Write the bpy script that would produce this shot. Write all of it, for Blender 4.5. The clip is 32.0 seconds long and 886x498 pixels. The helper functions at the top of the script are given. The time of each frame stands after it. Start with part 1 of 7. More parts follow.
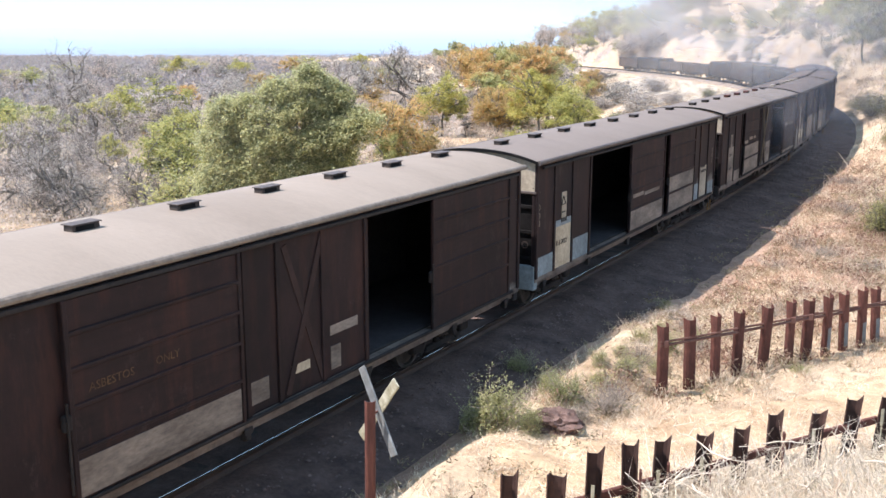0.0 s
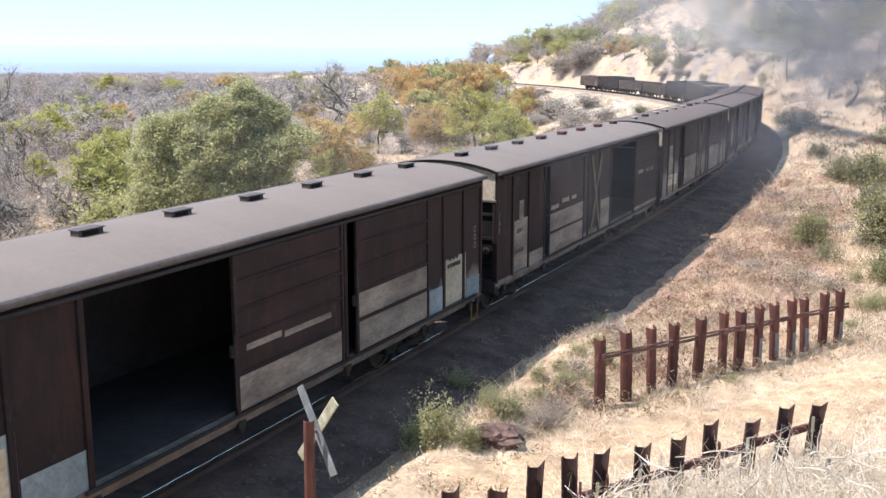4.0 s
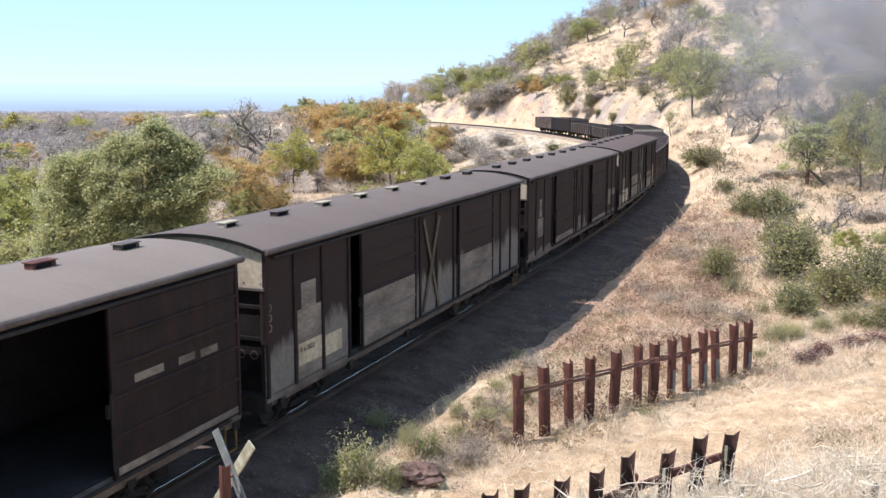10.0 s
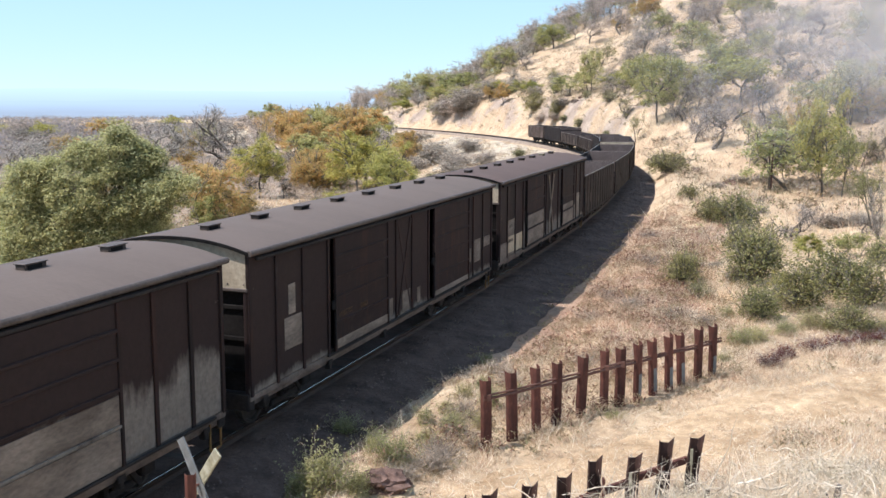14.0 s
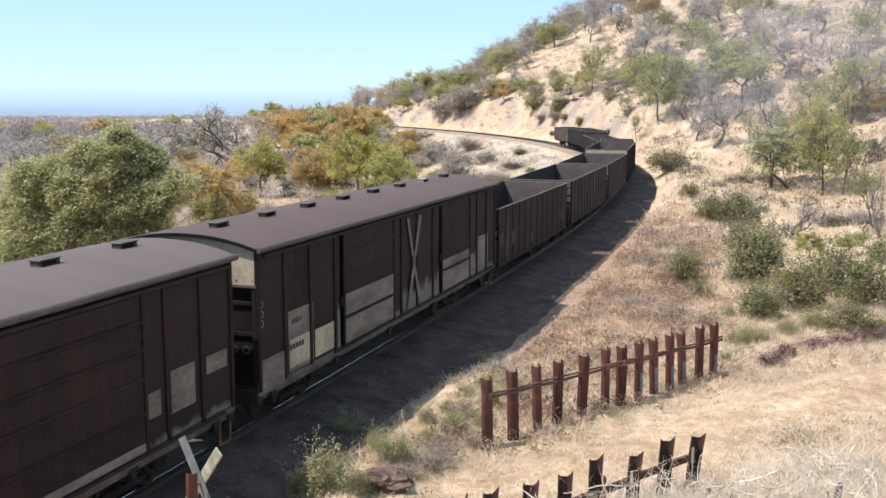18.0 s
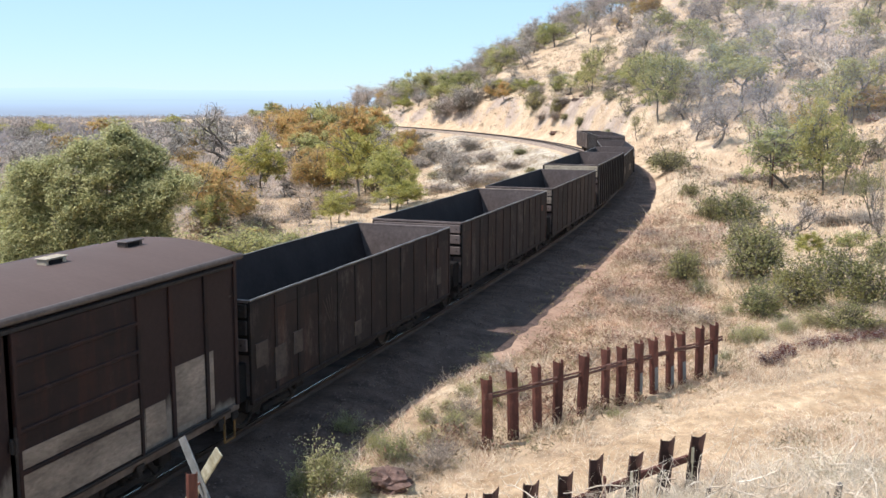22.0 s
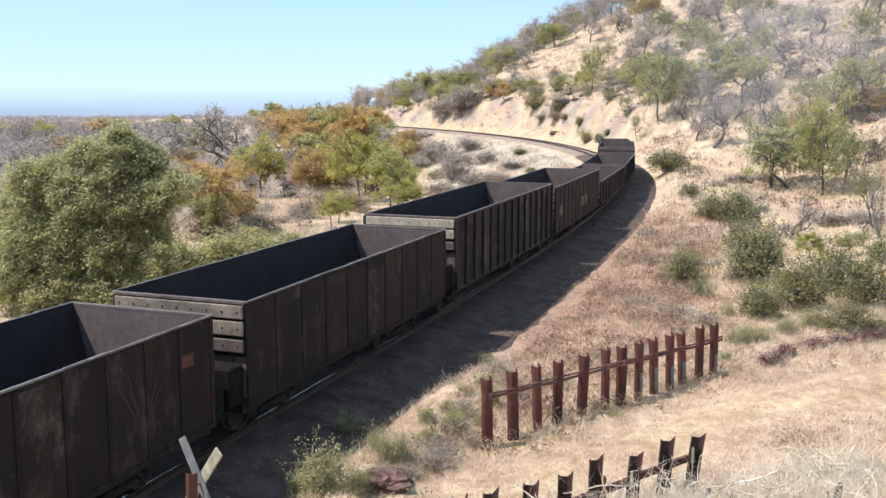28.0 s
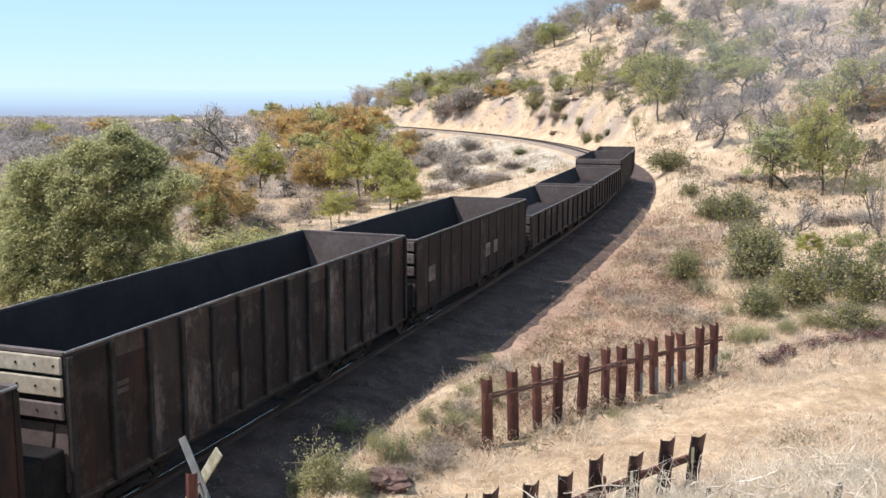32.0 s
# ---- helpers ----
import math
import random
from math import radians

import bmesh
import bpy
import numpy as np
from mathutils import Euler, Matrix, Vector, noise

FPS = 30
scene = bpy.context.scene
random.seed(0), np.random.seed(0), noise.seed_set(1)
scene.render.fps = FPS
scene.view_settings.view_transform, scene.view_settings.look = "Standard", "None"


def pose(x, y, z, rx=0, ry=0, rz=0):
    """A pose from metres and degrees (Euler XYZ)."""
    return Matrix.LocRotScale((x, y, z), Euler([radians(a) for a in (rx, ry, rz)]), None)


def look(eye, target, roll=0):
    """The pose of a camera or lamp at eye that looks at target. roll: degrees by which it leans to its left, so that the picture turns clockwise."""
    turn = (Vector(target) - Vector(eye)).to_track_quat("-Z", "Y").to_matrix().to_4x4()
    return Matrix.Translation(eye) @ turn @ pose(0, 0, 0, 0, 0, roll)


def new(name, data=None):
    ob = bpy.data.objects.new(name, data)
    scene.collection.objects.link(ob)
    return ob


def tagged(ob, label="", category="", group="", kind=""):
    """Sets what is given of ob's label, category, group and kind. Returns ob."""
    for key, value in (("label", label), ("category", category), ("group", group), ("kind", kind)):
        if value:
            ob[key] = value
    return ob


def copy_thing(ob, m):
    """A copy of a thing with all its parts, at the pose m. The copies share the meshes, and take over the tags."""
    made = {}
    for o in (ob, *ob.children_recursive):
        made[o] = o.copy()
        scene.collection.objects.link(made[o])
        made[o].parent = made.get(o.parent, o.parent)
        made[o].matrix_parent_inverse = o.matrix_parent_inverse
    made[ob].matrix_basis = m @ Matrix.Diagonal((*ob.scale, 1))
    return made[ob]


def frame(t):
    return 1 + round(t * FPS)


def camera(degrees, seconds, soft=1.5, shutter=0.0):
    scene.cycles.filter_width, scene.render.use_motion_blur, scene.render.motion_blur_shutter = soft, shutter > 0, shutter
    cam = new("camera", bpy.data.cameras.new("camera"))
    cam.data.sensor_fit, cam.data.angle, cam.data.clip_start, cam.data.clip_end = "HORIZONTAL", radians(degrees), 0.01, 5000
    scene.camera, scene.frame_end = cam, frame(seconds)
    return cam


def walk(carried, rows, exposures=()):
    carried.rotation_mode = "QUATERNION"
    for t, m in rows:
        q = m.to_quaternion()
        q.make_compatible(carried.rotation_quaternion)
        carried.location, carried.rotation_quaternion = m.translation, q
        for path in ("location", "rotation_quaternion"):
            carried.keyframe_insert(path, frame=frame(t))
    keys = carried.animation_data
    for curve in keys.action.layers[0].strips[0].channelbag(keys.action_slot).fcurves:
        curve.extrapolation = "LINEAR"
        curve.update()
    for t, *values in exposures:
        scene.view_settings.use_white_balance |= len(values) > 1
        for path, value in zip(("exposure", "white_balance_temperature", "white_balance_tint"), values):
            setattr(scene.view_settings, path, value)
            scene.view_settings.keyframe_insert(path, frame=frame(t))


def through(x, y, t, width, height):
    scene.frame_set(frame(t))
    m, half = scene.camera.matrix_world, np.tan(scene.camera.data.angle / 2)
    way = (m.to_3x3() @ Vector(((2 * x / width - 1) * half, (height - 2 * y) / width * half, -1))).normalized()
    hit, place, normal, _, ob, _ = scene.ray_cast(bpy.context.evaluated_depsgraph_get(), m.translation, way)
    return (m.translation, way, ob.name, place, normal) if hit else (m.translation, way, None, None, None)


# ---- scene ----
# ---------------------------------------------------------------- camera
EYE_Z = 6.303
cam = camera(48.6, 32.0, soft=1.5)
# seconds, then the turn about x, y and z in degrees: a pan on a tripod that comes to rest
TURNS = [
    (0.0, 77.768, -0.108, 10.536), (0.5, 77.904, -0.146, 10.122), (1.0, 77.928, -0.177, 9.546), (1.5, 78.018, -0.164, 9.061),
    (2.0, 78.205, -0.143, 8.706), (2.5, 78.348, -0.115, 8.383), (3.0, 78.551, -0.06, 7.834), (3.5, 78.645, -0.088, 7.25),
    (5.5, 79.334, -0.115, 5.981), (6.0, 79.571, -0.129, 5.617), (6.5, 79.773, -0.158, 5.246), (7.0, 79.923, -0.156, 4.756),
    (7.5, 79.956, -0.195, 4.37), (8.0, 80.001, -0.181, 4.041), (8.5, 80.141, -0.175, 3.755), (9.0, 80.424, -0.226, 3.328),
    (9.5, 80.658, -0.229, 2.681), (10.0, 80.962, -0.161, 1.917), (10.5, 81.122, -0.224, 1.345), (11.0, 81.077, -0.213, 0.988),
    (11.5, 80.99, -0.354, 0.969), (12.0, 80.983, -0.379, 0.922), (12.5, 81.074, -0.373, 0.808), (13.0, 81.205, -0.382, 0.634),
    (13.5, 81.291, -0.359, 0.325), (14.0, 81.306, -0.27, -0.014), (14.5, 81.292, -0.216, -0.049), (16.5, 81.238, -0.205, 0.032),
    (17.0, 81.238, -0.205, 0.032), (24.0, 81.238, -0.205, 0.032), (32.0, 81.238, -0.205, 0.032)]
# stops, kelvin and tint: the camera darkens and warms a little as it turns to the hill
EXPOSURES = [(0.0, 0.90, 6260, 15), (3.0, 0.81, 6260, 15), (6.0, 0.69, 6250, 14), (9.0, 0.60, 6250, 14), (13.0, 0.43, 6380, 13), (19.0, 0.42, 6420, 13), (22.0, 0.37, 6420, 13), (25.0, 0.37, 6420, 13), (28.0, 0.41, 6420, 13), (32.0, 0.35, 6420, 13)]
walk(cam, [(t, pose(0, 0, EYE_Z, a, b, c)) for t, a, b, c in TURNS], EXPOSURES)

# ---------------------------------------------------------------- world and sun
SUN_EL, SUN_TO = radians(58), Vector((-0.94, -0.34, 0)).normalized()
world = bpy.data.worlds.new("sky")
scene.world = world
world.use_nodes = True
wn = world.node_tree.nodes
sky = wn.new("ShaderNodeTexSky")
sky.sky_type, sky.sun_disc = "NISHITA", False
sky.sun_elevation, sky.sun_rotation = SUN_EL, math.atan2(SUN_TO.x, SUN_TO.y)
sky.altitude, sky.air_density, sky.dust_density, sky.ozone_density = 900, 1.0, 0.1, 2.0
tint = wn.new("ShaderNodeMix")
tint.data_type, tint.blend_type = "RGBA", "MULTIPLY"
tint.inputs[0].default_value, tint.inputs[7].default_value = 1.0, (0.84, 0.99, 1.08, 1)
world.node_tree.links.new(sky.outputs[0], tint.inputs[6])
# dust in the air makes the whole sky paler
pale = wn.new("ShaderNodeMix")
pale.data_type = "RGBA"
pale.inputs[0].default_value, pale.inputs[7].default_value = 0.55, (4.8, 7.2, 9.6, 1)
world.node_tree.links.new(tint.outputs[2], pale.inputs[6])
world.node_tree.links.new(pale.outputs[2], wn["Background"].inputs[0])
wn["Background"].inputs[1].default_value = 0.105
sun = new("sun", bpy.data.lights.new("sun", "SUN"))
sun.data.energy, sun.data.angle, sun.data.color = 5.0, radians(0.6), (1.0, 0.955, 0.91)
sun.matrix_world = look(Vector((0, 0, 0)), -(SUN_TO * math.cos(SUN_EL) + Vector((0, 0, math.sin(SUN_EL)))))


# ---------------------------------------------------------------- materials
def shader(name, rough=0.85, metal=0.0, spec=0.3):
    m = bpy.data.materials.new(name)
    m.use_nodes = True
    b = m.node_tree.nodes["Principled BSDF"]
    b.inputs["Roughness"].default_value, b.inputs["Metallic"].default_value = rough, metal
    b.inputs["Specular IOR Level"].default_value = spec
    return m, m.node_tree, b


def noise_node(nt, scale, detail=4.0, rough=0.6, source=None, stretch=None):
    n = nt.nodes.new("ShaderNodeTexNoise")
    n.inputs["Scale"].default_value, n.inputs["Detail"].default_value, n.inputs["Roughness"].default_value = scale, detail, rough
    tc = nt.nodes.new("ShaderNodeTexCoord")
    out = tc.outputs[source or "Object"]
    if stretch:
        mp = nt.nodes.new("ShaderNodeMapping")
        mp.inputs["Scale"].default_value = stretch
        nt.links.new(out, mp.inputs[0])
        out = mp.outputs[0]
    nt.links.new(out, n.inputs["Vector"])
    return n


def ramp(nt, fac, stops):
    r = nt.nodes.new("ShaderNodeValToRGB")
    e = r.color_ramp.elements
    while len(e) < len(stops):
        e.new(0.5)
    for el, (p, c) in zip(e, stops):
        el.position, el.color = p, (*c, 1)
    nt.links.new(fac, r.inputs[0])
    return r


def blend(nt, fac, a, b, mode="MIX"):
    m = nt.nodes.new("ShaderNodeMix")
    m.data_type, m.blend_type = "RGBA", mode
    for sock, v in ((m.inputs[0], fac), (m.inputs[6], a), (m.inputs[7], b)):
        if hasattr(v, "is_output"):
            nt.links.new(v, sock)
        else:
            sock.default_value = v if isinstance(v, float) else (*v, 1)
    return m.outputs[2]


def bump(nt, b, height, strength=0.4, dist=0.02):
    n = nt.nodes.new("ShaderNodeBump")
    n.inputs["Strength"].default_value, n.inputs["Distance"].default_value = strength, dist
    nt.links.new(height, n.inputs["Height"])
    nt.links.new(n.outputs[0], b.inputs["Normal"])


def surface(name, dark, light, coarse, fine, rough=0.85, metal=0.0, relief=0.3, relief_m=0.01, stretch=None, vary=0.0, spec=0.3, grain=0.8):
    """A weathered surface: two colours mottled at a coarse and a fine size."""
    m, nt, b = shader(name, rough, metal, spec)
    big, small = noise_node(nt, coarse, 5, 0.65, stretch=stretch), noise_node(nt, fine, 6, 0.7, stretch=stretch)
    c1 = ramp(nt, big.outputs[0], [(0.32, dark), (0.68, light)]).outputs[0]
    c2 = ramp(nt, small.outputs[0], [(0.3, (0.62, 0.62, 0.62)), (0.7, (1.25, 1.25, 1.25))]).outputs[0]
    col = blend(nt, grain, c1, c2, "MULTIPLY")
    if vary:
        oi = nt.nodes.new("ShaderNodeObjectInfo")
        r = ramp(nt, oi.outputs["Random"], [(0, (1 - vary,) * 3), (1, (1 + vary,) * 3)])
        col = blend(nt, 1.0, col, r.outputs[0], "MULTIPLY")
    nt.links.new(col, b.inputs["Base Color"])
    bump(nt, b, small.outputs[0], relief, relief_m)
    return m


def stained(name, dark, light, rust, dust, much=0.5, rough=0.78, board=False):
    """Old wagon paint: blotches, rust that has run down in streaks, and dust rubbed into patches."""
    m, nt, b = shader(name, rough, 0.0, 0.3)
    blot, run, fine = noise_node(nt, 0.9, 6, 0.7), noise_node(nt, 3.4, 5, 0.65, stretch=(1, 1, 0.16)), noise_node(nt, 16, 5, 0.7)
    wear, grainy = noise_node(nt, 1.9, 8, 0.8, stretch=(1, 1, 0.6)), noise_node(nt, 5.0, 7, 0.8, stretch=(0.25, 1, 1.6) if board else (1.3, 1, 0.3))
    c = ramp(nt, blot.outputs[0], [(0.32, dark), (0.68, light)]).outputs[0]
    c = blend(nt, ramp(nt, run.outputs[0], [(0.50, (0, 0, 0)), (0.68, (0.85, 0.85, 0.85))]).outputs[0], c, rust)
    c = blend(nt, ramp(nt, wear.outputs[0], [(0.60 - 0.08 * much, (0, 0, 0)), (0.74 - 0.06 * much, (0.75, 0.75, 0.75))]).outputs[0], c, dust)
    c = blend(nt, 0.85, c, ramp(nt, grainy.outputs[0], [(0.3, (0.6, 0.6, 0.6)), (0.7, (1.35, 1.35, 1.35))]).outputs[0], "MULTIPLY")
    oi = nt.nodes.new("ShaderNodeObjectInfo")
    c = blend(nt, 1.0, c, ramp(nt, oi.outputs["Random"], [(0, (0.78, 0.78, 0.78)), (1, (1.22, 1.2, 1.18))]).outputs[0], "MULTIPLY")
    nt.links.new(c, b.inputs["Base Color"])
    bump(nt, b, fine.outputs[0], 0.25, 0.006)
    return m


def leafage(name, colours, rough=0.6, through=0.5):
    """Leaves: each leaf its own shade, with light passing through."""
    m, nt, b = shader(name, rough, 0, 0.25)
    g = nt.nodes.new("ShaderNodeNewGeometry")
    n = len(colours)
    col = ramp(nt, g.outputs["Random Per Island"], [(i / max(1, n - 1), c) for i, c in enumerate(colours)]).outputs[0]
    oi = nt.nodes.new("ShaderNodeObjectInfo")
    tint = ramp(nt, oi.outputs["Random"], [(0, (0.86, 0.9, 0.86)), (0.5, (1, 1, 1)), (1, (1.12, 1.06, 1.0))])
    col = blend(nt, 1.0, col, tint.outputs[0], "MULTIPLY")
    patch = noise_node(nt, 0.55, 3, 0.6)
    col = blend(nt, 0.7, col, ramp(nt, patch.outputs[0], [(0.3, (0.75, 0.78, 0.75)), (0.7, (1.22, 1.18, 1.08))]).outputs[0], "MULTIPLY")
    nt.links.new(col, b.inputs["Base Color"])
    if through:
        t = nt.nodes.new("ShaderNodeBsdfTranslucent")
        mix = nt.nodes.new("ShaderNodeMixShader")
        mix.inputs[0].default_value = through
        nt.links.new(col, t.inputs[0])
        out = nt.nodes["Material Output"]
        nt.links.new(b.outputs[0], mix.inputs[1])
        nt.links.new(t.outputs[0], mix.inputs[2])
        nt.links.new(mix.outputs[0], out.inputs[0])
    return m


def ground_material():
    m, nt, b = shader("dry_ground", 0.95, 0, 0.15)
    wide, mid, fine = noise_node(nt, 0.05, 5, 0.65), noise_node(nt, 0.45, 7, 0.72), noise_node(nt, 4.0, 8, 0.78)
    soil = nt.nodes.new("ShaderNodeAttribute")
    soil.attribute_name = "soil"
    sep = nt.nodes.new("ShaderNodeSeparateColor")
    nt.links.new(soil.outputs["Color"], sep.inputs[0])
    sand = ramp(nt, mid.outputs[0], [(0.3, (0.37, 0.265, 0.17)), (0.5, (0.52, 0.40, 0.275)), (0.72, (0.68, 0.555, 0.405))]).outputs[0]
    straw = ramp(nt, mid.outputs[0], [(0.3, (0.36, 0.25, 0.165)), (0.7, (0.60, 0.46, 0.31))]).outputs[0]
    c = blend(nt, ramp(nt, wide.outputs[0], [(0.42, (0, 0, 0)), (0.58, (1, 1, 1))]).outputs[0], sand, straw)
    litter = ramp(nt, mid.outputs[0], [(0.3, (0.22, 0.17, 0.145)), (0.55, (0.36, 0.29, 0.245)), (0.75, (0.52, 0.43, 0.35))]).outputs[0]
    red = ramp(nt, mid.outputs[0], [(0.3, (0.24, 0.148, 0.108)), (0.7, (0.46, 0.315, 0.235))]).outputs[0]
    white = ramp(nt, mid.outputs[0], [(0.3, (0.25, 0.215, 0.185)), (0.5, (0.46, 0.405, 0.33)), (0.7, (0.72, 0.635, 0.46))]).outputs[0]
    for sock, kind in ((0, litter), (1, red), (2, white)):
        # the edge of each kind of soil is ragged
        add = nt.nodes.new("ShaderNodeMath")
        add.operation = "ADD"
        nt.links.new(sep.outputs[sock], add.inputs[0])
        nt.links.new(mid.outputs[0], add.inputs[1])
        c = blend(nt, ramp(nt, add.outputs[0], [(0.85, (0, 0, 0)), (0.99, (0.9, 0.9, 0.9))]).outputs[0], c, kind)
    c = blend(nt, 0.8, c, ramp(nt, fine.outputs[0], [(0.3, (0.55, 0.53, 0.5)), (0.68, (1.28, 1.25, 1.2))]).outputs[0], "MULTIPLY")
    # scrub roots, burnt tufts and leaf litter lie in patches
    scrub = noise_node(nt, 0.8, 9, 0.95)
    c = blend(nt, ramp(nt, scrub.outputs[0], [(0.54, (0, 0, 0)), (0.62, (0.7, 0.7, 0.7))]).outputs[0], c, (0.24, 0.175, 0.13))
    nt.links.new(c, b.inputs["Base Color"])
    bump(nt, b, fine.outputs[0], 0.8, 0.08)
    return m


GROUND = ground_material()
DIRT_ROAD = surface("dirt_road", (0.32, 0.21, 0.118), (0.58, 0.425, 0.268), 1.1, 6.0, 0.95, relief=0.7, relief_m=0.05)
BALLAST = surface("ballast_stone", (0.056, 0.037, 0.031), (0.158, 0.106, 0.086), 1.3, 11.0, 0.95, relief=1.0, relief_m=0.06)
# paler tan copy of the ballast, with the far line's sunlight in its colour
LIT_BALLAST = surface("lit_ballast", (0.20, 0.145, 0.108), (0.40, 0.31, 0.235), 1.3, 11.0, 0.95, relief=1.0, relief_m=0.06)
STONE = surface("loose_stone", (0.095, 0.066, 0.056), (0.215, 0.158, 0.134), 2.0, 20.0, 0.9, relief=0.5, vary=0.3)
RAIL = surface("worn_rail_steel", (0.04, 0.027, 0.021), (0.08, 0.054, 0.042), 2.0, 30.0, 0.6, 0.4, 0.2)
RAIL_TOP = surface("polished_rail_head", (0.6, 0.59, 0.58), (0.75, 0.74, 0.72), 3.0, 20.0, 0.16, 1.0, 0.02)
SLEEPER = surface("old_sleeper", (0.045, 0.034, 0.029), (0.10, 0.077, 0.065), 1.2, 15.0, 0.9, relief=0.6, vary=0.25)
# paler copy of the sleeper, sunlight put into the colour
LIT_SLEEPER = surface("lit_sleeper", (0.12, 0.092, 0.072), (0.24, 0.188, 0.146), 1.2, 15.0, 0.9, relief=0.6, vary=0.25)
DIM = surface("dirty_paint_patch", (0.036, 0.026, 0.0215), (0.082, 0.062, 0.050), 2.2, 12.0, 0.8, 0.0, 0.2, 0.004)
ROOF_PALE = surface("dusty_roof_sheet", (0.205, 0.163, 0.128), (0.285, 0.231, 0.184), 0.35, 26.0, 0.75, 0.0, 0.05, 0.003, (1, 0.25, 1), spec=0.15, grain=0.2)
ROOF_MID = surface("sooty_roof_sheet", (0.102, 0.079, 0.068), (0.146, 0.113, 0.097), 0.25, 26.0, 0.75, 0.0, 0.05, 0.003, (1, 0.25, 1), spec=0.15, grain=0.25)
ROOF_GREY = surface("grey_roof_sheet", (0.150, 0.120, 0.101), (0.205, 0.166, 0.140), 0.25, 26.0, 0.75, 0.0, 0.05, 0.003, (1, 0.25, 1), spec=0.15, grain=0.25)
ROOF_DARK = surface("brown_roof_sheet", (0.085, 0.059, 0.051), (0.116, 0.081, 0.070), 0.25, 26.0, 0.75, 0.0, 0.05, 0.003, (1, 0.25, 1), spec=0.15, grain=0.25)
GUTTER = surface("roof_edge", (0.066, 0.052, 0.046), (0.108, 0.086, 0.076), 1.0, 14.0, 0.65, 0.0, 0.15, 0.004)
GUTTER_PALE = surface("dusty_roof_edge", (0.15, 0.121, 0.098), (0.235, 0.193, 0.156), 1.0, 14.0, 0.7, 0.0, 0.15, 0.004)
# near-black: the shade inside the doorways is put into this colour
LINING = surface("shade_dark_inner_boards", (0.018, 0.0165, 0.0175), (0.044, 0.040, 0.042), 0.8, 8.0, 0.9)
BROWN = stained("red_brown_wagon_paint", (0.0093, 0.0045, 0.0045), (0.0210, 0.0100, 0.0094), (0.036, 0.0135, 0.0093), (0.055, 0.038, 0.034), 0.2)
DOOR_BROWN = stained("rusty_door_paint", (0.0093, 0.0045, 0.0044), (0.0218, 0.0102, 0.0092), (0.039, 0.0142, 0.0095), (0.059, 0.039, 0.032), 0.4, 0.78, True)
PALE = surface("weathered_grey_primer", (0.105, 0.083, 0.065), (0.265, 0.216, 0.172), 1.6, 14.0, 0.8, 0.0, 0.2, 0.004, (0.5, 1, 1.4), vary=0.12, grain=0.9)
FADED = surface("faded_brown_bar", (0.019, 0.0098, 0.0085), (0.040, 0.0205, 0.0165), 1.5, 10.0, 0.8)
TAN = surface("faded_tan_bar", (0.085, 0.063, 0.038), (0.15, 0.115, 0.072), 1.2, 10.0, 0.8, 0.0, 0.2, 0.004)
CREAM = surface("faded_cream_panel", (0.36, 0.285, 0.185), (0.54, 0.44, 0.305), 1.3, 10.0, 0.8, 0.0, 0.2, 0.004)
BLUE_GREY = surface("blue_grey_paint", (0.15, 0.175, 0.18), (0.25, 0.285, 0.29), 1.2, 10.0, 0.75, 0.0, 0.2, 0.004)
END_WHITE = surface("dusty_white_end", (0.26, 0.215, 0.155), (0.42, 0.355, 0.265), 1.0, 10.0, 0.8, 0.0, 0.2, 0.004)
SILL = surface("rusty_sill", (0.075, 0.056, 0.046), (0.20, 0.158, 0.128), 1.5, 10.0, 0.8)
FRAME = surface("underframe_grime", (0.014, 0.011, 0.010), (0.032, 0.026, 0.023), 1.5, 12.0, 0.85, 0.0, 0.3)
WHEEL = surface("wheel_steel", (0.05, 0.045, 0.04), (0.10, 0.09, 0.08), 3.0, 20.0, 0.5, 0.6, 0.2)

# inside of the open wagons: shaded tone for the sides, sunlit tone below for ends
GONDOLA_IN = surface("coal_and_shade_steel", (0.013, 0.0095, 0.0105), (0.029, 0.0215, 0.0225), 0.7, 8.0, 0.8, 0.1, 0.3, 0.006)
SLOPE = surface("pale_lit_end_sheet", (0.088, 0.067, 0.061), (0.140, 0.109, 0.099), 0.8, 9.0, 0.7, 0.1, 0.2, 0.004)
RIM = surface("worn_rim", (0.09, 0.082, 0.076), (0.24, 0.225, 0.21), 1.5, 14.0, 0.5, 0.4, 0.2)
# black of vents and hoses, and painted shade on the wagon ends
BLACK = surface("vent_and_shade_black", (0.010, 0.009, 0.009), (0.022, 0.020, 0.019), 2.0, 20.0, 0.9, spec=0.04)
YELLOW = surface("faded_yellow", (0.13, 0.065, 0.020), (0.23, 0.125, 0.040), 3.0, 20.0, 0.7)
LETTER = surface("faded_lettering", (0.045, 0.025, 0.014), (0.145, 0.084, 0.038), 5.0, 20.0, 0.8)
INK = surface("stencil_black", (0.07, 0.06, 0.05), (0.12, 0.10, 0.082), 4.0, 20.0, 0.8)
RUST = surface("rusted_sleeper_steel", (0.065, 0.025, 0.019), (0.165, 0.066, 0.049), 2.2, 18.0, 0.8, 0.2, 0.5, 0.006, (1, 1, 0.4), 0.2)
TAR = surface("blackened_steel", (0.036, 0.021, 0.018), (0.115, 0.062, 0.050), 2.5, 18.0, 0.7, 0.2, 0.4, 0.006, vary=0.2)
PIPE = surface("rusted_pipe", (0.11, 0.05, 0.038), (0.20, 0.10, 0.075), 2.0, 18.0, 0.7, 0.2, 0.3)
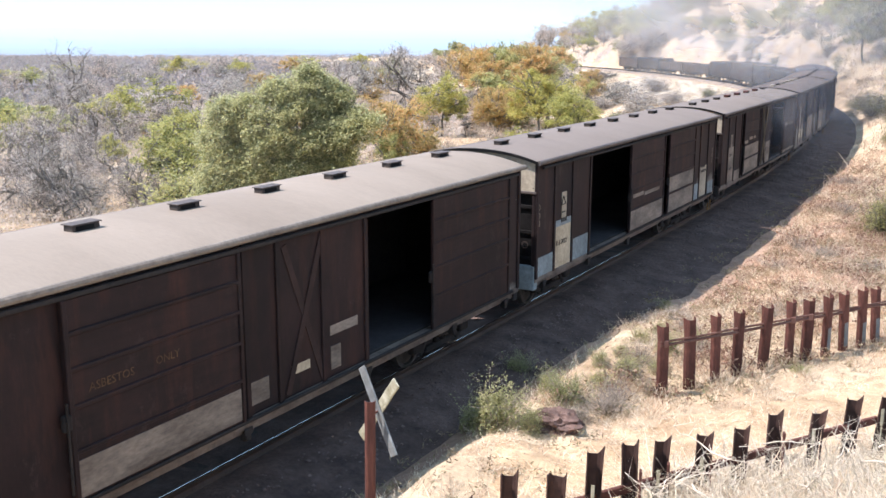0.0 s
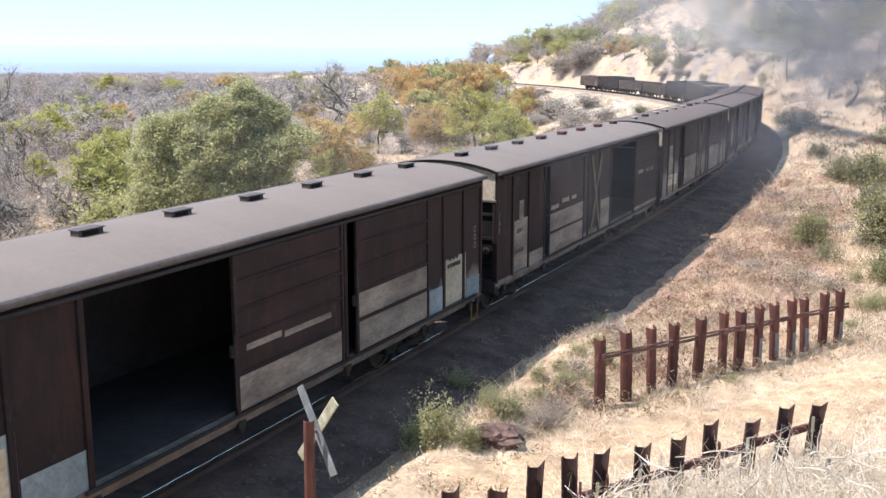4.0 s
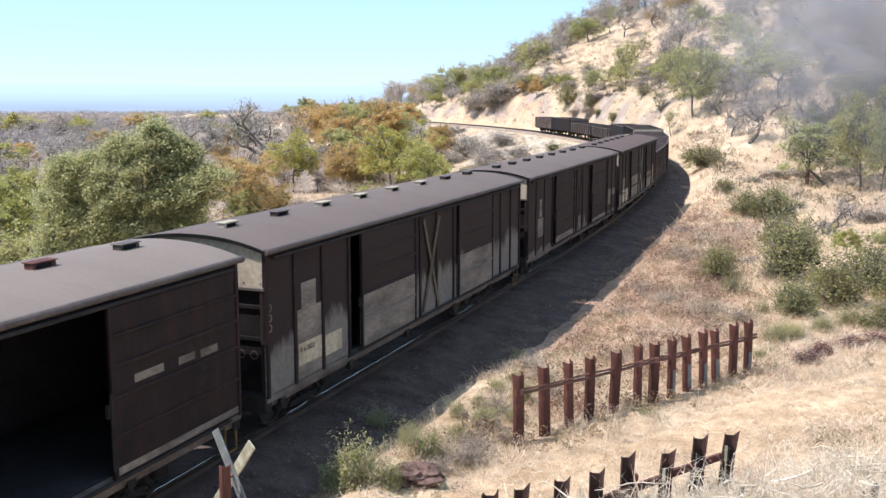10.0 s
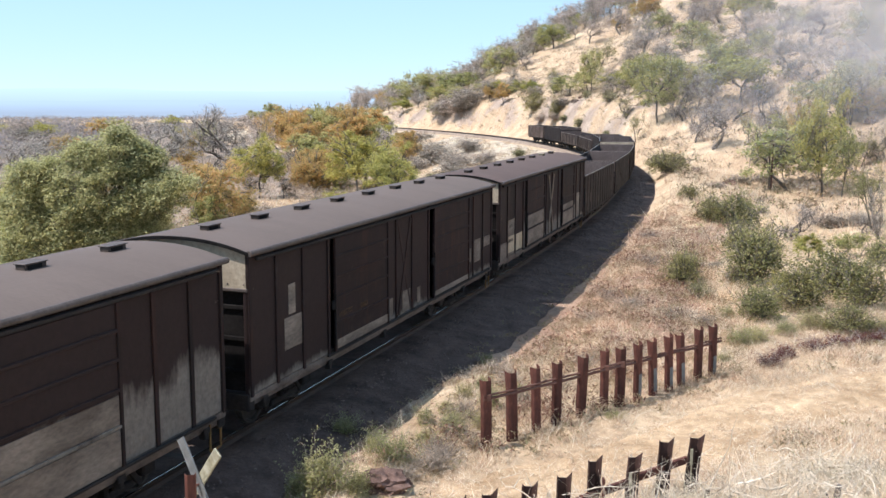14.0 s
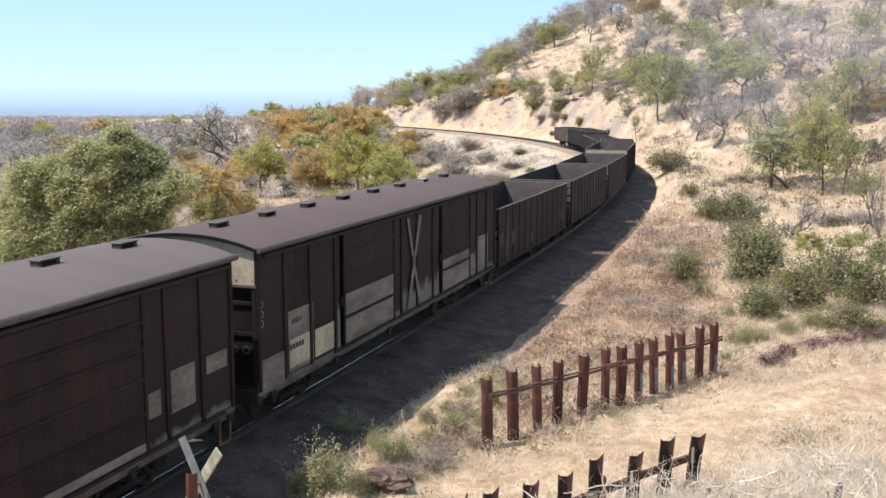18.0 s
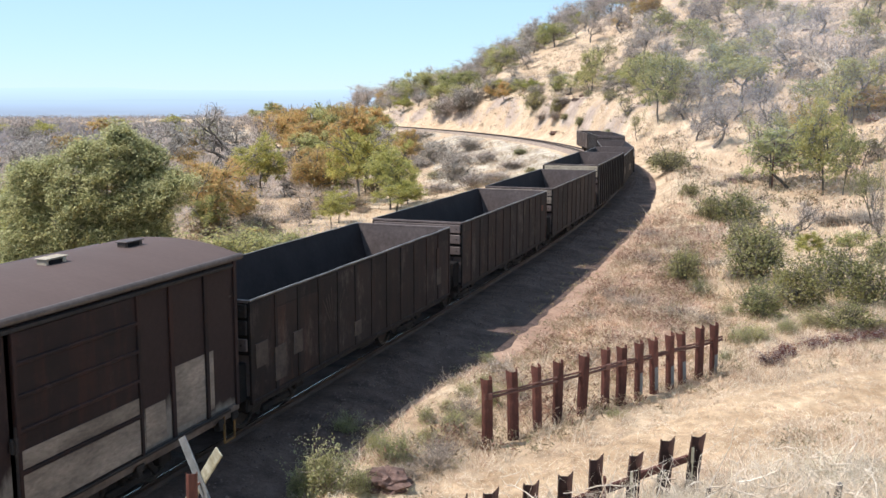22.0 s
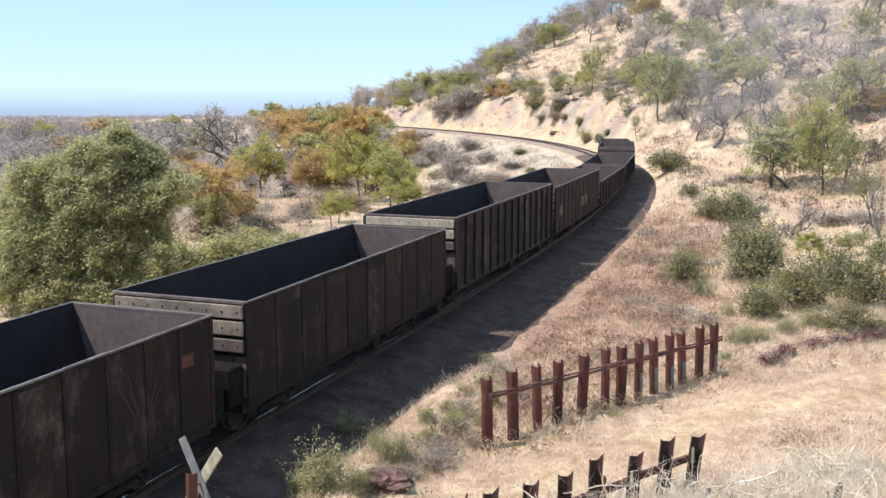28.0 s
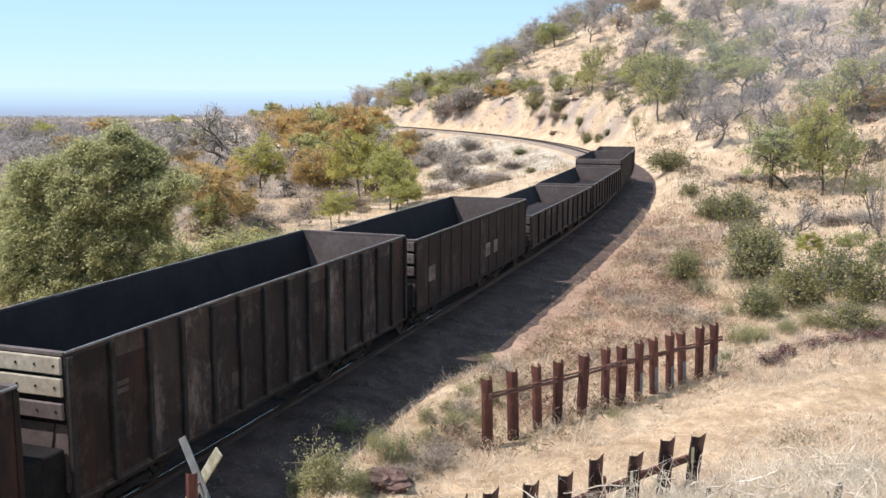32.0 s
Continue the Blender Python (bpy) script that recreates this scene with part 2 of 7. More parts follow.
BOARD = surface("peeling_white_board", (0.11, 0.11, 0.105), (0.25, 0.255, 0.25), 2.0, 9.0, 0.7, 0.0, 0.4, 0.004)
BOARD_OLD = surface("peeling_yellowed_board", (0.20, 0.17, 0.09), (0.48, 0.45, 0.34), 6.0, 14.0, 0.75, 0.0, 0.4, 0.004)
ROCK = surface("iron_stone", (0.085, 0.050, 0.040), (0.20, 0.125, 0.10), 2.4, 9.0, 0.9, relief=0.9, relief_m=0.06)
BARK = surface("grey_bark", (0.10, 0.085, 0.07), (0.23, 0.20, 0.17), 2.0, 16.0, 0.9, relief=0.6, stretch=(1, 1, 0.3))
BARE = surface("bare_wood", (0.27, 0.245, 0.235), (0.47, 0.435, 0.41), 2.0, 12.0, 0.9, relief=0.4, vary=0.2)
BRUSH = surface("dead_branch", (0.50, 0.415, 0.32), (0.80, 0.695, 0.555), 2.0, 12.0, 0.9, relief=0.4, vary=0.2)
GREEN = leafage("olive_leaves", [(0.18, 0.195, 0.098), (0.31, 0.325, 0.17), (0.44, 0.45, 0.255), (0.60, 0.605, 0.385)], 0.65, 0.55)
TWIGS = leafage("leafless_twigs", [(0.24, 0.20, 0.185), (0.40, 0.345, 0.32), (0.54, 0.475, 0.445), (0.68, 0.61, 0.575)], 0.9, 0.35)
DEEP = leafage("deep_green_leaves", [(0.116, 0.116, 0.0462), (0.209, 0.204, 0.0858), (0.319, 0.295, 0.132), (0.44, 0.402, 0.198)])
HILL_GREEN = leafage("hill_olive_leaves", [(0.238, 0.254, 0.103), (0.367, 0.373, 0.162), (0.518, 0.497, 0.238), (0.454, 0.4, 0.173)], 0.6, 0.5)
FRESH = leafage("yellow_green_leaves", [(0.259, 0.265, 0.081), (0.432, 0.41, 0.135), (0.594, 0.54, 0.216)])
AUTUMN = leafage("orange_leaves", [(0.364, 0.317, 0.125), (0.52, 0.359, 0.156), (0.655, 0.39, 0.187), (0.437, 0.395, 0.156)])
SCRUB = leafage("grey_green_scrub", [(0.19, 0.185, 0.08), (0.29, 0.275, 0.13), (0.41, 0.38, 0.20)])
STRAW = leafage("dry_grass", [(0.48, 0.33, 0.25), (0.69, 0.545, 0.425), (0.86, 0.75, 0.61), (0.43, 0.245, 0.18)], 0.8, 0.3)
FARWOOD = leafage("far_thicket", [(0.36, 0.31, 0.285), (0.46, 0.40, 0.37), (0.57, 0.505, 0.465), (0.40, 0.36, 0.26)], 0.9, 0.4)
DARK_TUFT = leafage("dark_tufts", [(0.13, 0.095, 0.065), (0.20, 0.15, 0.10), (0.30, 0.235, 0.165), (0.17, 0.165, 0.085)], 0.9, 0.2)
HORIZON_WOOD = leafage("horizon_thicket", [(0.22, 0.195, 0.20), (0.30, 0.265, 0.27), (0.39, 0.35, 0.35), (0.27, 0.25, 0.19)], 0.9, 0.4)
PALE_STRAW = leafage("bleached_grass", [(0.66, 0.52, 0.38), (0.80, 0.675, 0.51), (0.90, 0.80, 0.64), (0.74, 0.59, 0.44)], 0.8, 0.3)
RUSSET_WEED = leafage("russet_weeds", [(0.16, 0.078, 0.060), (0.26, 0.14, 0.105), (0.39, 0.245, 0.188), (0.56, 0.41, 0.325)], 0.9, 0.3)
MATTED = leafage("matted_dead_weeds", [(0.29, 0.155, 0.108), (0.48, 0.30, 0.215), (0.67, 0.48, 0.36), (0.84, 0.69, 0.54)], 0.9, 0.3)
WEEDS = leafage("dry_weeds", [(0.22, 0.15, 0.10), (0.32, 0.23, 0.15), (0.42, 0.32, 0.22), (0.26, 0.25, 0.13)], 0.9, 0.3)


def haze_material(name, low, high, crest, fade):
    """Land so far off that only air is seen: that haze is painted as emission."""
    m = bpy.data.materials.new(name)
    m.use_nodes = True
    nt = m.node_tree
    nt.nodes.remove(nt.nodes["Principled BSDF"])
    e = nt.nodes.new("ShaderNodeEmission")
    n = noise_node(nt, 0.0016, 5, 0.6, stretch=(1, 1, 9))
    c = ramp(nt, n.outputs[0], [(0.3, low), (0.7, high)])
    # the painted haze fades to the colour of the sky at the crest
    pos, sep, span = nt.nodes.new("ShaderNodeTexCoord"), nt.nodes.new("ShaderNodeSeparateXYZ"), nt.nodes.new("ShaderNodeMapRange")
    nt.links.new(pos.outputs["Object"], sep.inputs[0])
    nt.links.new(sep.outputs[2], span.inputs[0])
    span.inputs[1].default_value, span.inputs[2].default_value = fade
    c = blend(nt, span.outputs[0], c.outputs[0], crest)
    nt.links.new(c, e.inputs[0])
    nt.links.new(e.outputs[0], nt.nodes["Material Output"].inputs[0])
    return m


# ---------------------------------------------------------------- mesh helpers
def np_mesh(name, verts, faces, material, smooth=False):
    """A mesh from arrays of corners and of equal-sided faces."""
    me = bpy.data.meshes.new(name)
    v, f = np.asarray(verts, np.float32), np.asarray(faces, np.int32)
    k = f.shape[1]
    me.vertices.add(len(v))
    me.vertices.foreach_set("co", v.ravel())
    me.loops.add(f.size)
    me.loops.foreach_set("vertex_index", f.ravel())
    me.polygons.add(len(f))
    me.polygons.foreach_set("loop_start", np.arange(0, f.size, k, dtype=np.int32))
    if smooth:
        me.polygons.foreach_set("use_smooth", np.ones(len(f), bool))
    me.update(calc_edges=True)
    me.materials.append(material)
    return me


class Form:
    """Collects boxes, tubes and plates into one mesh."""

    def __init__(self):
        self.v, self.f = [], []

    def add(self, verts, faces):
        k = len(self.v)
        self.v += [tuple(p) for p in verts]
        self.f += [tuple(i + k for i in f) for f in faces]
        return self

    def box(self, x0, x1, y0, y1, z0, z1, c=0.008, m=None):
        """A box with chamfered edges."""
        c = min(c, (x1 - x0) * 0.3, (y1 - y0) * 0.3, (z1 - z0) * 0.3)
        vs, idx = [], {}
        for sx in (0, 1):
            for sy in (0, 1):
                for sz in (0, 1):
                    p = [x1 if sx else x0, y1 if sy else y0, z1 if sz else z0]
                    d = [-c if sx else c, -c if sy else c, -c if sz else c]
                    for a in range(3):
                        q = [p[i] + (0 if i == a else d[i]) for i in range(3)]
                        idx[sx, sy, sz, a] = len(vs)
                        vs.append(q)
        fs = []
        for a in range(3):
            b, e = (a + 1) % 3, (a + 2) % 3
            for s in (0, 1):
                quad = []
                for sb, se in ((0, 0), (1, 0), (1, 1), (0, 1)):
                    k = [0, 0, 0]
                    k[a], k[b], k[e] = s, sb, se
                    quad.append(idx[k[0], k[1], k[2], a])
                fs.append(quad if s else quad[::-1])
            for sb in (0, 1):
                for se in (0, 1):
                    k0, k1 = [0, 0, 0], [0, 0, 0]
                    k0[b] = k1[b] = sb
                    k0[e] = k1[e] = se
                    k1[a] = 1
                    quad = [idx[(*k0, b)], idx[(*k1, b)], idx[(*k1, e)], idx[(*k0, e)]]
                    fs.append(quad if sb == se else quad[::-1])
        for sx in (0, 1):
            for sy in (0, 1):
                for sz in (0, 1):
                    t = [idx[sx, sy, sz, a] for a in range(3)]
                    fs.append(t if (sx + sy + sz) % 2 else t[::-1])
        if m is not None:
            vs = [m @ Vector(p) for p in vs]
        return self.add(vs, fs)

    def tube(self, p0, p1, r0, r1=None, n=8, caps=True):
        p0, p1 = Vector(p0), Vector(p1)
        r1 = r0 if r1 is None else r1
        d = (p1 - p0).normalized()
        a = d.orthogonal().normalized()
        b = d.cross(a)
        vs = []
        for p, r in ((p0, r0), (p1, r1)):
            vs += [p + (a * math.cos(2 * math.pi * i / n) + b * math.sin(2 * math.pi * i / n)) * r for i in range(n)]
        fs = [(i, (i + 1) % n, n + (i + 1) % n, n + i) for i in range(n)]
        if caps:
            fs += [tuple(range(n))[::-1], tuple(range(n, 2 * n))]
        return self.add(vs, fs)

    def prism(self, outline, x0, x1):
        """An outline in (y, z), drawn out along x."""
        n = len(outline)
        vs = [(x0, *p) for p in outline] + [(x1, *p) for p in outline]
        fs = [(i, (i + 1) % n, n + (i + 1) % n, n + i) for i in range(n)] + [tuple(range(n))[::-1], tuple(range(n, 2 * n))]
        return self.add(vs, fs)

    def mesh(self, name, material, smooth=False):
        me = bpy.data.meshes.new(name)
        me.from_pydata(self.v, [], self.f)
        me.materials.append(material)
        if smooth:
            me.polygons.foreach_set("use_smooth", [True] * len(me.polygons))
        me.update()
        return me


def part(name, form, material, parent, label="", smooth=False):
    """One mesh object under a thing or under a part. form: a Form, or a mesh that is ready."""
    me = form if isinstance(form, bpy.types.Mesh) else form.mesh(name, material, smooth)
    ob = new(name, me)
    ob.parent = parent
    return tagged(ob, label)


def thing(name, m, label, category, group="", kind=""):
    ob = new(name)
    ob.empty_display_size = 0.3
    ob.matrix_basis = m
    return tagged(ob, label, category, group, kind)


# ---------------------------------------------------------------- the line of the track
BEND_S = (-17.19, 8.59, 21.48, 34.38, 47.27, 60.16, 77.34, 103.12, 137.5, 197.66)
BEND_K = (-0.000959, 0.000766, 0.002243, 0.002787, 0.003507, 0.004831, 0.005571, 0.005367, 0.004598, 0.003753)
TS = np.arange(-70.0, 262.0, 0.25)
_turn = np.cumsum(np.interp(TS, BEND_S, BEND_K)) * 0.25
_at0 = int(70 / 0.25)
TH = _turn - _turn[_at0] - 0.344
TX = np.cumsum(-np.sin(TH)) * 0.25
TY = np.cumsum(np.cos(TH)) * 0.25
TX, TY = TX - TX[_at0] - 3.22, TY - TY[_at0] + 21.65


def on_track(s, off=0.0):
    """Place and heading at s metres along the line, off metres to its right."""
    x, y, h = np.interp(s, TS, TX), np.interp(s, TS, TY), np.interp(s, TS, TH)
    return x + np.cos(h) * off, y + np.sin(h) * off, h


def track_coords(x, y):
    """How far along the line, and how far to its right, each point lies."""
    x, y = np.atleast_1d(x).astype(float), np.atleast_1d(y).astype(float)
    s, off = np.empty_like(x), np.empty_like(x)
    tx, ty, th, ts = TX[::4], TY[::4], TH[::4], TS[::4]
    for a in range(0, len(x), 4000):
        px, py = x[a:a + 4000], y[a:a + 4000]
        d = (px[:, None] - tx) ** 2 + (py[:, None] - ty) ** 2
        i = d.argmin(1)
        o = np.cos(th[i]) * (px - tx[i]) + np.sin(th[i]) * (py - ty[i])
        s[a:a + 4000], off[a:a + 4000] = ts[i], np.sign(o) * np.sqrt(d[np.arange(len(i)), i])
    return s, off


def ease(x, a, b):
    t = np.clip((x - a) / (b - a), 0, 1)
    return t * t * (3 - 2 * t)


def lumps(x, y, size, seed):
    """Soft random swells of about that size, between -1 and 1."""
    rng = np.random.default_rng(seed)
    out = np.zeros_like(x, dtype=float)
    for k in range(7):
        a, ph, f = rng.uniform(0, 2 * math.pi), rng.uniform(0, 6.28), rng.uniform(0.6, 1.7) * 2 * math.pi / size
        out += np.sin((x * math.cos(a) + y * math.sin(a)) * f + ph + 1.3 * np.sin((x * math.sin(a) - y * math.cos(a)) * f * 0.7 + ph))
    return out / 4.2


CREST_AZ = (-14, -7, -4, -2, 0.5, 3, 5, 7, 9, 12, 16, 22, 30, 60, 90)
CREST_Z = (-6, -3, 2.0, 5.0, 7.8, 13.6, 18.8, 25, 32, 40, 49, 58, 62, 50, 25)
BEND_X, BEND_Y, BEND_R = on_track(112)[0] - math.cos(on_track(112)[2]) * 187, on_track(112)[1] - math.sin(on_track(112)[2]) * 187, 187.0


def height(x, y):
    """The lie of the land."""
    x, y = np.atleast_1d(x).astype(float), np.atleast_1d(y).astype(float)
    r, az = np.hypot(x, y), np.degrees(np.arctan2(x, y))
    s, off = track_coords(x, y)
    away = np.abs(off)
    # outside the bend: a verge, then the hill
    ditch = 0.9 * ease(s, 0, 6) + 0.65 * ease(s, 0, 4) * ease(-s, -20, -10)
    verge = -0.5 + ease(off, 2.2 + ditch, 3.6 + ditch * 1.5) * (0.36 + 0.22 * ease(s, -3, 6) + 0.25 * ease(s, 8, 20)) + 0.12 * np.exp(-((off - 3.6) / 0.7) ** 2) * ease(-s, -8, -2)
    foot = 4.0 + 24 * ease(-s, -88, -45) + 6 * ease(-s, -45, -10)
    gully = -1.3 * np.exp(-((off - 13) / 5.0) ** 2) * ease(s, 12, 30) * ease(-s, -85, -60)
    outer = np.maximum(off, 0) - foot
    rise = np.where(outer > 0, 0.33 * outer + 4.2 * ease(outer, 0, 5.5) * ease(s, 90, 120), 0)
    crest = np.interp(az, CREST_AZ, CREST_Z) * ease(y, 5, 60)
    k = 3.0
    hill = -k * np.log(np.exp(-np.clip(rise, -60, 200) / k) + np.exp(-np.clip(crest, -60, 200) / k))
    hill = np.where(outer > 0, np.maximum(hill, np.minimum(rise, crest * 0 - 2)), 0) * ease(outer, -0.01, 3)
    hill += lumps(x, y, 22, 3) * 0.9 * ease(outer, 4, 25)
    right = verge + gully + hill
    # inside the bend: the bank falls to the plain
    fall = np.minimum(4.2, 0.21 * np.maximum(away - 2.6, 0)) + 0.012 * np.maximum(away - 25, 0)
    left = -0.5 - fall
    z = np.where(off > 0, right, left)
    # the plain ends at a scarp, with lower land beyond
    plain = -6.0 - 0.0095 * np.maximum(r - 120, 0)
    behind = ease(r, 330, 520) * np.where(off > 0, ease(-az, -40, 4), 1)
    z = z * (1 - behind) + np.minimum(z, plain) * behind
    z = np.maximum(z, -14.5)
    z -= 85 * ease(r, 950, 2300)
    z += lumps(x, y, 6, 5) * 0.10 * ease(away, 3.5, 8) + lumps(x, y, 70, 6) * 1.0 * ease(away, 30, 90) + lumps(x, y, 1.7, 8) * (0.035 * ease(away, 3, 6) + 0.05 * ease(off, 2.4, 3.4) * ease(-off, -8, -5))
    # the knoll on which the camera stands
    knoll = 4.5 * (1 - ease(r, 1.5, 14.5)) * ease(off, 4.0, 8.5)
    return np.maximum(z, knoll + np.minimum(z, 0.3))


def ground_z(x, y):
    return float(height(np.array([x]), np.array([y]))[0])


def build_ground():
    az = np.radians(np.concatenate([np.arange(-180, -42, 3.0), np.arange(-42, 32, 0.2), np.arange(32, 180, 3.0)]))
    rr = np.concatenate([np.linspace(0.0, 10, 12), 10.2 * 1.021 ** np.arange(0, 296)])
    rr = rr[rr < 4900]
    a, r = np.meshgrid(az, rr)
    x, y = (r * np.sin(a) + 0.3 * np.clip(1 - r / 9, 0, 1)).ravel(), (r * np.cos(a) + 0.2 * np.clip(1 - r / 9, 0, 1)).ravel()
    v = np.stack([x, y, height(x, y)], 1)
    na, nr = len(az), len(rr)
    i, j = np.meshgrid(np.arange(nr - 1), np.arange(na), indexing="ij")
    i, j = i.ravel(), j.ravel()
    jn = (j + 1) % na
    f = np.stack([i * na + j, (i + 1) * na + j, (i + 1) * na + jn, i * na + jn], 1)[:, ::-1]
    me = np_mesh("ground", v, f, GROUND, True)
    # kinds of soil: leaf litter under the thicket, red earth on the verge, pale fill below the far line
    s, off = track_coords(x, y)
    rad, deg = np.hypot(x, y), np.degrees(np.arctan2(x, y))
    litter = np.where(off < 0, ease(rad, 60, 150) * ease(-off, 14, 40), ease(deg, 9, 13) * ease(off, 12, 30) * 0.4) * (0.75 + 0.4 * lumps(x, y, 35, 61)) + (0.42 + 0.35 * lumps(x, y, 9, 62)) * ease(s, 92, 112) * ease(off, 4, 6) * ease(-off, -14, -10)
    # the first red band also darkens the strip where the train's shadow falls
    red = 0.8 * ease(off, 1.5, 2.4) * ease(-off, -3.3 - 1.3 * ease(s, 0, 5), -2.8 - 0.6 * ease(s, 0, 5)) * ease(-s, -50, -30) + np.exp(-((off - 6.0) / 2.6) ** 2) * ease(s, 2, 8) * ease(-s, -36, -20) * (0.75 + 0.5 * lumps(x, y, 5, 64)) + 0.35 * ease(lumps(x, y, 14, 63), 0.2, 0.9) * ease(off, 4, 8) * ease(-s, -100, -70)
    white = ease(s, 70, 95) * ease(-off, 2, 3.5) * ease(off, -26, -14) * (0.62 + 0.75 * lumps(x, y, 13, 65))
    rgba = np.stack([litter, red, white, np.ones_like(x)], 1).clip(0, 1).astype(np.float32)
    att = me.color_attributes.new("soil", "FLOAT_COLOR", "POINT")
    att.data.foreach_set("color", rgba.ravel())
    tagged(new("ground", me), "dry sandy ground with straw grass and a bare hillside", "ground", kind="structure")


build_ground()
# ---------------------------------------------------------------- distance
def build_distance():
    # both bands glow in fixed haze colours instead of being lit
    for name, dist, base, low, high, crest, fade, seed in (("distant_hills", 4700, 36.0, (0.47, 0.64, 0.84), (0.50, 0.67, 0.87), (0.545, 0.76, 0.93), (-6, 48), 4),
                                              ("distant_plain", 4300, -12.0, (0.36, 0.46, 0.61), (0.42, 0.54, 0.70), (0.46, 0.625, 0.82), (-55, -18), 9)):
        az = np.radians(np.arange(-75, 25, 0.25))
        x, y = dist * np.sin(az), dist * np.cos(az)
        top = base + 14 * lumps(x, y, 2600, seed) + 3 * lumps(x, y, 400, seed + 1)
        n = len(az)
        v = np.concatenate([np.stack([x, y, np.full(n, -130.0)], 1), np.stack([x * 0.995, y * 0.995, top], 1),
                            np.stack([x * 1.03, y * 1.03, top - 30], 1)])
        i = np.arange(n - 1)
        f = np.concatenate([np.stack([i, i + 1, n + i + 1, n + i], 1), np.stack([n + i, n + i + 1, 2 * n + i + 1, 2 * n + i], 1)])
        tagged(new(name, np_mesh(name, v, f, haze_material(name, low, high, crest, fade), True)), "far land on the horizon with blue haze painted in", "backdrop", kind="structure")


build_distance()


# ---------------------------------------------------------------- railway track


def ribbon(name, s0, s1, step, profile, material, smooth=True):
    """A strip along the line with that cross-section of (off, z)."""
    s = np.arange(s0, s1 + step / 2, step)
    k = len(profile)
    v = np.empty((len(s), k, 3))
    for j, (off, z) in enumerate(profile):
        x, y, _ = on_track(s, off)
        v[:, j] = np.stack([x, y, np.full(len(s), z)], 1)
    i, j = np.meshgrid(np.arange(len(s) - 1), np.arange(k - 1), indexing="ij")
    i, j = i.ravel(), j.ravel()
    f = np.stack([i * k + j, i * k + j + 1, (i + 1) * k + j + 1, (i + 1) * k + j], 1)
    return np_mesh(name, v.reshape(-1, 3), f, material, smooth)


def build_track():
    # right shoulder runs out to 3.3 m to darken the ground in the train's shadow
    bed = new("ballast_bed", ribbon("ballast_bed", -45, 96, 0.5, [(-2.5, -0.62), (-1.6, -0.28), (-1.1, -0.2), (0, -0.19), (1.1, -0.17), (1.55, -0.26), (2.2, -0.42), (3.1, -0.47), (3.3, -0.6)], BALLAST))
    tagged(bed, "dark stone ballast under the railway line, widened to darken the train's shadow", "ballast", kind="structure")
    # from here on the bed takes the sunlit copy of the ballast
    far_bed = new("dusty_ballast_bed", ribbon("dusty_ballast_bed", 96, 250, 0.5, [(-2.2, -0.62), (-1.5, -0.28), (-1.1, -0.2), (0, -0.19), (1.1, -0.17), (1.5, -0.26), (1.9, -0.6)], LIT_BALLAST))
    tagged(far_bed, "paler tan ballast under the far line, sunlight put into its colour", "ballast", kind="structure")
    track = thing("railway_track", pose(0, 0, 0), "single narrow-gauge railway line curving round the hill", "railway track")
    for side in (1, -1):
        o, dz = side * 0.565, 0.0
        prof = [(o - 0.06, -0.145 + dz), (o - 0.055, -0.128 + dz), (o - 0.012, -0.11 + dz), (o - 0.01, -0.045 + dz), (o - 0.034, -0.035 + dz), (o - 0.034, -0.004 + dz),
                (o + 0.034, -0.004 + dz), (o + 0.034, -0.035 + dz), (o + 0.01, -0.045 + dz), (o + 0.012, -0.11 + dz), (o + 0.055, -0.128 + dz), (o + 0.06, -0.145 + dz)]
        rail = part("rail", ribbon("rail", -45, 250, 0.5, prof, RAIL, False), None, track, "rusty steel rail")
        part("rail_head", ribbon("rail_head", -45, 250, 0.5, [(o - 0.020, -0.003 + dz), (o - 0.012, dz), (o + 0.012, dz), (o + 0.020, -0.003 + dz)], RAIL_TOP, True), None, rail, "polished running surface")
    sl = Form().box(-0.92, 0.92, -0.12, 0.12, -0.13, 0.0, 0.02).mesh("sleeper", SLEEPER)
    # far sleepers use the copy with sunlight in its colour
    dusty = Form().box(-0.92, 0.92, -0.12, 0.12, -0.13, 0.0, 0.02).mesh("sleeper", LIT_SLEEPER)
    rng = random.Random(4)
    for i in range(285):
        x, y, h = on_track(-40 + i * 0.72)
        ob = part("sleeper", sl if i < 189 else dusty, None, track)
        ob.matrix_basis = pose(x, y, -0.19 + rng.uniform(-0.01, 0.01), 0, 0, math.degrees(h) + rng.uniform(-1, 1))
    # loose stones on the shoulder
    rs = np.random.default_rng(12)
    n = 5000
    s, off = rs.uniform(-18, 75, n), rs.choice([-1, 1], n, p=[0.25, 0.75]) * (1.0 + np.abs(rs.normal(0, 0.8, n)))
    x, y, _ = on_track(s, off)
    z = np.interp(np.abs(off), [0, 1.2, 1.75, 3.0, 4.5], [-0.18, -0.17, -0.23, -0.55, -0.3])
    z = np.where(off > 2.6, height(x, y), z)
    octa = np.array([(1, 0, 0), (0, 1, 0), (-1, 0, 0), (0, -1, 0), (0, 0, 0.8), (0, 0, -0.6)], float)
    size = rs.uniform(0.014, 0.042, n)
    v = octa[None] * size[:, None, None] * rs.uniform(0.6, 1.3, (n, 6, 1)) + np.stack([x, y, z + 0.01], 1)[:, None]
    fo = np.array([(0, 1, 4), (1, 2, 4), (2, 3, 4), (3, 0, 4), (1, 0, 5), (2, 1, 5), (3, 2, 5), (0, 3, 5)])
    f = (np.arange(n) * 6)[:, None, None] + fo[None]
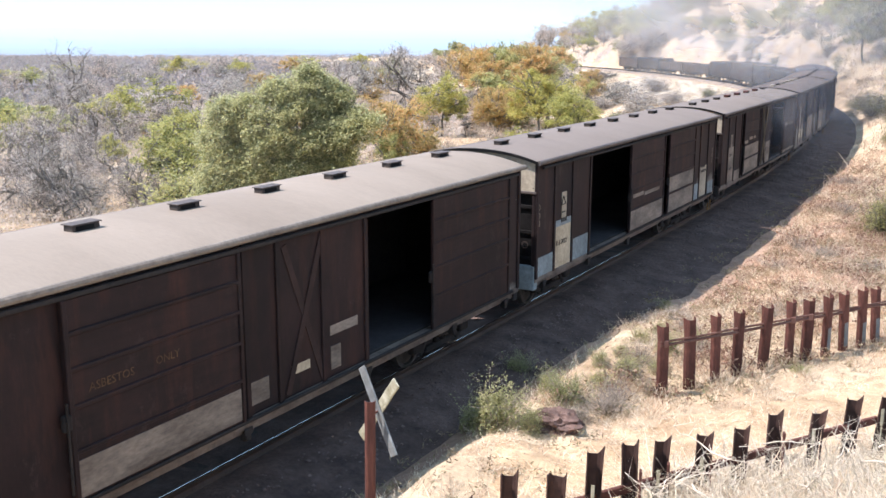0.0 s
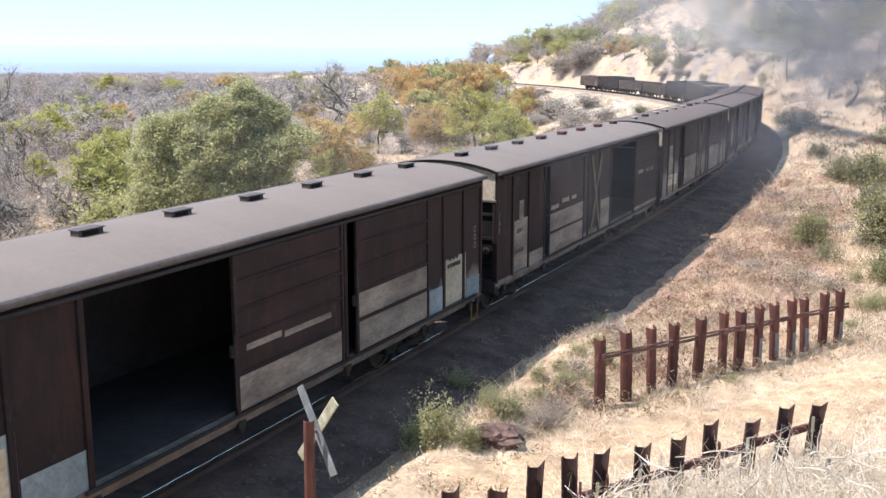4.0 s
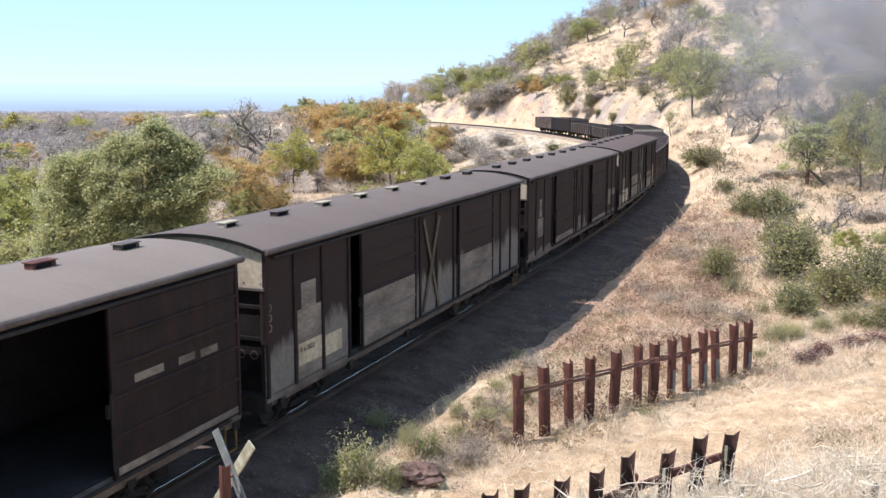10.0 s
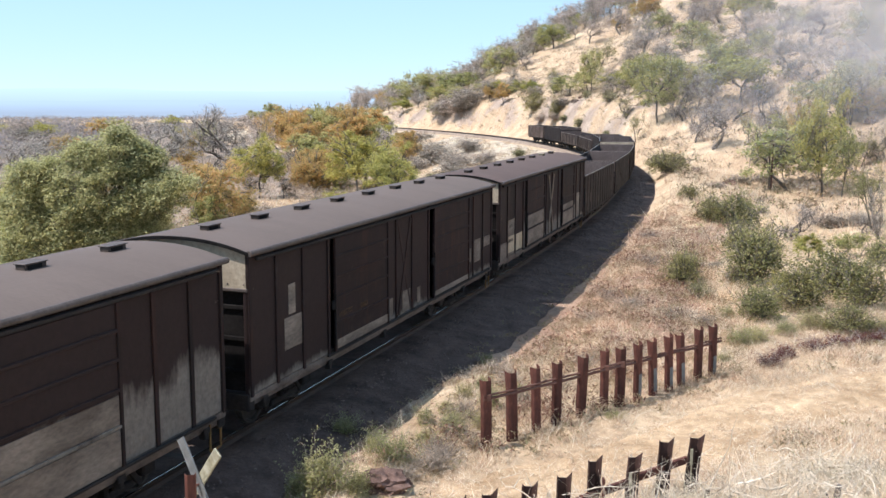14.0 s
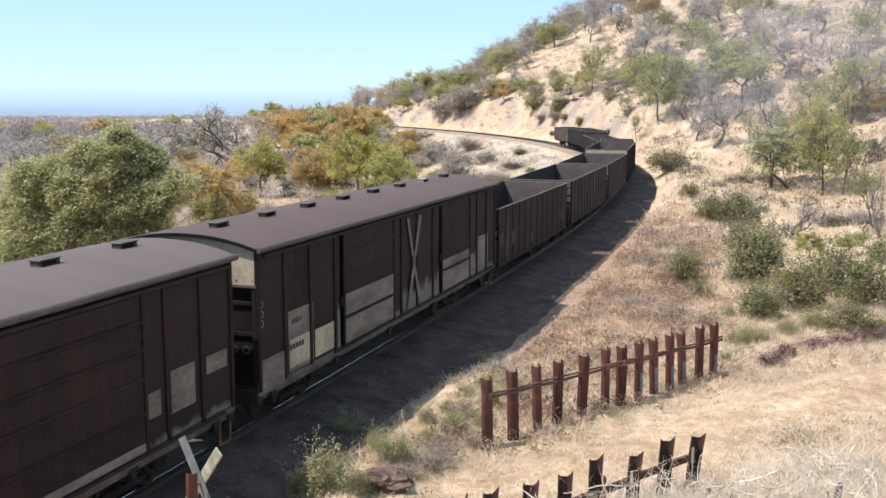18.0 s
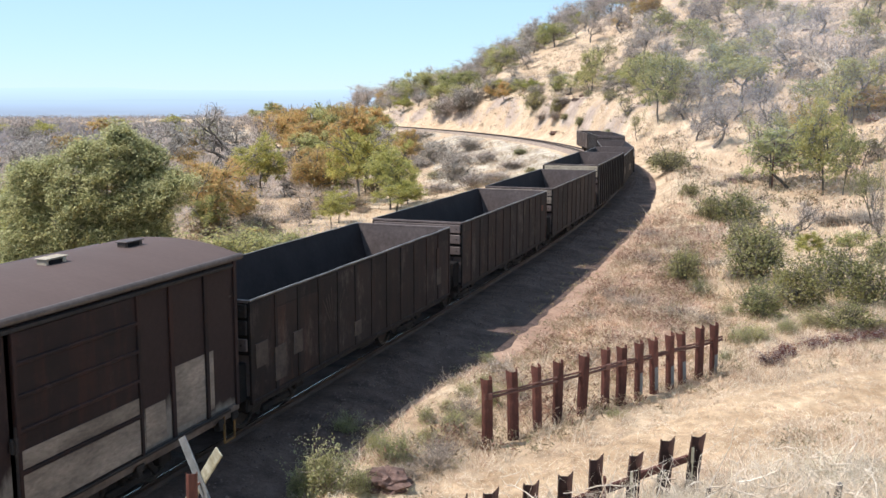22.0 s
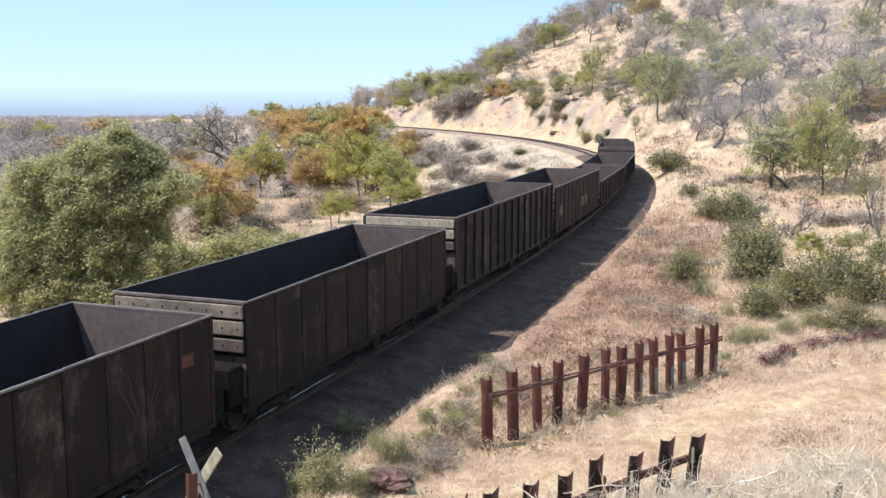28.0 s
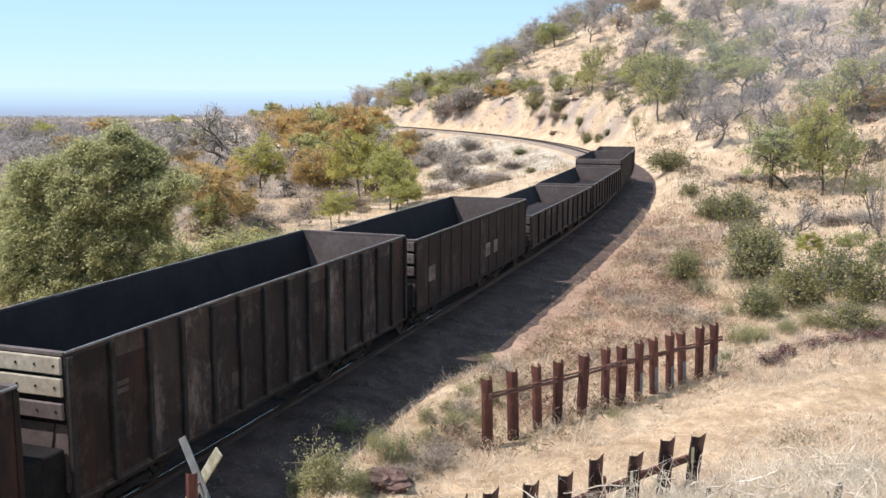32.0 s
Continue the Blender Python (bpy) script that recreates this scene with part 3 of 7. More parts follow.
    tagged(new("ballast_stones", np_mesh("ballast_stones", v.reshape(-1, 3), f.reshape(-1, 3), STONE)), "loose dark stones beside the track", "stones", kind="stuff")


build_track()
# ---------------------------------------------------------------- wagons
def worn(name, level, soft, upper=(0.0225, 0.0118, 0.0104), lower=(0.175, 0.152, 0.128)):
    """Paint that has weathered away to pale primer up to an uneven level above the rail."""
    m, nt, b = shader(name, 0.78, 0, 0.3)
    edge, fine = noise_node(nt, 1.6, 5, 0.65, stretch=(1, 1, 0.35)), noise_node(nt, 11, 6, 0.7)
    tc = nt.nodes.new("ShaderNodeTexCoord")
    sep = nt.nodes.new("ShaderNodeSeparateXYZ")
    nt.links.new(tc.outputs["Object"], sep.inputs[0])
    mr = nt.nodes.new("ShaderNodeMapRange")
    mr.inputs["From Min"].default_value, mr.inputs["From Max"].default_value = level - soft, level + soft
    nt.links.new(sep.outputs[2], mr.inputs["Value"])
    add = nt.nodes.new("ShaderNodeMath")
    add.operation = "ADD"
    nt.links.new(mr.outputs[0], add.inputs[0])
    nt.links.new(edge.outputs[0], add.inputs[1])
    mask = ramp(nt, add.outputs[0], [(0.40, (0, 0, 0)), (0.52, (1, 1, 1))])
    mask.color_ramp.elements[0].position, mask.color_ramp.elements[1].position = 0.80, 1.05
    col = blend(nt, mask.outputs[0], lower, upper)
    col = blend(nt, 0.8, col, ramp(nt, fine.outputs[0], [(0.3, (0.6, 0.6, 0.6)), (0.7, (1.25, 1.25, 1.25))]).outputs[0], "MULTIPLY")
    nt.links.new(col, b.inputs["Base Color"])
    bump(nt, b, fine.outputs[0], 0.25, 0.005)
    return m


WORN_A = worn("worn_brown_low", 1.20, 0.35)
WORN_B = worn("worn_brown_mid", 1.65, 0.6)
WORN_C = worn("worn_brown_high", 2.1, 0.8)
GRIME = stained("coal_stained_side", (0.017, 0.0118, 0.0105), (0.058, 0.041, 0.034), (0.070, 0.038, 0.025), (0.20, 0.16, 0.135), 1.3)
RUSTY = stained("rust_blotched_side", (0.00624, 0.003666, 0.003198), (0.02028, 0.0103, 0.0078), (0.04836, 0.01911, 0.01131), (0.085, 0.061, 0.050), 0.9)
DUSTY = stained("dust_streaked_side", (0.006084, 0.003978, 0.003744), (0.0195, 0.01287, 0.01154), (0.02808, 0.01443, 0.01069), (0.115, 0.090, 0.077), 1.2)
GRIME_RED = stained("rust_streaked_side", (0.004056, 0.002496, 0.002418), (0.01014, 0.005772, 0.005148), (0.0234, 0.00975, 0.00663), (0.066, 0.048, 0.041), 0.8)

STENCIL = surface("black_stencil_paint", (0.025, 0.021, 0.018), (0.05, 0.043, 0.037), 6.0, 30.0, 0.8)
SPEED = 3.87
LEAD_T = (0.0, 2.0, 3.3, 5.0, 7.4, 9.0, 11.1, 13.0, 14.5, 16.5, 20.0, 25.5, 28.6, 32.0)
LEAD = (2.87, 2.3, 1.89, 1.5, 1.04, 0.7, 0.39, 0.2, 0.08, 0.0, 0.0, 0.0, 0.3, 0.6)
MOVERS = []       # thing, place of its middle in the train, half the distance of its bogies, its wheelsets


def travelled(t):
    return SPEED * t + float(np.interp(t, LEAD_T, LEAD))


def wheelset_form():
    f = Form()
    for y in (-0.535, 0.535):
        s = 1 if y > 0 else -1
        n = 20
        prof = [(0.06, -0.07), (0.12, -0.07), (0.14, -0.03), (0.34, -0.02), (0.36, -0.065), (0.42, -0.065), (0.425, 0.055), (0.45, 0.06), (0.45, 0.075), (0.36, 0.07), (0.34, 0.02), (0.14, 0.03), (0.12, 0.06)]
        vs = [(r * math.cos(a), y - s * d, r * math.sin(a)) for i in range(n) for a in [2 * math.pi * i / n] for r, d in prof]
        k = len(prof)
        fs = [(i * k + j, i * k + (j + 1) % k, ((i + 1) % n) * k + (j + 1) % k, ((i + 1) % n) * k + j) for i in range(n) for j in range(k)]
        f.add(vs, fs)
    f.tube((0, -0.75, 0), (0, 0.75, 0), 0.07, n=10)
    return f.mesh("wheelset", WHEEL)


WHEELSET = wheelset_form()


def bogie_frame():
    f = Form()
    for y in (-0.78, 0.78):
        f.box(-1.15, 1.15, y - 0.05, y + 0.05, 0.50, 0.62, 0.02)
        f.box(-0.55, 0.55, y - 0.05, y + 0.05, 0.24, 0.36, 0.02)
        for s in (-1, 1):
            f.box(s * 0.9 - 0.16, s * 0.9 + 0.16, y - 0.09, y + 0.09, 0.33, 0.58, 0.03)
            f.box(-0.24, 0.24, -0.03, 0.03, -0.05, 0.05, 0.01, Matrix.Translation((s * 0.58, y, 0.43)) @ Matrix.Rotation(s * 0.9, 4, "Y"))
        for k in range(5):
            f.tube((-0.12, y, 0.36 + k * 0.03), (-0.12, y, 0.38 + k * 0.03), 0.07, n=8)
            f.tube((0.12, y, 0.36 + k * 0.03), (0.12, y, 0.38 + k * 0.03), 0.07, n=8)
    f.box(-0.18, 0.18, -0.9, 0.9, 0.46, 0.72, 0.03)
    return f.mesh("bogie", FRAME)


BOGIE = bogie_frame()


def running_gear(wagon, half, base):
    """Two bogies with their wheels, and the couplers."""
    sets = []
    for s in (-1, 1):
        b = part("bogie", BOGIE, None, wagon, "grimy cast bogie frame")
        b.location = (s * base, 0, 0)
        for k in (-1, 1):
            w = part("wheelset", WHEELSET, None, b, "pair of steel wheels on an axle")
            w.location = (k * 0.9, 0, 0.43)
            sets.append((w, k * 0.9))
        f = Form().box(0, 0.42, -0.09, 0.09, 0.72, 0.92, 0.03).box(0.36, 0.52, -0.15, 0.15, 0.66, 0.98, 0.04)
        c = part("coupler", f, FRAME, wagon)
        c.matrix_basis = Matrix.Translation((s * (half - 0.05), 0, 0)) @ Matrix.Rotation(0 if s > 0 else math.pi, 4, "Z")
        part("air_hose", Form().tube((s * (half + 0.05), -0.4, 0.85), (s * (half + 0.16), -0.42, 0.55), 0.025).tube((s * (half + 0.16), -0.42, 0.55), (s * (half + 0.3), -0.38, 0.42), 0.025), BLACK, wagon)
    return sets


def ring(x, z, y, r, w):
    f, n = Form(), 14
    vs = [(x + q * math.cos(2 * math.pi * i / n), y + d, z + q * math.sin(2 * math.pi * i / n)) for d in (0, 0.003) for q in (r, r - w) for i in range(n)]
    fs = []
    for i in range(n):
        j = (i + 1) % n
        fs += [(i, j, n + j, n + i), (2 * n + j, 2 * n + i, 3 * n + i, 3 * n + j), (i, 2 * n + i, 2 * n + j, j), (n + j, 3 * n + j, 3 * n + i, n + i)]
    return f.add(vs, fs)


def roof_arc(y, eave=3.64, ridge=3.86, half=1.47):
    return eave + (ridge - eave) * (1 - abs(y / half) ** 2.2)


BOX_L = 14.8
BAYS = [(0, 1.0), (1.0, 2.05), (2.05, 3.2), (6.1, 6.85), (6.85, 7.9), (7.9, 9.1), (12.0, 12.9), (12.9, 13.85), (13.85, 14.8)]


def roof_form():
    n = 22
    ys = [-1.47 + 2.94 * i / n for i in range(n + 1)]
    out = [(y, roof_arc(y)) for y in ys] + [(y, roof_arc(y) - 0.045) for y in reversed(ys)]
    return Form().prism(out, -BOX_L / 2 - 0.06, BOX_L / 2 + 0.08)


def boxcar(place, label, doors, panel_paint, vents, patches, x_mark=None, front=END_WHITE, writing=None, dots=None, stirrup=True, lower_end=FRAME, brace=PALE, roof=1):
    """A bogie covered wagon. doors: (bay, from, to, paint, pale height) of each leaf; patches: (from, to, low, high, paint) on the near side."""
    w = thing("covered_wagon", pose(0, 0, 0), label, "railway wagon", "wagons of the train")
    L, H = BOX_L, BOX_L / 2
    X = lambda v: v - H
    for s in (-1, 1):
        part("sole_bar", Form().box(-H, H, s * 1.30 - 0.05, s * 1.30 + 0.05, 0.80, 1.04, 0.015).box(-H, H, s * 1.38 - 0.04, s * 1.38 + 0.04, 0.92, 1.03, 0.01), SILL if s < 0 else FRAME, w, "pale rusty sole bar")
    part("floor", Form().box(-H, H, -1.3, 1.3, 0.98, 1.06), FRAME, w)
    for x in (0.5, 3.2, 6.1, 9.1, 12.0, 14.2):
        part("sill_bracket", Form().box(X(x) - 0.05, X(x) + 0.05, -1.43, -1.30, 0.70, 0.84, 0.012).box(X(x) - 0.09, X(x) + 0.09, -1.435, -1.41, 0.80, 0.90, 0.008), FRAME, w, "grimy bracket under the sill")
    for x in (-4.2, -2.1, 0.0, 2.1, 4.2):
        part("cross_bearer", Form().box(x - 0.07, x + 0.07, -1.2, 1.2, 0.74, 0.97, 0.01), FRAME, w)
    part("brake_cylinder", Form().tube((-0.9, -0.55, 0.62), (-0.2, -0.55, 0.62), 0.18, n=12), FRAME, w)
    part("air_tank", Form().box(0.3, 1.2, -0.2, 0.3, 0.55, 0.80, 0.03), FRAME, w)
    for i, (a, b) in enumerate(BAYS):
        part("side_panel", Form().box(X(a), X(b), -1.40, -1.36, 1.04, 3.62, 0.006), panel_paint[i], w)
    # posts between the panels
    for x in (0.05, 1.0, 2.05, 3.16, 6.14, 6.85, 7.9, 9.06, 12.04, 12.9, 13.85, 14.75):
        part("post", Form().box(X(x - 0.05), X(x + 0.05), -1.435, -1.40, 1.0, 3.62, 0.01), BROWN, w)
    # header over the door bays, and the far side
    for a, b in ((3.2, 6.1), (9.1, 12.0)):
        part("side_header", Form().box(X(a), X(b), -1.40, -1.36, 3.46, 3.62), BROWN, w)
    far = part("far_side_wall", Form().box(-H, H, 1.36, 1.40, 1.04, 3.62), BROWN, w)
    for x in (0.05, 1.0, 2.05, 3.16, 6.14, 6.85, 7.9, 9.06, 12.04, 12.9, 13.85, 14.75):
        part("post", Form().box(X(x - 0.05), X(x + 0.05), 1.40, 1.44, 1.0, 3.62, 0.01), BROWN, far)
    # boards and floor carry the doorway's shade in their colour
    part("inner_lining", Form().box(-H + 0.05, H - 0.05, 1.345, 1.358, 1.06, 3.6, 0.004).box(-H + 0.05, H - 0.05, -1.28, 1.34, 1.062, 1.075, 0.004), LINING, w, "near-black inner boards, doorway shade put into their colour")
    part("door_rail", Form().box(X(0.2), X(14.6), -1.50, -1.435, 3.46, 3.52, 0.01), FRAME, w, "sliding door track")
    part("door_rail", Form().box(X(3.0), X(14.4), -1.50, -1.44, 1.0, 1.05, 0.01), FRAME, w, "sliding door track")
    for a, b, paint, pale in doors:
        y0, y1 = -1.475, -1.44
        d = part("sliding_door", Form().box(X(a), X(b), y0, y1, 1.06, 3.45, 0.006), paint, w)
        for z in (1.66, 2.20, 2.64, 3.06):
            part("door_rib", Form().box(X(a) + 0.04, X(b) - 0.04, y0 - 0.028, y0 + 0.004, z - 0.028, z + 0.028, 0.014), paint, d)
        for q in (a, b - 0.07):
            part("door_stile", Form().box(X(q), X(q) + 0.07, y0 - 0.03, y1, 1.05, 3.46, 0.01), DOOR_BROWN, d)
        if pale:
            for z0, z1 in ((1.09, 1.62), (1.70, 2.16)):
                if z0 < pale - 0.1:
                    part("pale_board", Form().box(X(a) + 0.08, X(b) - 0.08, y0 - 0.012, y0, z0, min(z1, pale), 0.008), PALE, d, "bare weathered board")
        part("door_latch", Form().box(X(a) - 0.10, X(a) + 0.02, -1.52, -1.44, 1.95, 2.15, 0.02).tube((X(a) - 0.06, -1.53, 1.2), (X(a) - 0.06, -1.53, 2.3), 0.018), FRAME, d, "door bolt")
    part("roof", ROOF_MESH[roof], None, w, "sooty arched sheet roof")
    for s in (-1, 1):
        part("eave", Form().tube((-H - 0.06, s * 1.475, 3.615), (H + 0.08, s * 1.475, 3.615), 0.055, n=10), GUTTER if roof else GUTTER_PALE, w, "rolled roof edge")
        # end walls: a gable that stands forward over a recessed end, its shade painted black
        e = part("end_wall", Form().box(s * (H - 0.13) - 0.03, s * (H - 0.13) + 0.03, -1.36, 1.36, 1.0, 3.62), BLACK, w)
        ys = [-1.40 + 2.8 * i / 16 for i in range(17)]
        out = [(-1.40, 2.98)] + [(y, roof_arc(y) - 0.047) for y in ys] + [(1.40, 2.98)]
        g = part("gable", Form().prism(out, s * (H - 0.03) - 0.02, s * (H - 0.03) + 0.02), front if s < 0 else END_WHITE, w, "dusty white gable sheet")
        # black arc painted where the roof overhang throws shade
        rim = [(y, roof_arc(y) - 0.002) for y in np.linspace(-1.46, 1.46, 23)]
        part("roof_end", Form().prism(rim + [(y, z - 0.06) for y, z in reversed(rim)], min(s * (H + 0.05), s * (H + 0.085)), max(s * (H + 0.05), s * (H + 0.085))), BLACK, w, "dark strip standing in for shade at the roof end")
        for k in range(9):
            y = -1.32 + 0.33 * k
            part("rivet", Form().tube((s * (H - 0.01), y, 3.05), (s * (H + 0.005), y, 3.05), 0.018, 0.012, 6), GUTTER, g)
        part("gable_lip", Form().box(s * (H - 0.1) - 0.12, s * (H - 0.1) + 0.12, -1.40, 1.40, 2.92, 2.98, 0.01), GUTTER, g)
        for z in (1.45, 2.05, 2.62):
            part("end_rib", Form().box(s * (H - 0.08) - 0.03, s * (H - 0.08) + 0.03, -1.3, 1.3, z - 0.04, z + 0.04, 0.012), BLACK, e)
        if dots and s < 0:
            for k in range(3):
                o = part("stencilled_ring", ring(0, 0, 0, 0.085, 0.03), DIM, e)
                o.matrix_basis = pose(-H + 0.095, -1.1 + 0.26 * k, 1.75, 0, 0, -90)
        for y in (-1.405, 1.30):
            part("corner_post", Form().box(s * (H - 0.06) - 0.06, s * (H - 0.06) + 0.06, y, y + 0.105, 0.98, 2.98, 0.012), BROWN, w)
        part("headstock", Form().box(s * (H - 0.08) - 0.10, s * (H - 0.08) + 0.10, -1.39, 1.39, 0.74, 1.30 if lower_end is BLUE_GREY else 1.06, 0.02), lower_end if s < 0 else FRAME, w)
    for i, mt in enumerate(vents):
        x = X(1.0 + i * 1.83)
        v = part("roof_vent", Form().box(x - 0.22, x + 0.22, -0.12, 0.06, 3.83, 3.94, 0.012), mt or DIM, w, "low roof ventilator")
        part("vent_cap", Form().box(x - 0.24, x + 0.24, -0.14, 0.08, 3.94, 3.956, 0.006), mt or GUTTER, v)
        part("vent_louvre", Form().box(x - 0.17, x + 0.12, -0.128, -0.12, 3.86, 3.925, 0.002), BLACK, v, "dark slot of the ventilator")
    for i, (a, b, z0, z1, mt) in enumerate(patches):
        part("paint_patch", Form().box(X(a), X(b), -1.404 - 0.003 * (i % 4), -1.398, z0, z1, 0.002), mt, w)
    if x_mark:
        a, b = x_mark
        for s in (-1, 1):
            m = Matrix.Translation((X((a + b) / 2), -1.445 if brace is not FADED else -1.408, 2.22)) @ Matrix.Rotation(s * math.atan2(b - a, 2.3), 4, "Y")
            part("cross_brace", Form().box(-0.06, 0.06, -0.012 - 0.006 * s, 0.012, -1.22, 1.22, 0.006, m), brace, w, "diagonal flat bar")
    for x, z in dots or ():
        part("stencilled_ring", ring(X(x), z, -1.406, 0.075, 0.028), PALE, w)
    if stirrup:
        x = X(14.55)
        part("step_iron", Form().tube((x - 0.16, -1.36, 0.92), (x - 0.16, -1.36, 0.42), 0.02).tube((x + 0.16, -1.36, 0.92), (x + 0.16, -1.36, 0.42), 0.02).tube((x - 0.16, -1.36, 0.42), (x + 0.16, -1.36, 0.42), 0.02), YELLOW, w, "faded yellow step iron")
    for text, x, z, size, mt in writing or ():
        put_words(w, text, X(x), -1.482, z, size, mt)
    sets = running_gear(w, H, H - 2.3)
    MOVERS.append((w, place + H, H - 2.3, sets))
    return w


def put_words(parent, text, x, y, z, size, material):
    """Lettering with a little depth, on the near side of a wagon."""
    c = bpy.data.curves.new("lettering", "FONT")
    c.body, c.size, c.extrude, c.resolution_u = text, size, 0.002, 2
    tmp = bpy.data.objects.new("lettering", c)
    me = bpy.data.meshes.new_from_object(tmp)
    bpy.data.objects.remove(tmp)
    me.materials.clear()
    me.materials.append(material)
    ob = part("lettering", me, None, parent)
    ob.matrix_basis = Matrix.Translation((x, y, z)) @ Matrix.Rotation(math.pi / 2, 4, "X")


def bars(parent, x0, x1, z, h, n, material, y=-1.418):
    """Lettering that is not to be read: a row of short bars."""
    w = (x1 - x0) / n
    for i in range(n):
        part("marking_bar", Form().box(x0 + i * w + w * 0.15, x0 + (i + 1) * w - w * 0.15, y - 0.002, y + 0.002, z, z + h, 0.001), material, parent)


def gondola(place, L, rim, label, paint, ribs, proud, end_paint, patches, inside=GONDOLA_IN, end_in=SLOPE, load=None, scratched=()):
    """A high-sided open bogie wagon."""
    w = thing("open_wagon", pose(0, 0, 0), label, "railway wagon", "wagons of the train")
    H = L / 2
    X = lambda v: v - H
    part("underframe", Form().box(-H, H, -1.28, -1.18, 0.70, 0.92, 0.015).box(-H, H, 1.18, 1.28, 0.70, 0.92, 0.015).box(-H, -H + 0.15, -1.3, 1.3, 0.68, 0.95, 0.02).box(H - 0.15, H, -1.3, 1.3, 0.68, 0.95, 0.02), FRAME, w)
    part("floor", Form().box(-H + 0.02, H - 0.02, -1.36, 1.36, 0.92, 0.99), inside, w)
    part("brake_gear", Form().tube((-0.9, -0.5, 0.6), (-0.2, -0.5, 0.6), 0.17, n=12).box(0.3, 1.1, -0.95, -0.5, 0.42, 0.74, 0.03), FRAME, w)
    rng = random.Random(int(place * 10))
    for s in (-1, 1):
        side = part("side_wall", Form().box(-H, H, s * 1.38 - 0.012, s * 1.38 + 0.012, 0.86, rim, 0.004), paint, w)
        # the shade on the inner sides is put into the lining's colour
        part("inner_lining", Form().prism([(s * 1.366, rim - 0.03), (s * 1.354, rim - 0.03), (s * 0.93, 0.995), (s * 0.95, 0.991)][::int(s)], -H + 0.03, H - 0.03), inside, side, "near-black lining sheet leaning inwards, shade put into its colour")
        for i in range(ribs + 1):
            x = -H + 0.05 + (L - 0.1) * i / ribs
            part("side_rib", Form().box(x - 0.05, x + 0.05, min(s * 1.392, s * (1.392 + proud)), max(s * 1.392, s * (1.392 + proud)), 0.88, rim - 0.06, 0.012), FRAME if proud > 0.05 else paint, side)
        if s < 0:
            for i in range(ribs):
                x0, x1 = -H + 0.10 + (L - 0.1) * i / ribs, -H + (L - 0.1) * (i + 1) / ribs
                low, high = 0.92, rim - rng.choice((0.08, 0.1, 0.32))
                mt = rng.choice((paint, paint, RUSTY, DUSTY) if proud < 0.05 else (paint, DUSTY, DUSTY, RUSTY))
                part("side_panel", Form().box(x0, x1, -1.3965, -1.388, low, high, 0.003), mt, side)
                if high < rim - 0.2:
                    part("side_panel", Form().box(x0, x1, -1.3965, -1.388, high + 0.04, rim - 0.05, 0.003), rng.choice((paint, DUSTY)), side)
        # the rim has taken knocks
        f, n = Form(), 12
        for i in range(n):
            d0 = rng.uniform(-0.005, 0.005)
            x0, x1 = -H + L * i / n, -H + L * (i + 1) / n
            f.box(x0, x1, s * 1.395 - 0.022, s * 1.395 + 0.022, rim - 0.022 + d0, rim + 0.010 + d0, 0.005)
        part("top_rim", f, RIM, side, "bright worn rim")
        part("lower_flange", Form().box(-H, H, s * 1.39 - 0.03, s * 1.39 + 0.03, 0.84, 0.90, 0.008), paint, side)
        # black wall: the shade between and behind the end boards is painted
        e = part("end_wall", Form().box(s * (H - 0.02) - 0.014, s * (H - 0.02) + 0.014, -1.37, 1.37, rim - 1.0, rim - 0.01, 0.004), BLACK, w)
        # added block: keeps sun out of the gap, which then reads as black
        part("end_platform", Form().box(min(s * (H - 0.02), s * (H + 0.44)), max(s * (H - 0.02), s * (H + 0.44)), -1.3, 1.3, 0.92, min(1.62, rim - 0.7), 0.02), BLACK, w, "black block added to close the gap between wagons")
        # shade of the recess below the boards is painted black
        part("end_slope", Form().box(s * (H - 0.3) - 0.014, s * (H - 0.3) + 0.014, -1.37, 1.37, 0.9, rim - 1.0, 0.004), BLACK, w, "recessed lower end, shade put into its black colour")
        # sun on the inner end is put into this paler sheet
        part("end_lining", Form().box(s * (H - 0.05) - 0.006, s * (H - 0.05) + 0.006, -1.35, 1.35, 0.99, rim - 0.03, 0.002), end_in, e, "paler grey inner end, sunlight put into its colour")
        part("end_rim", Form().box(s * (H - 0.02) - 0.04, s * (H - 0.02) + 0.04, -1.38, 1.38, rim - 0.05, rim + 0.008, 0.008), SLOPE, e)
        for q, (z0, z1) in enumerate(((rim - 0.30, rim - 0.06), (rim - 0.62, rim - 0.36), (rim - 0.93, rim - 0.70))):
            lean = rng.uniform(-0.012, 0.012)
            bd = part("end_board", Form().box(s * (H + 0.02) - 0.028, s * (H + 0.02) + 0.028, -1.35, 1.35, z0 + lean, z1 + lean, 0.014), (end_paint if q < 2 else SLOPE) if s < 0 else paint, e, "worn bolted end board")
            if s < 0:
                for k in range(9):
                    y = -1.24 + 0.31 * k
                    part("bolt", Form().tube((-H - 0.045, y, (z0 + z1) / 2 + lean), (-H - 0.06, y, (z0 + z1) / 2 + lean), 0.022, 0.016, 6), FRAME, bd)
    if load is not None:
        n, m = 34, 12
        xs, ys = np.linspace(-H + 0.06, H - 0.06, n), np.linspace(-1.35, 1.35, m)
        gx, gy = np.meshgrid(xs, ys, indexing="ij")
        gz = load + 0.12 * lumps(gx + place, gy, 2.2, 3) + 0.05 * lumps(gx, gy + place, 0.8, 4)
        i, j = np.meshgrid(np.arange(n - 1), np.arange(m - 1), indexing="ij")
        i, j = i.ravel(), j.ravel()
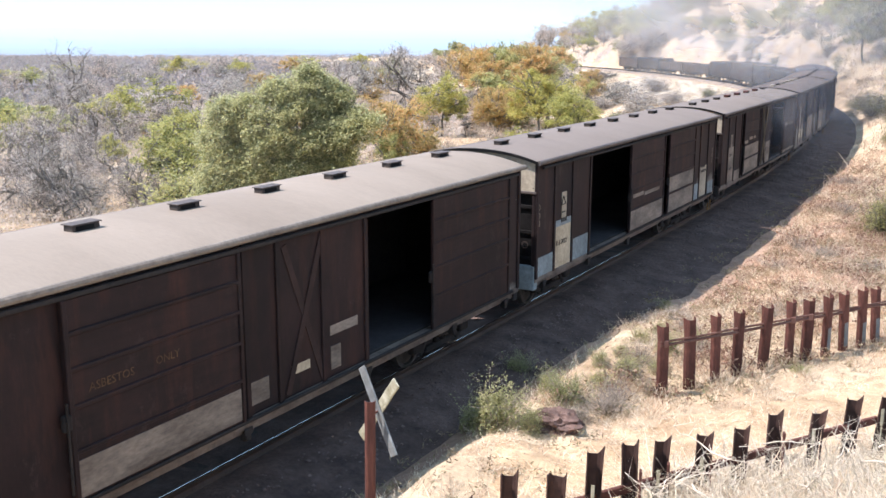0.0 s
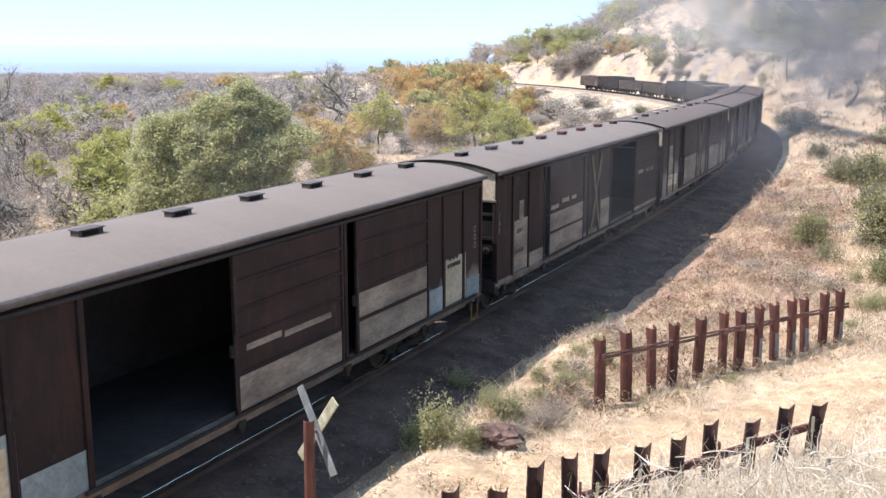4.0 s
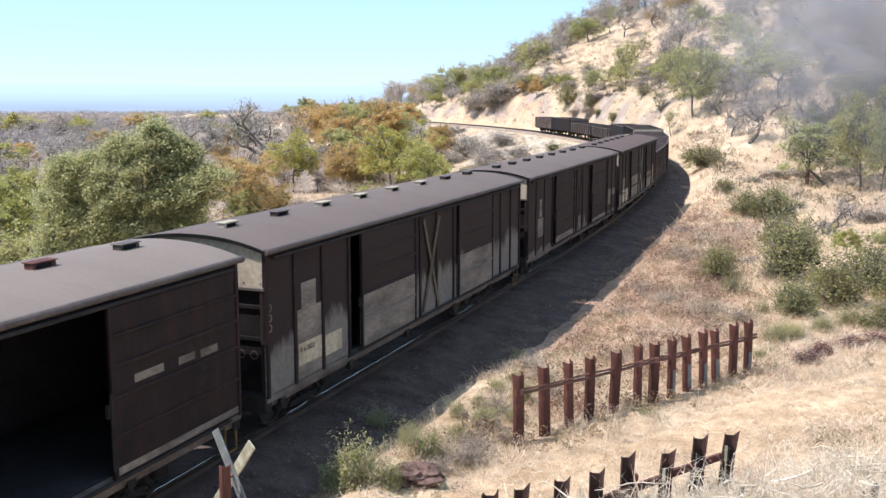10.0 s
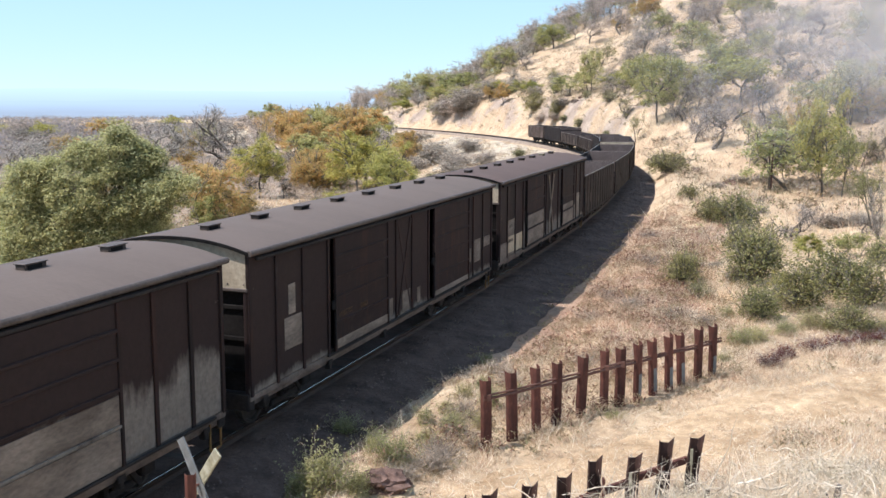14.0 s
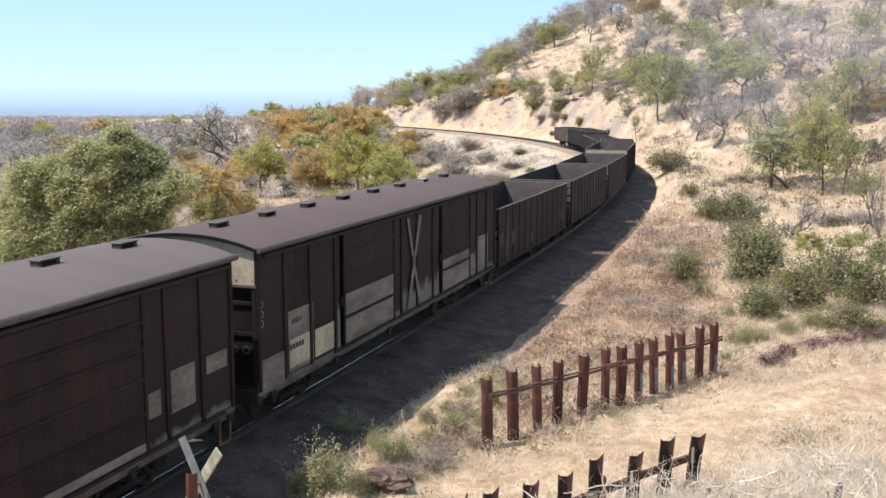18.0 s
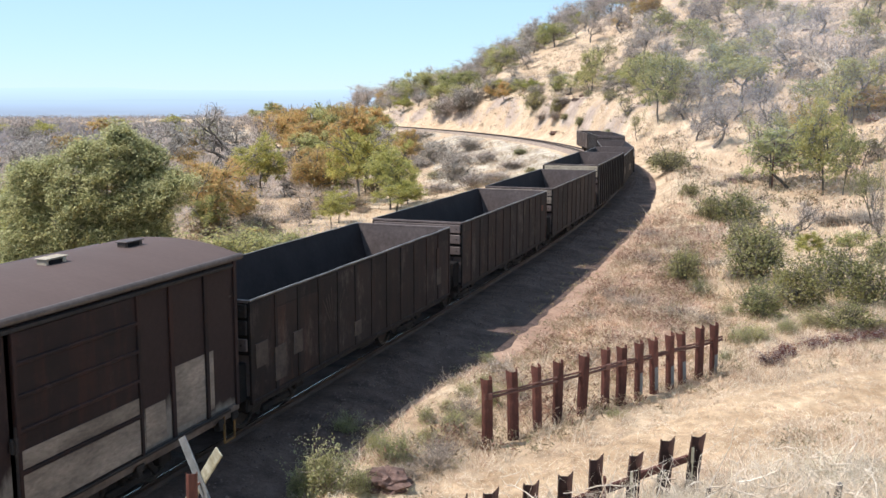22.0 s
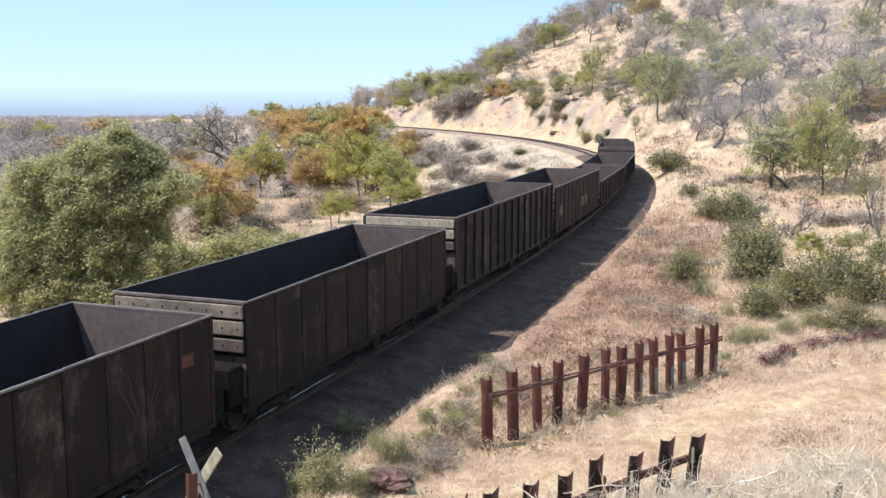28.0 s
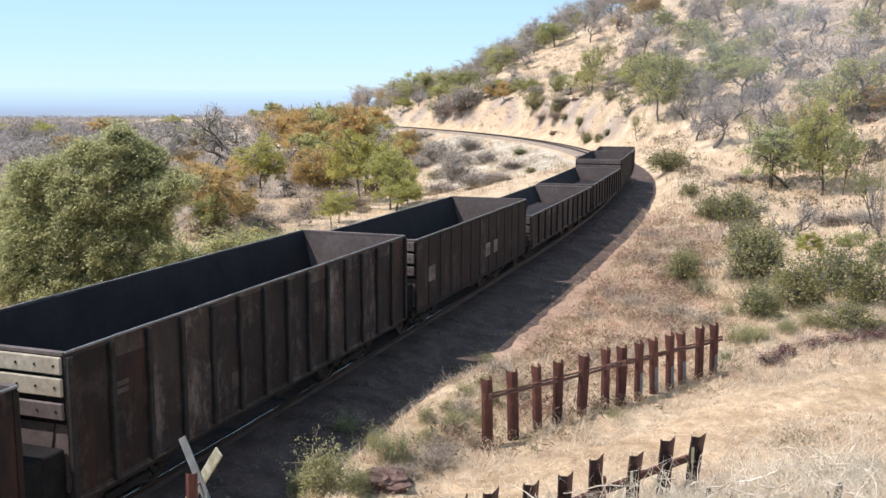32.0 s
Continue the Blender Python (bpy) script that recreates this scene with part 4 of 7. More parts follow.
        part("coal_residue", np_mesh("coal_residue", np.stack([gx.ravel(), gy.ravel(), gz.ravel()], 1), np.stack([i * m + j, (i + 1) * m + j, (i + 1) * m + j + 1, i * m + j + 1], 1), GONDOLA_IN), None, w, "black coal dust on the floor")
    for a, b, z0, z1, mt in patches:
        part("paint_patch", Form().box(X(a), X(b), -1.4155 if proud < 0.05 else -1.402, -1.389, z0, z1, 0.003), mt, w)
    for x, low, high in scratched:
        fan = Form()
        for k in range(9):
            a = radians(-34 + 8.5 * k + rng.uniform(-4, 4))
            r0, r1 = rng.uniform(0.10, 0.45), rng.uniform(0.7, 1.05) * (high - low)
            c0 = (X(x) + 0.05, low + 0.05)
            m = Matrix.Translation((c0[0] + math.sin(a) * (r0 + r1) / 2, -1.3995, c0[1] + math.cos(a) * (r0 + r1) / 2)) @ Matrix.Rotation(a, 4, "Y")
            fan.box(-0.008, 0.008, -0.0015, 0.0015, -(r1 - r0) / 2, (r1 - r0) / 2, 0.0004, m)
        part("scratches", fan, DIM, w, "fan of pale scratches in the paint")
    sets = running_gear(w, H, H - 1.9)
    MOVERS.append((w, place + H, H - 1.9, sets))
    return w


ROOF_MESH = [roof_form().mesh("roof", m) for m in (ROOF_PALE, ROOF_MID, ROOF_DARK, ROOF_GREY)]
A_, B_, C_, D_, E_, F_ = (65.42 - 15.62 * k for k in (5, 4, 3, 2, 1, 0))
DOTS = [(0.15, 2.60), (0.15, 2.42), (0.15, 2.24)]
boxcar(A_, "red-brown covered wagon with one sliding door open, rolling on the track", [(3.1, 6.0, DOOR_BROWN, 1.55), (11.07, 14.2, DOOR_BROWN, 0)],
       [WORN_A if i > 5 else BROWN for i in range(9)], [None] * 8,
       [(6.1, 6.6, 1.18, 1.52, PALE), (8.08, 8.82, 1.72, 1.88, PALE), (7.1, 7.55, 1.36, 1.50, CREAM), (8.08, 8.34, 1.16, 1.54, PALE), (11.3, 13.9, 1.02, 1.09, PALE)], (7.0, 7.9),
       roof=0, brace=FADED, stirrup=False, writing=[("ASBESTOS", 3.40, 2.32, 0.15, LETTER), ("ONLY", 4.42, 2.34, 0.15, LETTER)])
b = boxcar(B_, "brown covered wagon with pale lower doors and an open doorway", [(5.92, 8.88, DOOR_BROWN, 1.64), (9.3, 12.07, DOOR_BROWN, 2.15)],
           [BROWN, BROWN, BROWN, BROWN, BROWN, BROWN, WORN_B, WORN_B, WORN_B], [None] * 8,
           [(1.05, 2.12, 0.98, 2.15, BLUE_GREY), (1.09, 1.98, 1.0, 2.0, CREAM), (1.43, 1.70, 2.15, 2.78, END_WHITE), (0.03, 0.95, 0.95, 1.46, BLUE_GREY), (2.14, 3.16, 1.0, 1.55, BLUE_GREY), (12.96, 13.98, 1.06, 2.06, END_WHITE), (12.1, 12.92, 0.98, 1.55, BLUE_GREY), (14.02, 14.75, 0.95, 1.44, BLUE_GREY)],
           dots=DOTS + [(14.45, 2.5), (14.45, 2.32), (14.45, 2.14)], lower_end=BLUE_GREY, roof=3)
c = boxcar(C_, "brown covered wagon with a far doorway open and pale door boards", [(3.32, 6.22, DOOR_BROWN, 2.2), (11.6, 14.7, DOOR_BROWN, 1.2)],
           [BROWN, BROWN, BROWN, WORN_A, WORN_A, WORN_A, WORN_A, WORN_A, WORN_A], [None, None, None, RUST, RUST, RUST, RUST, None],
           [(1.08, 2.10, 1.05, 2.32, PALE), (1.43, 1.72, 2.22, 2.78, PALE), (8.12, 9.0, 1.02, 1.92, PALE), (2.12, 3.14, 1.03, 1.36, PALE)], (7.05, 7.95), dots=DOTS, brace=TAN, roof=3)
d = boxcar(D_, "brown covered wagon weathered pale along its lower half", [(3.58, 6.45, WORN_C, 2.2), (9.25, 12.02, WORN_C, 2.12)],
           [WORN_C] * 9, [END_WHITE, None, END_WHITE, END_WHITE, END_WHITE, END_WHITE, None, None],
           [(1.1, 2.03, 1.08, 2.36, PALE), (1.25, 1.80, 2.30, 2.85, PALE), (1.12, 2.0, 1.3, 1.72, CREAM), (2.1, 2.83, 1.25, 1.66, CREAM)], (7.0, 8.0), dots=DOTS, brace=TAN)
e = boxcar(E_, "dark brown covered wagon with both doors closed", [(3.32, 6.2, DOOR_BROWN, 1.28), (9.3, 12.3, DOOR_BROWN, 1.22)],
           [WORN_A] * 9, [None] * 8, [(1.30, 2.0, 1.55, 2.17, PALE), (1.47, 1.74, 2.22, 2.80, PALE), (6.36, 6.64, 1.15, 1.56, PALE), (7.25, 7.75, 1.08, 1.6, PALE), (8.28, 8.5, 1.12, 1.52, PALE), (13.0, 13.65, 1.42, 2.10, PALE), (13.98, 14.6, 1.78, 2.08, PALE), (12.4, 12.72, 1.5, 1.9, PALE)], (7.0, 7.8), brace=FADED,
           writing=[("ASBESTOS", 3.5, 1.75, 0.15, LETTER), ("ONLY", 4.6, 1.74, 0.15, LETTER)])
g = boxcar(F_, "brown covered wagon with pale lower door boards and a cross brace", [(3.42, 6.25, DOOR_BROWN, 2.2), (9.55, 12.04, DOOR_BROWN, 1.94)],
           [WORN_A, BROWN, BROWN, WORN_A, WORN_B, WORN_B, WORN_B, WORN_B, WORN_A], [None] * 6 + [END_WHITE, None],
           [(1.14, 2.18, 1.06, 2.26, PALE), (1.18, 2.14, 1.14, 1.70, CREAM), (2.24, 3.1, 1.10, 1.67, CREAM), (0.03, 1.02, 0.95, 1.56, PALE), (12.93, 14.06, 1.15, 2.14, PALE), (12.2, 12.7, 1.1, 1.7, PALE)], (7.2, 8.05), dots=DOTS, roof=2)
# posts in the narrow gaps beside closed doors
for wagon, a, b2, mt in ((d, 9.11, 9.22, WORN_C), (g, 3.22, 3.36, WORN_C), (g, 9.11, 9.50, WORN_B)):
    part("door_post", Form().box(a - 7.4, b2 - 7.4, -1.435, -1.37, 1.05, 3.46, 0.008), mt, wagon)
# rows of pale paint left on two doors of the third wagon
for x0, x1, z0, z1 in ((3.5, 4.1, 2.26, 2.37), (4.37, 4.93, 2.34, 2.46), (5.15, 5.55, 2.34, 2.44), (12.1, 12.75, 2.30, 2.42), (13.1, 13.5, 2.29, 2.41), (13.65, 14.1, 2.27, 2.39)):
    part("paint_patch", Form().box(x0 - 7.4, x1 - 7.4, -1.48, -1.474, z0, z1, 0.002), PALE, c)
for x0, x1, z in ((6.2, 7.08, 1.97), (7.16, 8.5, 1.93)):
    part("paint_patch", Form().box(x0 - 7.4, x1 - 7.4, -1.48, -1.474, z, z + 0.10, 0.002), PALE, b)
bars(b, 13.1 - 7.4, 13.6 - 7.4, 2.02, 0.07, 3, STENCIL)
bars(b, 13.05 - 7.4, 13.7 - 7.4, 1.86, 0.09, 6, STENCIL)
put_words(b, "R 6 2022", 1.12 - 7.4, -1.418, 1.56, 0.17, STENCIL)
put_words(d, "R 6 2022", 1.16 - 7.4, -1.418, 1.55, 0.15, INK)
bars(b, 1.36 - 7.4, 1.72 - 7.4, 2.08, 0.10, 3, STENCIL)
tri = [(1.505 + 0.13 * math.sin(k * 2.0944), 2.56 + 0.13 * math.cos(k * 2.0944)) for k in range(3)]
f = Form()
for k in range(3):
    f.tube((tri[k][0] - 7.4, -1.416, tri[k][1]), (tri[(k + 1) % 3][0] - 7.4, -1.416, tri[(k + 1) % 3][1]), 0.012, n=4)
part("warning_triangle", f, STENCIL, b, "small black warning triangle")
bars(b, 1.38 - 7.4, 1.64 - 7.4, 2.30, 0.03, 1, STENCIL)
for wagon in (c, g):
    bars(wagon, 1.15 - 7.4, 1.75 - 7.4, 1.50, 0.11, 5, INK)
    bars(wagon, 1.25 - 7.4, 1.7 - 7.4, 2.0, 0.1, 3, INK)
G_L = 10.95
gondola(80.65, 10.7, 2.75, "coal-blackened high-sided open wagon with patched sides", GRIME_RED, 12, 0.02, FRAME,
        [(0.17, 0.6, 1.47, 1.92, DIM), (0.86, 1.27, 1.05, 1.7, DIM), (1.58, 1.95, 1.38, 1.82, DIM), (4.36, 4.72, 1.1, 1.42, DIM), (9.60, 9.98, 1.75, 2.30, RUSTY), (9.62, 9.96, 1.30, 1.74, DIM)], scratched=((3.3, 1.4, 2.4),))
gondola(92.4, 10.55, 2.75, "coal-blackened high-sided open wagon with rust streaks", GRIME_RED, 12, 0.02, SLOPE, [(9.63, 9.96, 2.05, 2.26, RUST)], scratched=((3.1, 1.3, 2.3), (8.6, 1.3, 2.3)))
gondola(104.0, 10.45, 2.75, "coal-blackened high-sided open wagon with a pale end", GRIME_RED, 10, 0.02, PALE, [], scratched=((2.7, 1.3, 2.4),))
gondola(115.3, 12.0, 2.96, "dark ribbed high-sided open wagon with a whitish end", GRIME, 14, 0.07, END_WHITE, [(0.86, 1.28, 2.20, 2.28, DIM), (0.86, 1.28, 2.09, 2.17, DIM), (3.32, 3.62, 1.38, 1.88, DIM), (4.02, 4.48, 1.30, 1.60, DIM), (7.15, 7.35, 2.05, 2.2, DIM), (8.02, 8.25, 1.39, 1.62, DIM), (9.3, 9.42, 1.45, 1.7, DIM)])
gondola(128.05, G_L, 2.74, "dark high-sided open wagon with a coal-stained side", GRIME_RED, 12, 0.02, SLOPE, [(0.9, 1.4, 1.5, 1.9, PALE), (6.0, 6.5, 1.4, 1.8, PALE), (6.9, 7.3, 1.4, 1.8, PALE)])
gondola(139.75, 12.5, 2.05, "low-sided open wagon with grey ribs", GRIME, 11, 0.07, SLOPE, [], load=1.25)
gondola(153.0, 12.0, 2.1, "low-sided open wagon with dark ribs", GRIME, 11, 0.07, SLOPE, [], load=1.3)
gondola(165.5, 10.2, 2.6, "rusty high-sided open wagon near the end of the train", GRIME_RED, 10, 0.02, SLOPE, [])
gondola(176.2, 9.0, 2.45, "last dark open wagon of the train", GRIME, 10, 0.02, SLOPE, [])
# ---------------------------------------------------------------- plants
def sticks(segs, n=5):
    """Tapered round sticks from rows of (x0, y0, z0, x1, y1, z1, r0, r1)."""
    a = np.asarray(segs, float)
    p0, p1, r0, r1 = a[:, 0:3], a[:, 3:6], a[:, 6], a[:, 7]
    d = p1 - p0
    d /= np.linalg.norm(d, axis=1, keepdims=True) + 1e-9
    ref = np.where(np.abs(d[:, 2:3]) > 0.8, [[1.0, 0, 0]], [[0, 0, 1.0]])
    u = np.cross(d, ref)
    u /= np.linalg.norm(u, axis=1, keepdims=True) + 1e-9
    w = np.cross(d, u)
    ang = np.arange(n) * 2 * math.pi / n
    circ = u[:, None] * np.cos(ang)[None, :, None] + w[:, None] * np.sin(ang)[None, :, None]
    v = np.concatenate([p0[:, None] + circ * r0[:, None, None], p1[:, None] + circ * r1[:, None, None]], 1)
    i = np.arange(n)
    f = np.stack([i, (i + 1) % n, n + (i + 1) % n, n + i], 1)
    f = (np.arange(len(a)) * 2 * n)[:, None, None] + f[None]
    return v.reshape(-1, 3), f.reshape(-1, 4)


def flakes(centres, size, rng, long=0.6, up=0.9):
    """Leaves: four-cornered blades set at random angles."""
    n = len(centres)
    nrm = rng.normal(0, 1, (n, 3))
    nrm[:, 2] = np.abs(nrm[:, 2]) + up
    nrm[:, 0] -= up * 0.5
    nrm /= np.linalg.norm(nrm, axis=1, keepdims=True)
    a = np.cross(nrm, rng.normal(0, 1, (n, 3)))
    a /= np.linalg.norm(a, axis=1, keepdims=True) + 1e-9
    b = np.cross(nrm, a)
    s = size * rng.uniform(0.6, 1.4, (n, 1))
    v = np.stack([centres + a * s, centres + b * s * long * 0.5, centres - a * s * 0.8, centres - b * s * long * 0.5], 1)
    return v.reshape(-1, 3), np.arange(4 * n).reshape(-1, 4)


def grow(rng, levels, fork, bend, first=0.3, droop=0.0, back=1):
    """The limbs of a tree of height 1 and half-width 0.5, and the ends of its twigs."""
    segs, tips = [], []
    todo = [(np.zeros(3), np.array([rng.normal(0, 0.08), rng.normal(0, 0.08), 1.0]), first, 0.02, 0)]
    while todo:
        p, d, length, r, lev = todo.pop()
        d = d / np.linalg.norm(d)
        k = 3
        for i in range(k):
            d = d + rng.normal(0, bend, 3) + (0, 0, -droop * lev * 0.1)
            d /= np.linalg.norm(d)
            q = p + d * length / k
            segs.append((*p, *q, r * (1 - 0.25 * i / k), r * (1 - 0.25 * (i + 1) / k)))
            p = q
            if lev >= 1 and i < k - 1 and lev < levels and rng.random() < 0.6:
                side = d + rng.normal(0, 0.8, 3)
                todo.append((p, side, length * 0.6, r * 0.5, lev + 1))
            if lev >= levels - back:
                tips.append(p)
        if lev < levels:
            for _ in range(fork + (2 if lev == 0 else 0)):
                s = rng.normal(0, 1, 3)
                s[2] = abs(s[2]) * 0.4
                todo.append((p, d * 0.55 + s / np.linalg.norm(s) * (0.9 if lev == 0 else 0.75), length * rng.uniform(0.65, 0.95) * (1.0 if lev else 1.1), r * 0.58, lev + 1))
    a, t = np.array(segs), np.array(tips)
    top = max(a[:, 2].max(), a[:, 5].max())
    wide = np.percentile(np.hypot(t[:, 0], t[:, 1]), 96)
    sc = np.array([0.5 / wide, 0.5 / wide, 1 / top])
    a[:, 0:3] *= sc
    a[:, 3:6] *= sc
    return a, t * sc


CROWN_LEAVES = 4600


def make_tree(name, seed, leaves, per_tip, leaf, spread, levels=4, fork=2, bend=0.22, first=0.3, bark=BARK, n=5, thick=1.0, label="", kindword="tree", count=CROWN_LEAVES, narrow=0.6, broad=0.0, low=0.40):
    """Builds one tree of unit size as a thing to be copied: trunk and crown."""
    rng = np.random.default_rng(seed)
    segs, tips = grow(rng, levels, fork, bend, first, back=2 if leaves else 1)
    segs[:, 6:8] *= thick
    root = thing(name, pose(0, 0, -500), label, kindword)
    if leaves:
        hubs = tips[rng.permutation(len(tips))[:per_tip]]
        if broad:
            # the outer twigs fill a broad, uneven dome
            k = int(per_tip * broad)
            a, q = rng.uniform(0, 6.28, k), 0.47 * np.sqrt(rng.random(k))
            dome = np.stack([q * np.cos(a), q * np.sin(a), low + (0.94 - low) * np.sqrt(1 - (q / 0.5) ** 2) * rng.uniform(0.1, 1.0, k)], 1)
            near = np.array([tips[((tips - h) ** 2).sum(1).argmin()] for h in dome])
            segs = np.concatenate([segs, np.concatenate([near, dome, np.full((k, 1), 0.005), np.full((k, 1), 0.002)], 1)])
            hubs = np.concatenate([hubs, dome])
        size = rng.uniform(0.6, 1.25, len(hubs))
        pick = rng.integers(0, len(hubs), count)
        c = hubs[pick] + rng.normal(0, 1, (count, 3)) * (1, 1, 0.6) * (spread * size[pick])[:, None]
        v, f = flakes(c, leaf, rng, narrow, 0.9 if narrow > 0.3 else 0.1)
        part("crown", np_mesh("crown", v, f, leaves), None, root)
    v, f = sticks(segs, n)
    part("trunk", np_mesh("trunk", v, f, bark, True), None, root)
    return root


def make_bush(name, seed, leaves, n_stems, n_leaves, leaf, label, stem=BARE):
    """A shrub of unit size: many stems from the ground and leaves in clumps."""
    rng = np.random.default_rng(seed)
    segs, ends = [], []
    for _ in range(n_stems):
        a, lean = rng.uniform(0, 6.28), rng.uniform(0.1, 1.0)
        p, d = np.array([rng.normal(0, 0.06), rng.normal(0, 0.06), 0]), np.array([math.cos(a) * lean, math.sin(a) * lean, 1.0])
        ln = rng.uniform(0.5, 0.95) / np.linalg.norm(d)
        for i in range(4):
            d = d + rng.normal(0, 0.16, 3)
            q = p + d * ln / 4
            q[2] = max(q[2], 0.02)
            segs.append((*p, *q, 0.012 * (1 - i / 5), 0.012 * (1 - (i + 1) / 5)))
            if i:
                ends.append(q)
                t = q + rng.normal(0, 0.13, 3)
                segs.append((*q, *t, 0.006, 0.002))
                ends.append(t)
            p = q
    ends = np.array(ends)
    root = thing(name, pose(0, 0, -500), label, "bush")
    v, f = sticks(segs, 4)
    part("stem", np_mesh("stem", v, f, stem), None, root)
    if leaves:
        c = ends[rng.integers(0, len(ends), n_leaves)] + rng.normal(0, 0.06, (n_leaves, 3))
        k = n_leaves // 2
        q = rng.normal(0, 1, (k, 3))
        q *= (0.5 * rng.uniform(0.5, 1.0, (k, 1)) ** 0.4) / np.linalg.norm(q, axis=1, keepdims=True)
        # half of the leaves stand in clumps over a low dome
        lump = np.array([noise.noise(Vector(p) * 5.0 + Vector((seed, 0, 0))) for p in q])
        c[:k] = q * (1, 1, 1.7) * (1 + 0.35 * lump)[:, None]
        c[:, 2] = np.abs(c[:, 2])
        v, f = flakes(c, leaf, rng, 1.0)
        part("foliage", np_mesh("foliage", v, f, leaves), None, root)
    return root


def plant(model, x, y, wide, high, turn, label="", group="", sink=0.05):
    """A copy of a plant on the ground, at that width and height."""
    z = ground_z(x, y) - sink
    ob = copy_thing(model, Matrix.Translation((x, y, z)) @ Matrix.Rotation(turn, 4, "Z") @ Matrix.Diagonal((wide, wide, high, 1)))
    return tagged(ob, label, group=group)


LEAFY = dict(levels=3, fork=3, n=4, first=0.2, bend=0.24, broad=0.9, low=0.28)
STEMMED = dict(levels=3, fork=3, n=5, first=0.34, bend=0.26, thick=1.0, broad=1.1, low=0.33)
STEMS = surface("dry_stems", (0.24, 0.19, 0.15), (0.42, 0.35, 0.28), 2.0, 12.0, 0.9, vary=0.2)
OLIVE = [make_tree("tree", 20 + i, HILL_GREEN, 36, 0.036, 0.055, label="olive green leafy tree on dry ground", **LEAFY) for i in range(3)]
LIME = [make_tree("tree", 30 + i, FRESH, 34, 0.036, 0.055, label="yellow green leafy tree on dry ground", **LEAFY) for i in range(2)]
RUSSET = [make_tree("tree", 40 + i, AUTUMN, 34, 0.036, 0.055, label="tree with orange and green autumn leaves", **LEAFY) for i in range(3)]
OLIVE_NEAR = [make_tree("tree", 120 + i, HILL_GREEN, 46, 0.023, 0.046, label="olive green leafy tree on dry ground", count=9000, **STEMMED) for i in range(2)]
LIME_NEAR = [make_tree("tree", 130 + i, FRESH, 46, 0.024, 0.046, label="yellow green leafy tree on dry ground", count=9000, **STEMMED) for i in range(2)]
RUSSET_NEAR = [make_tree("tree", 140 + i, AUTUMN, 50, 0.024, 0.048, label="tree with orange and green autumn leaves", count=9000, **STEMMED) for i in range(2)]
GREY = [make_tree("leafless_tree", 50 + i, TWIGS, 70, 0.05, 0.06, levels=4, fork=2, bend=0.3, first=0.2, bark=BARK, n=3, thick=1.3, label="bare grey leafless tree on dry ground", count=1800, narrow=0.13) for i in range(4)]
THIN = [make_tree("tree", 160 + i, SCRUB, 60, 0.016, 0.06, levels=4, fork=2, bend=0.28, first=0.2, n=4, label="grey green thinly leaved tree with twisted limbs", count=3500) for i in range(2)]
GREY_NEAR = [make_tree("leafless_tree", 150 + i, TWIGS, 160, 0.04, 0.05, levels=5, fork=2, bend=0.3, first=0.2, bark=BARK, n=4, thick=1.9, label="bare grey leafless tree with twisted limbs", count=3000, narrow=0.09) for i in range(3)]
SHRUB = [make_bush("bush", 60 + i, DEEP, 60, 4200, 0.027, "dense dark green bush on the slope", BARK) for i in range(2)]
PALE_SHRUB = [make_bush("bush", 70 + i, SCRUB, 50, 4200, 0.02, "grey green scrub bush in dry grass", BARK) for i in range(2)]
TWIG_SHRUB = [make_bush("bush", 80 + i, None, 90, 0, 0, "bare brown twiggy shrub", STEMS) for i in range(2)]
LIGHT_GREEN = leafage("light_green_leaves", [(0.21, 0.215, 0.085), (0.33, 0.325, 0.15), (0.48, 0.455, 0.25), (0.31, 0.28, 0.15)])
WEED = [make_bush("weed", 75 + i, LIGHT_GREEN, 40, 4200, 0.027, "leafy light green weed in dry grass", STEMS) for i in range(2)]
RUST_LEAF = leafage("rust_brown_leaves", [(0.25, 0.20, 0.12), (0.36, 0.26, 0.17), (0.46, 0.32, 0.22), (0.30, 0.26, 0.14)])
RUSSET_SHRUB = [make_bush("bush", 95 + i, RUST_LEAF, 50, 2400, 0.03, "orange and olive autumn shrub under the trees", STEMS) for i in range(2)]
OLIVE_SHRUB = [make_bush("bush", 65 + i, HILL_GREEN, 60, 5200, 0.03, "olive green leafy bush below the bank", BARK) for i in range(2)]
HILL_TREE = [make_tree("tree", 170 + i, HILL_GREEN, 40, 0.027, 0.05, label="olive green tree among leafless trees on the hillside", count=4600, levels=3, fork=3, n=5, first=0.2, bend=0.28, broad=1.3, low=0.18) for i in range(3)]
GREY_TWIGS = leafage("grey_brown_twigs", [(0.20, 0.16, 0.145), (0.31, 0.258, 0.235), (0.43, 0.37, 0.34), (0.54, 0.475, 0.43)], 0.9, 0.35)
GREY_SHRUB = [make_bush("bush", 85 + i, GREY_TWIGS, 70, 3000, 0.03, "dense grey leafless shrub", STEMS) for i in range(2)]
RED = leafage("dark_red_leaves", [(0.10, 0.028, 0.025), (0.15, 0.045, 0.04), (0.20, 0.07, 0.055)])
RED_SHRUB = make_bush("bush", 90, RED, 40, 2200, 0.03, "low dark red shrub beside the road")
MODELS = {"b": OLIVE_SHRUB, "H": HILL_TREE, "q": GREY_SHRUB, "o": OLIVE, "l": LIME, "r": RUSSET, "g": GREY, "s": SHRUB, "p": PALE_SHRUB, "t": TWIG_SHRUB, "d": [RED_SHRUB], "W": WEED, "u": RUSSET_SHRUB, "O": OLIVE_NEAR, "L": LIME_NEAR, "R": RUSSET_NEAR, "G": GREY_NEAR, "S": THIN}


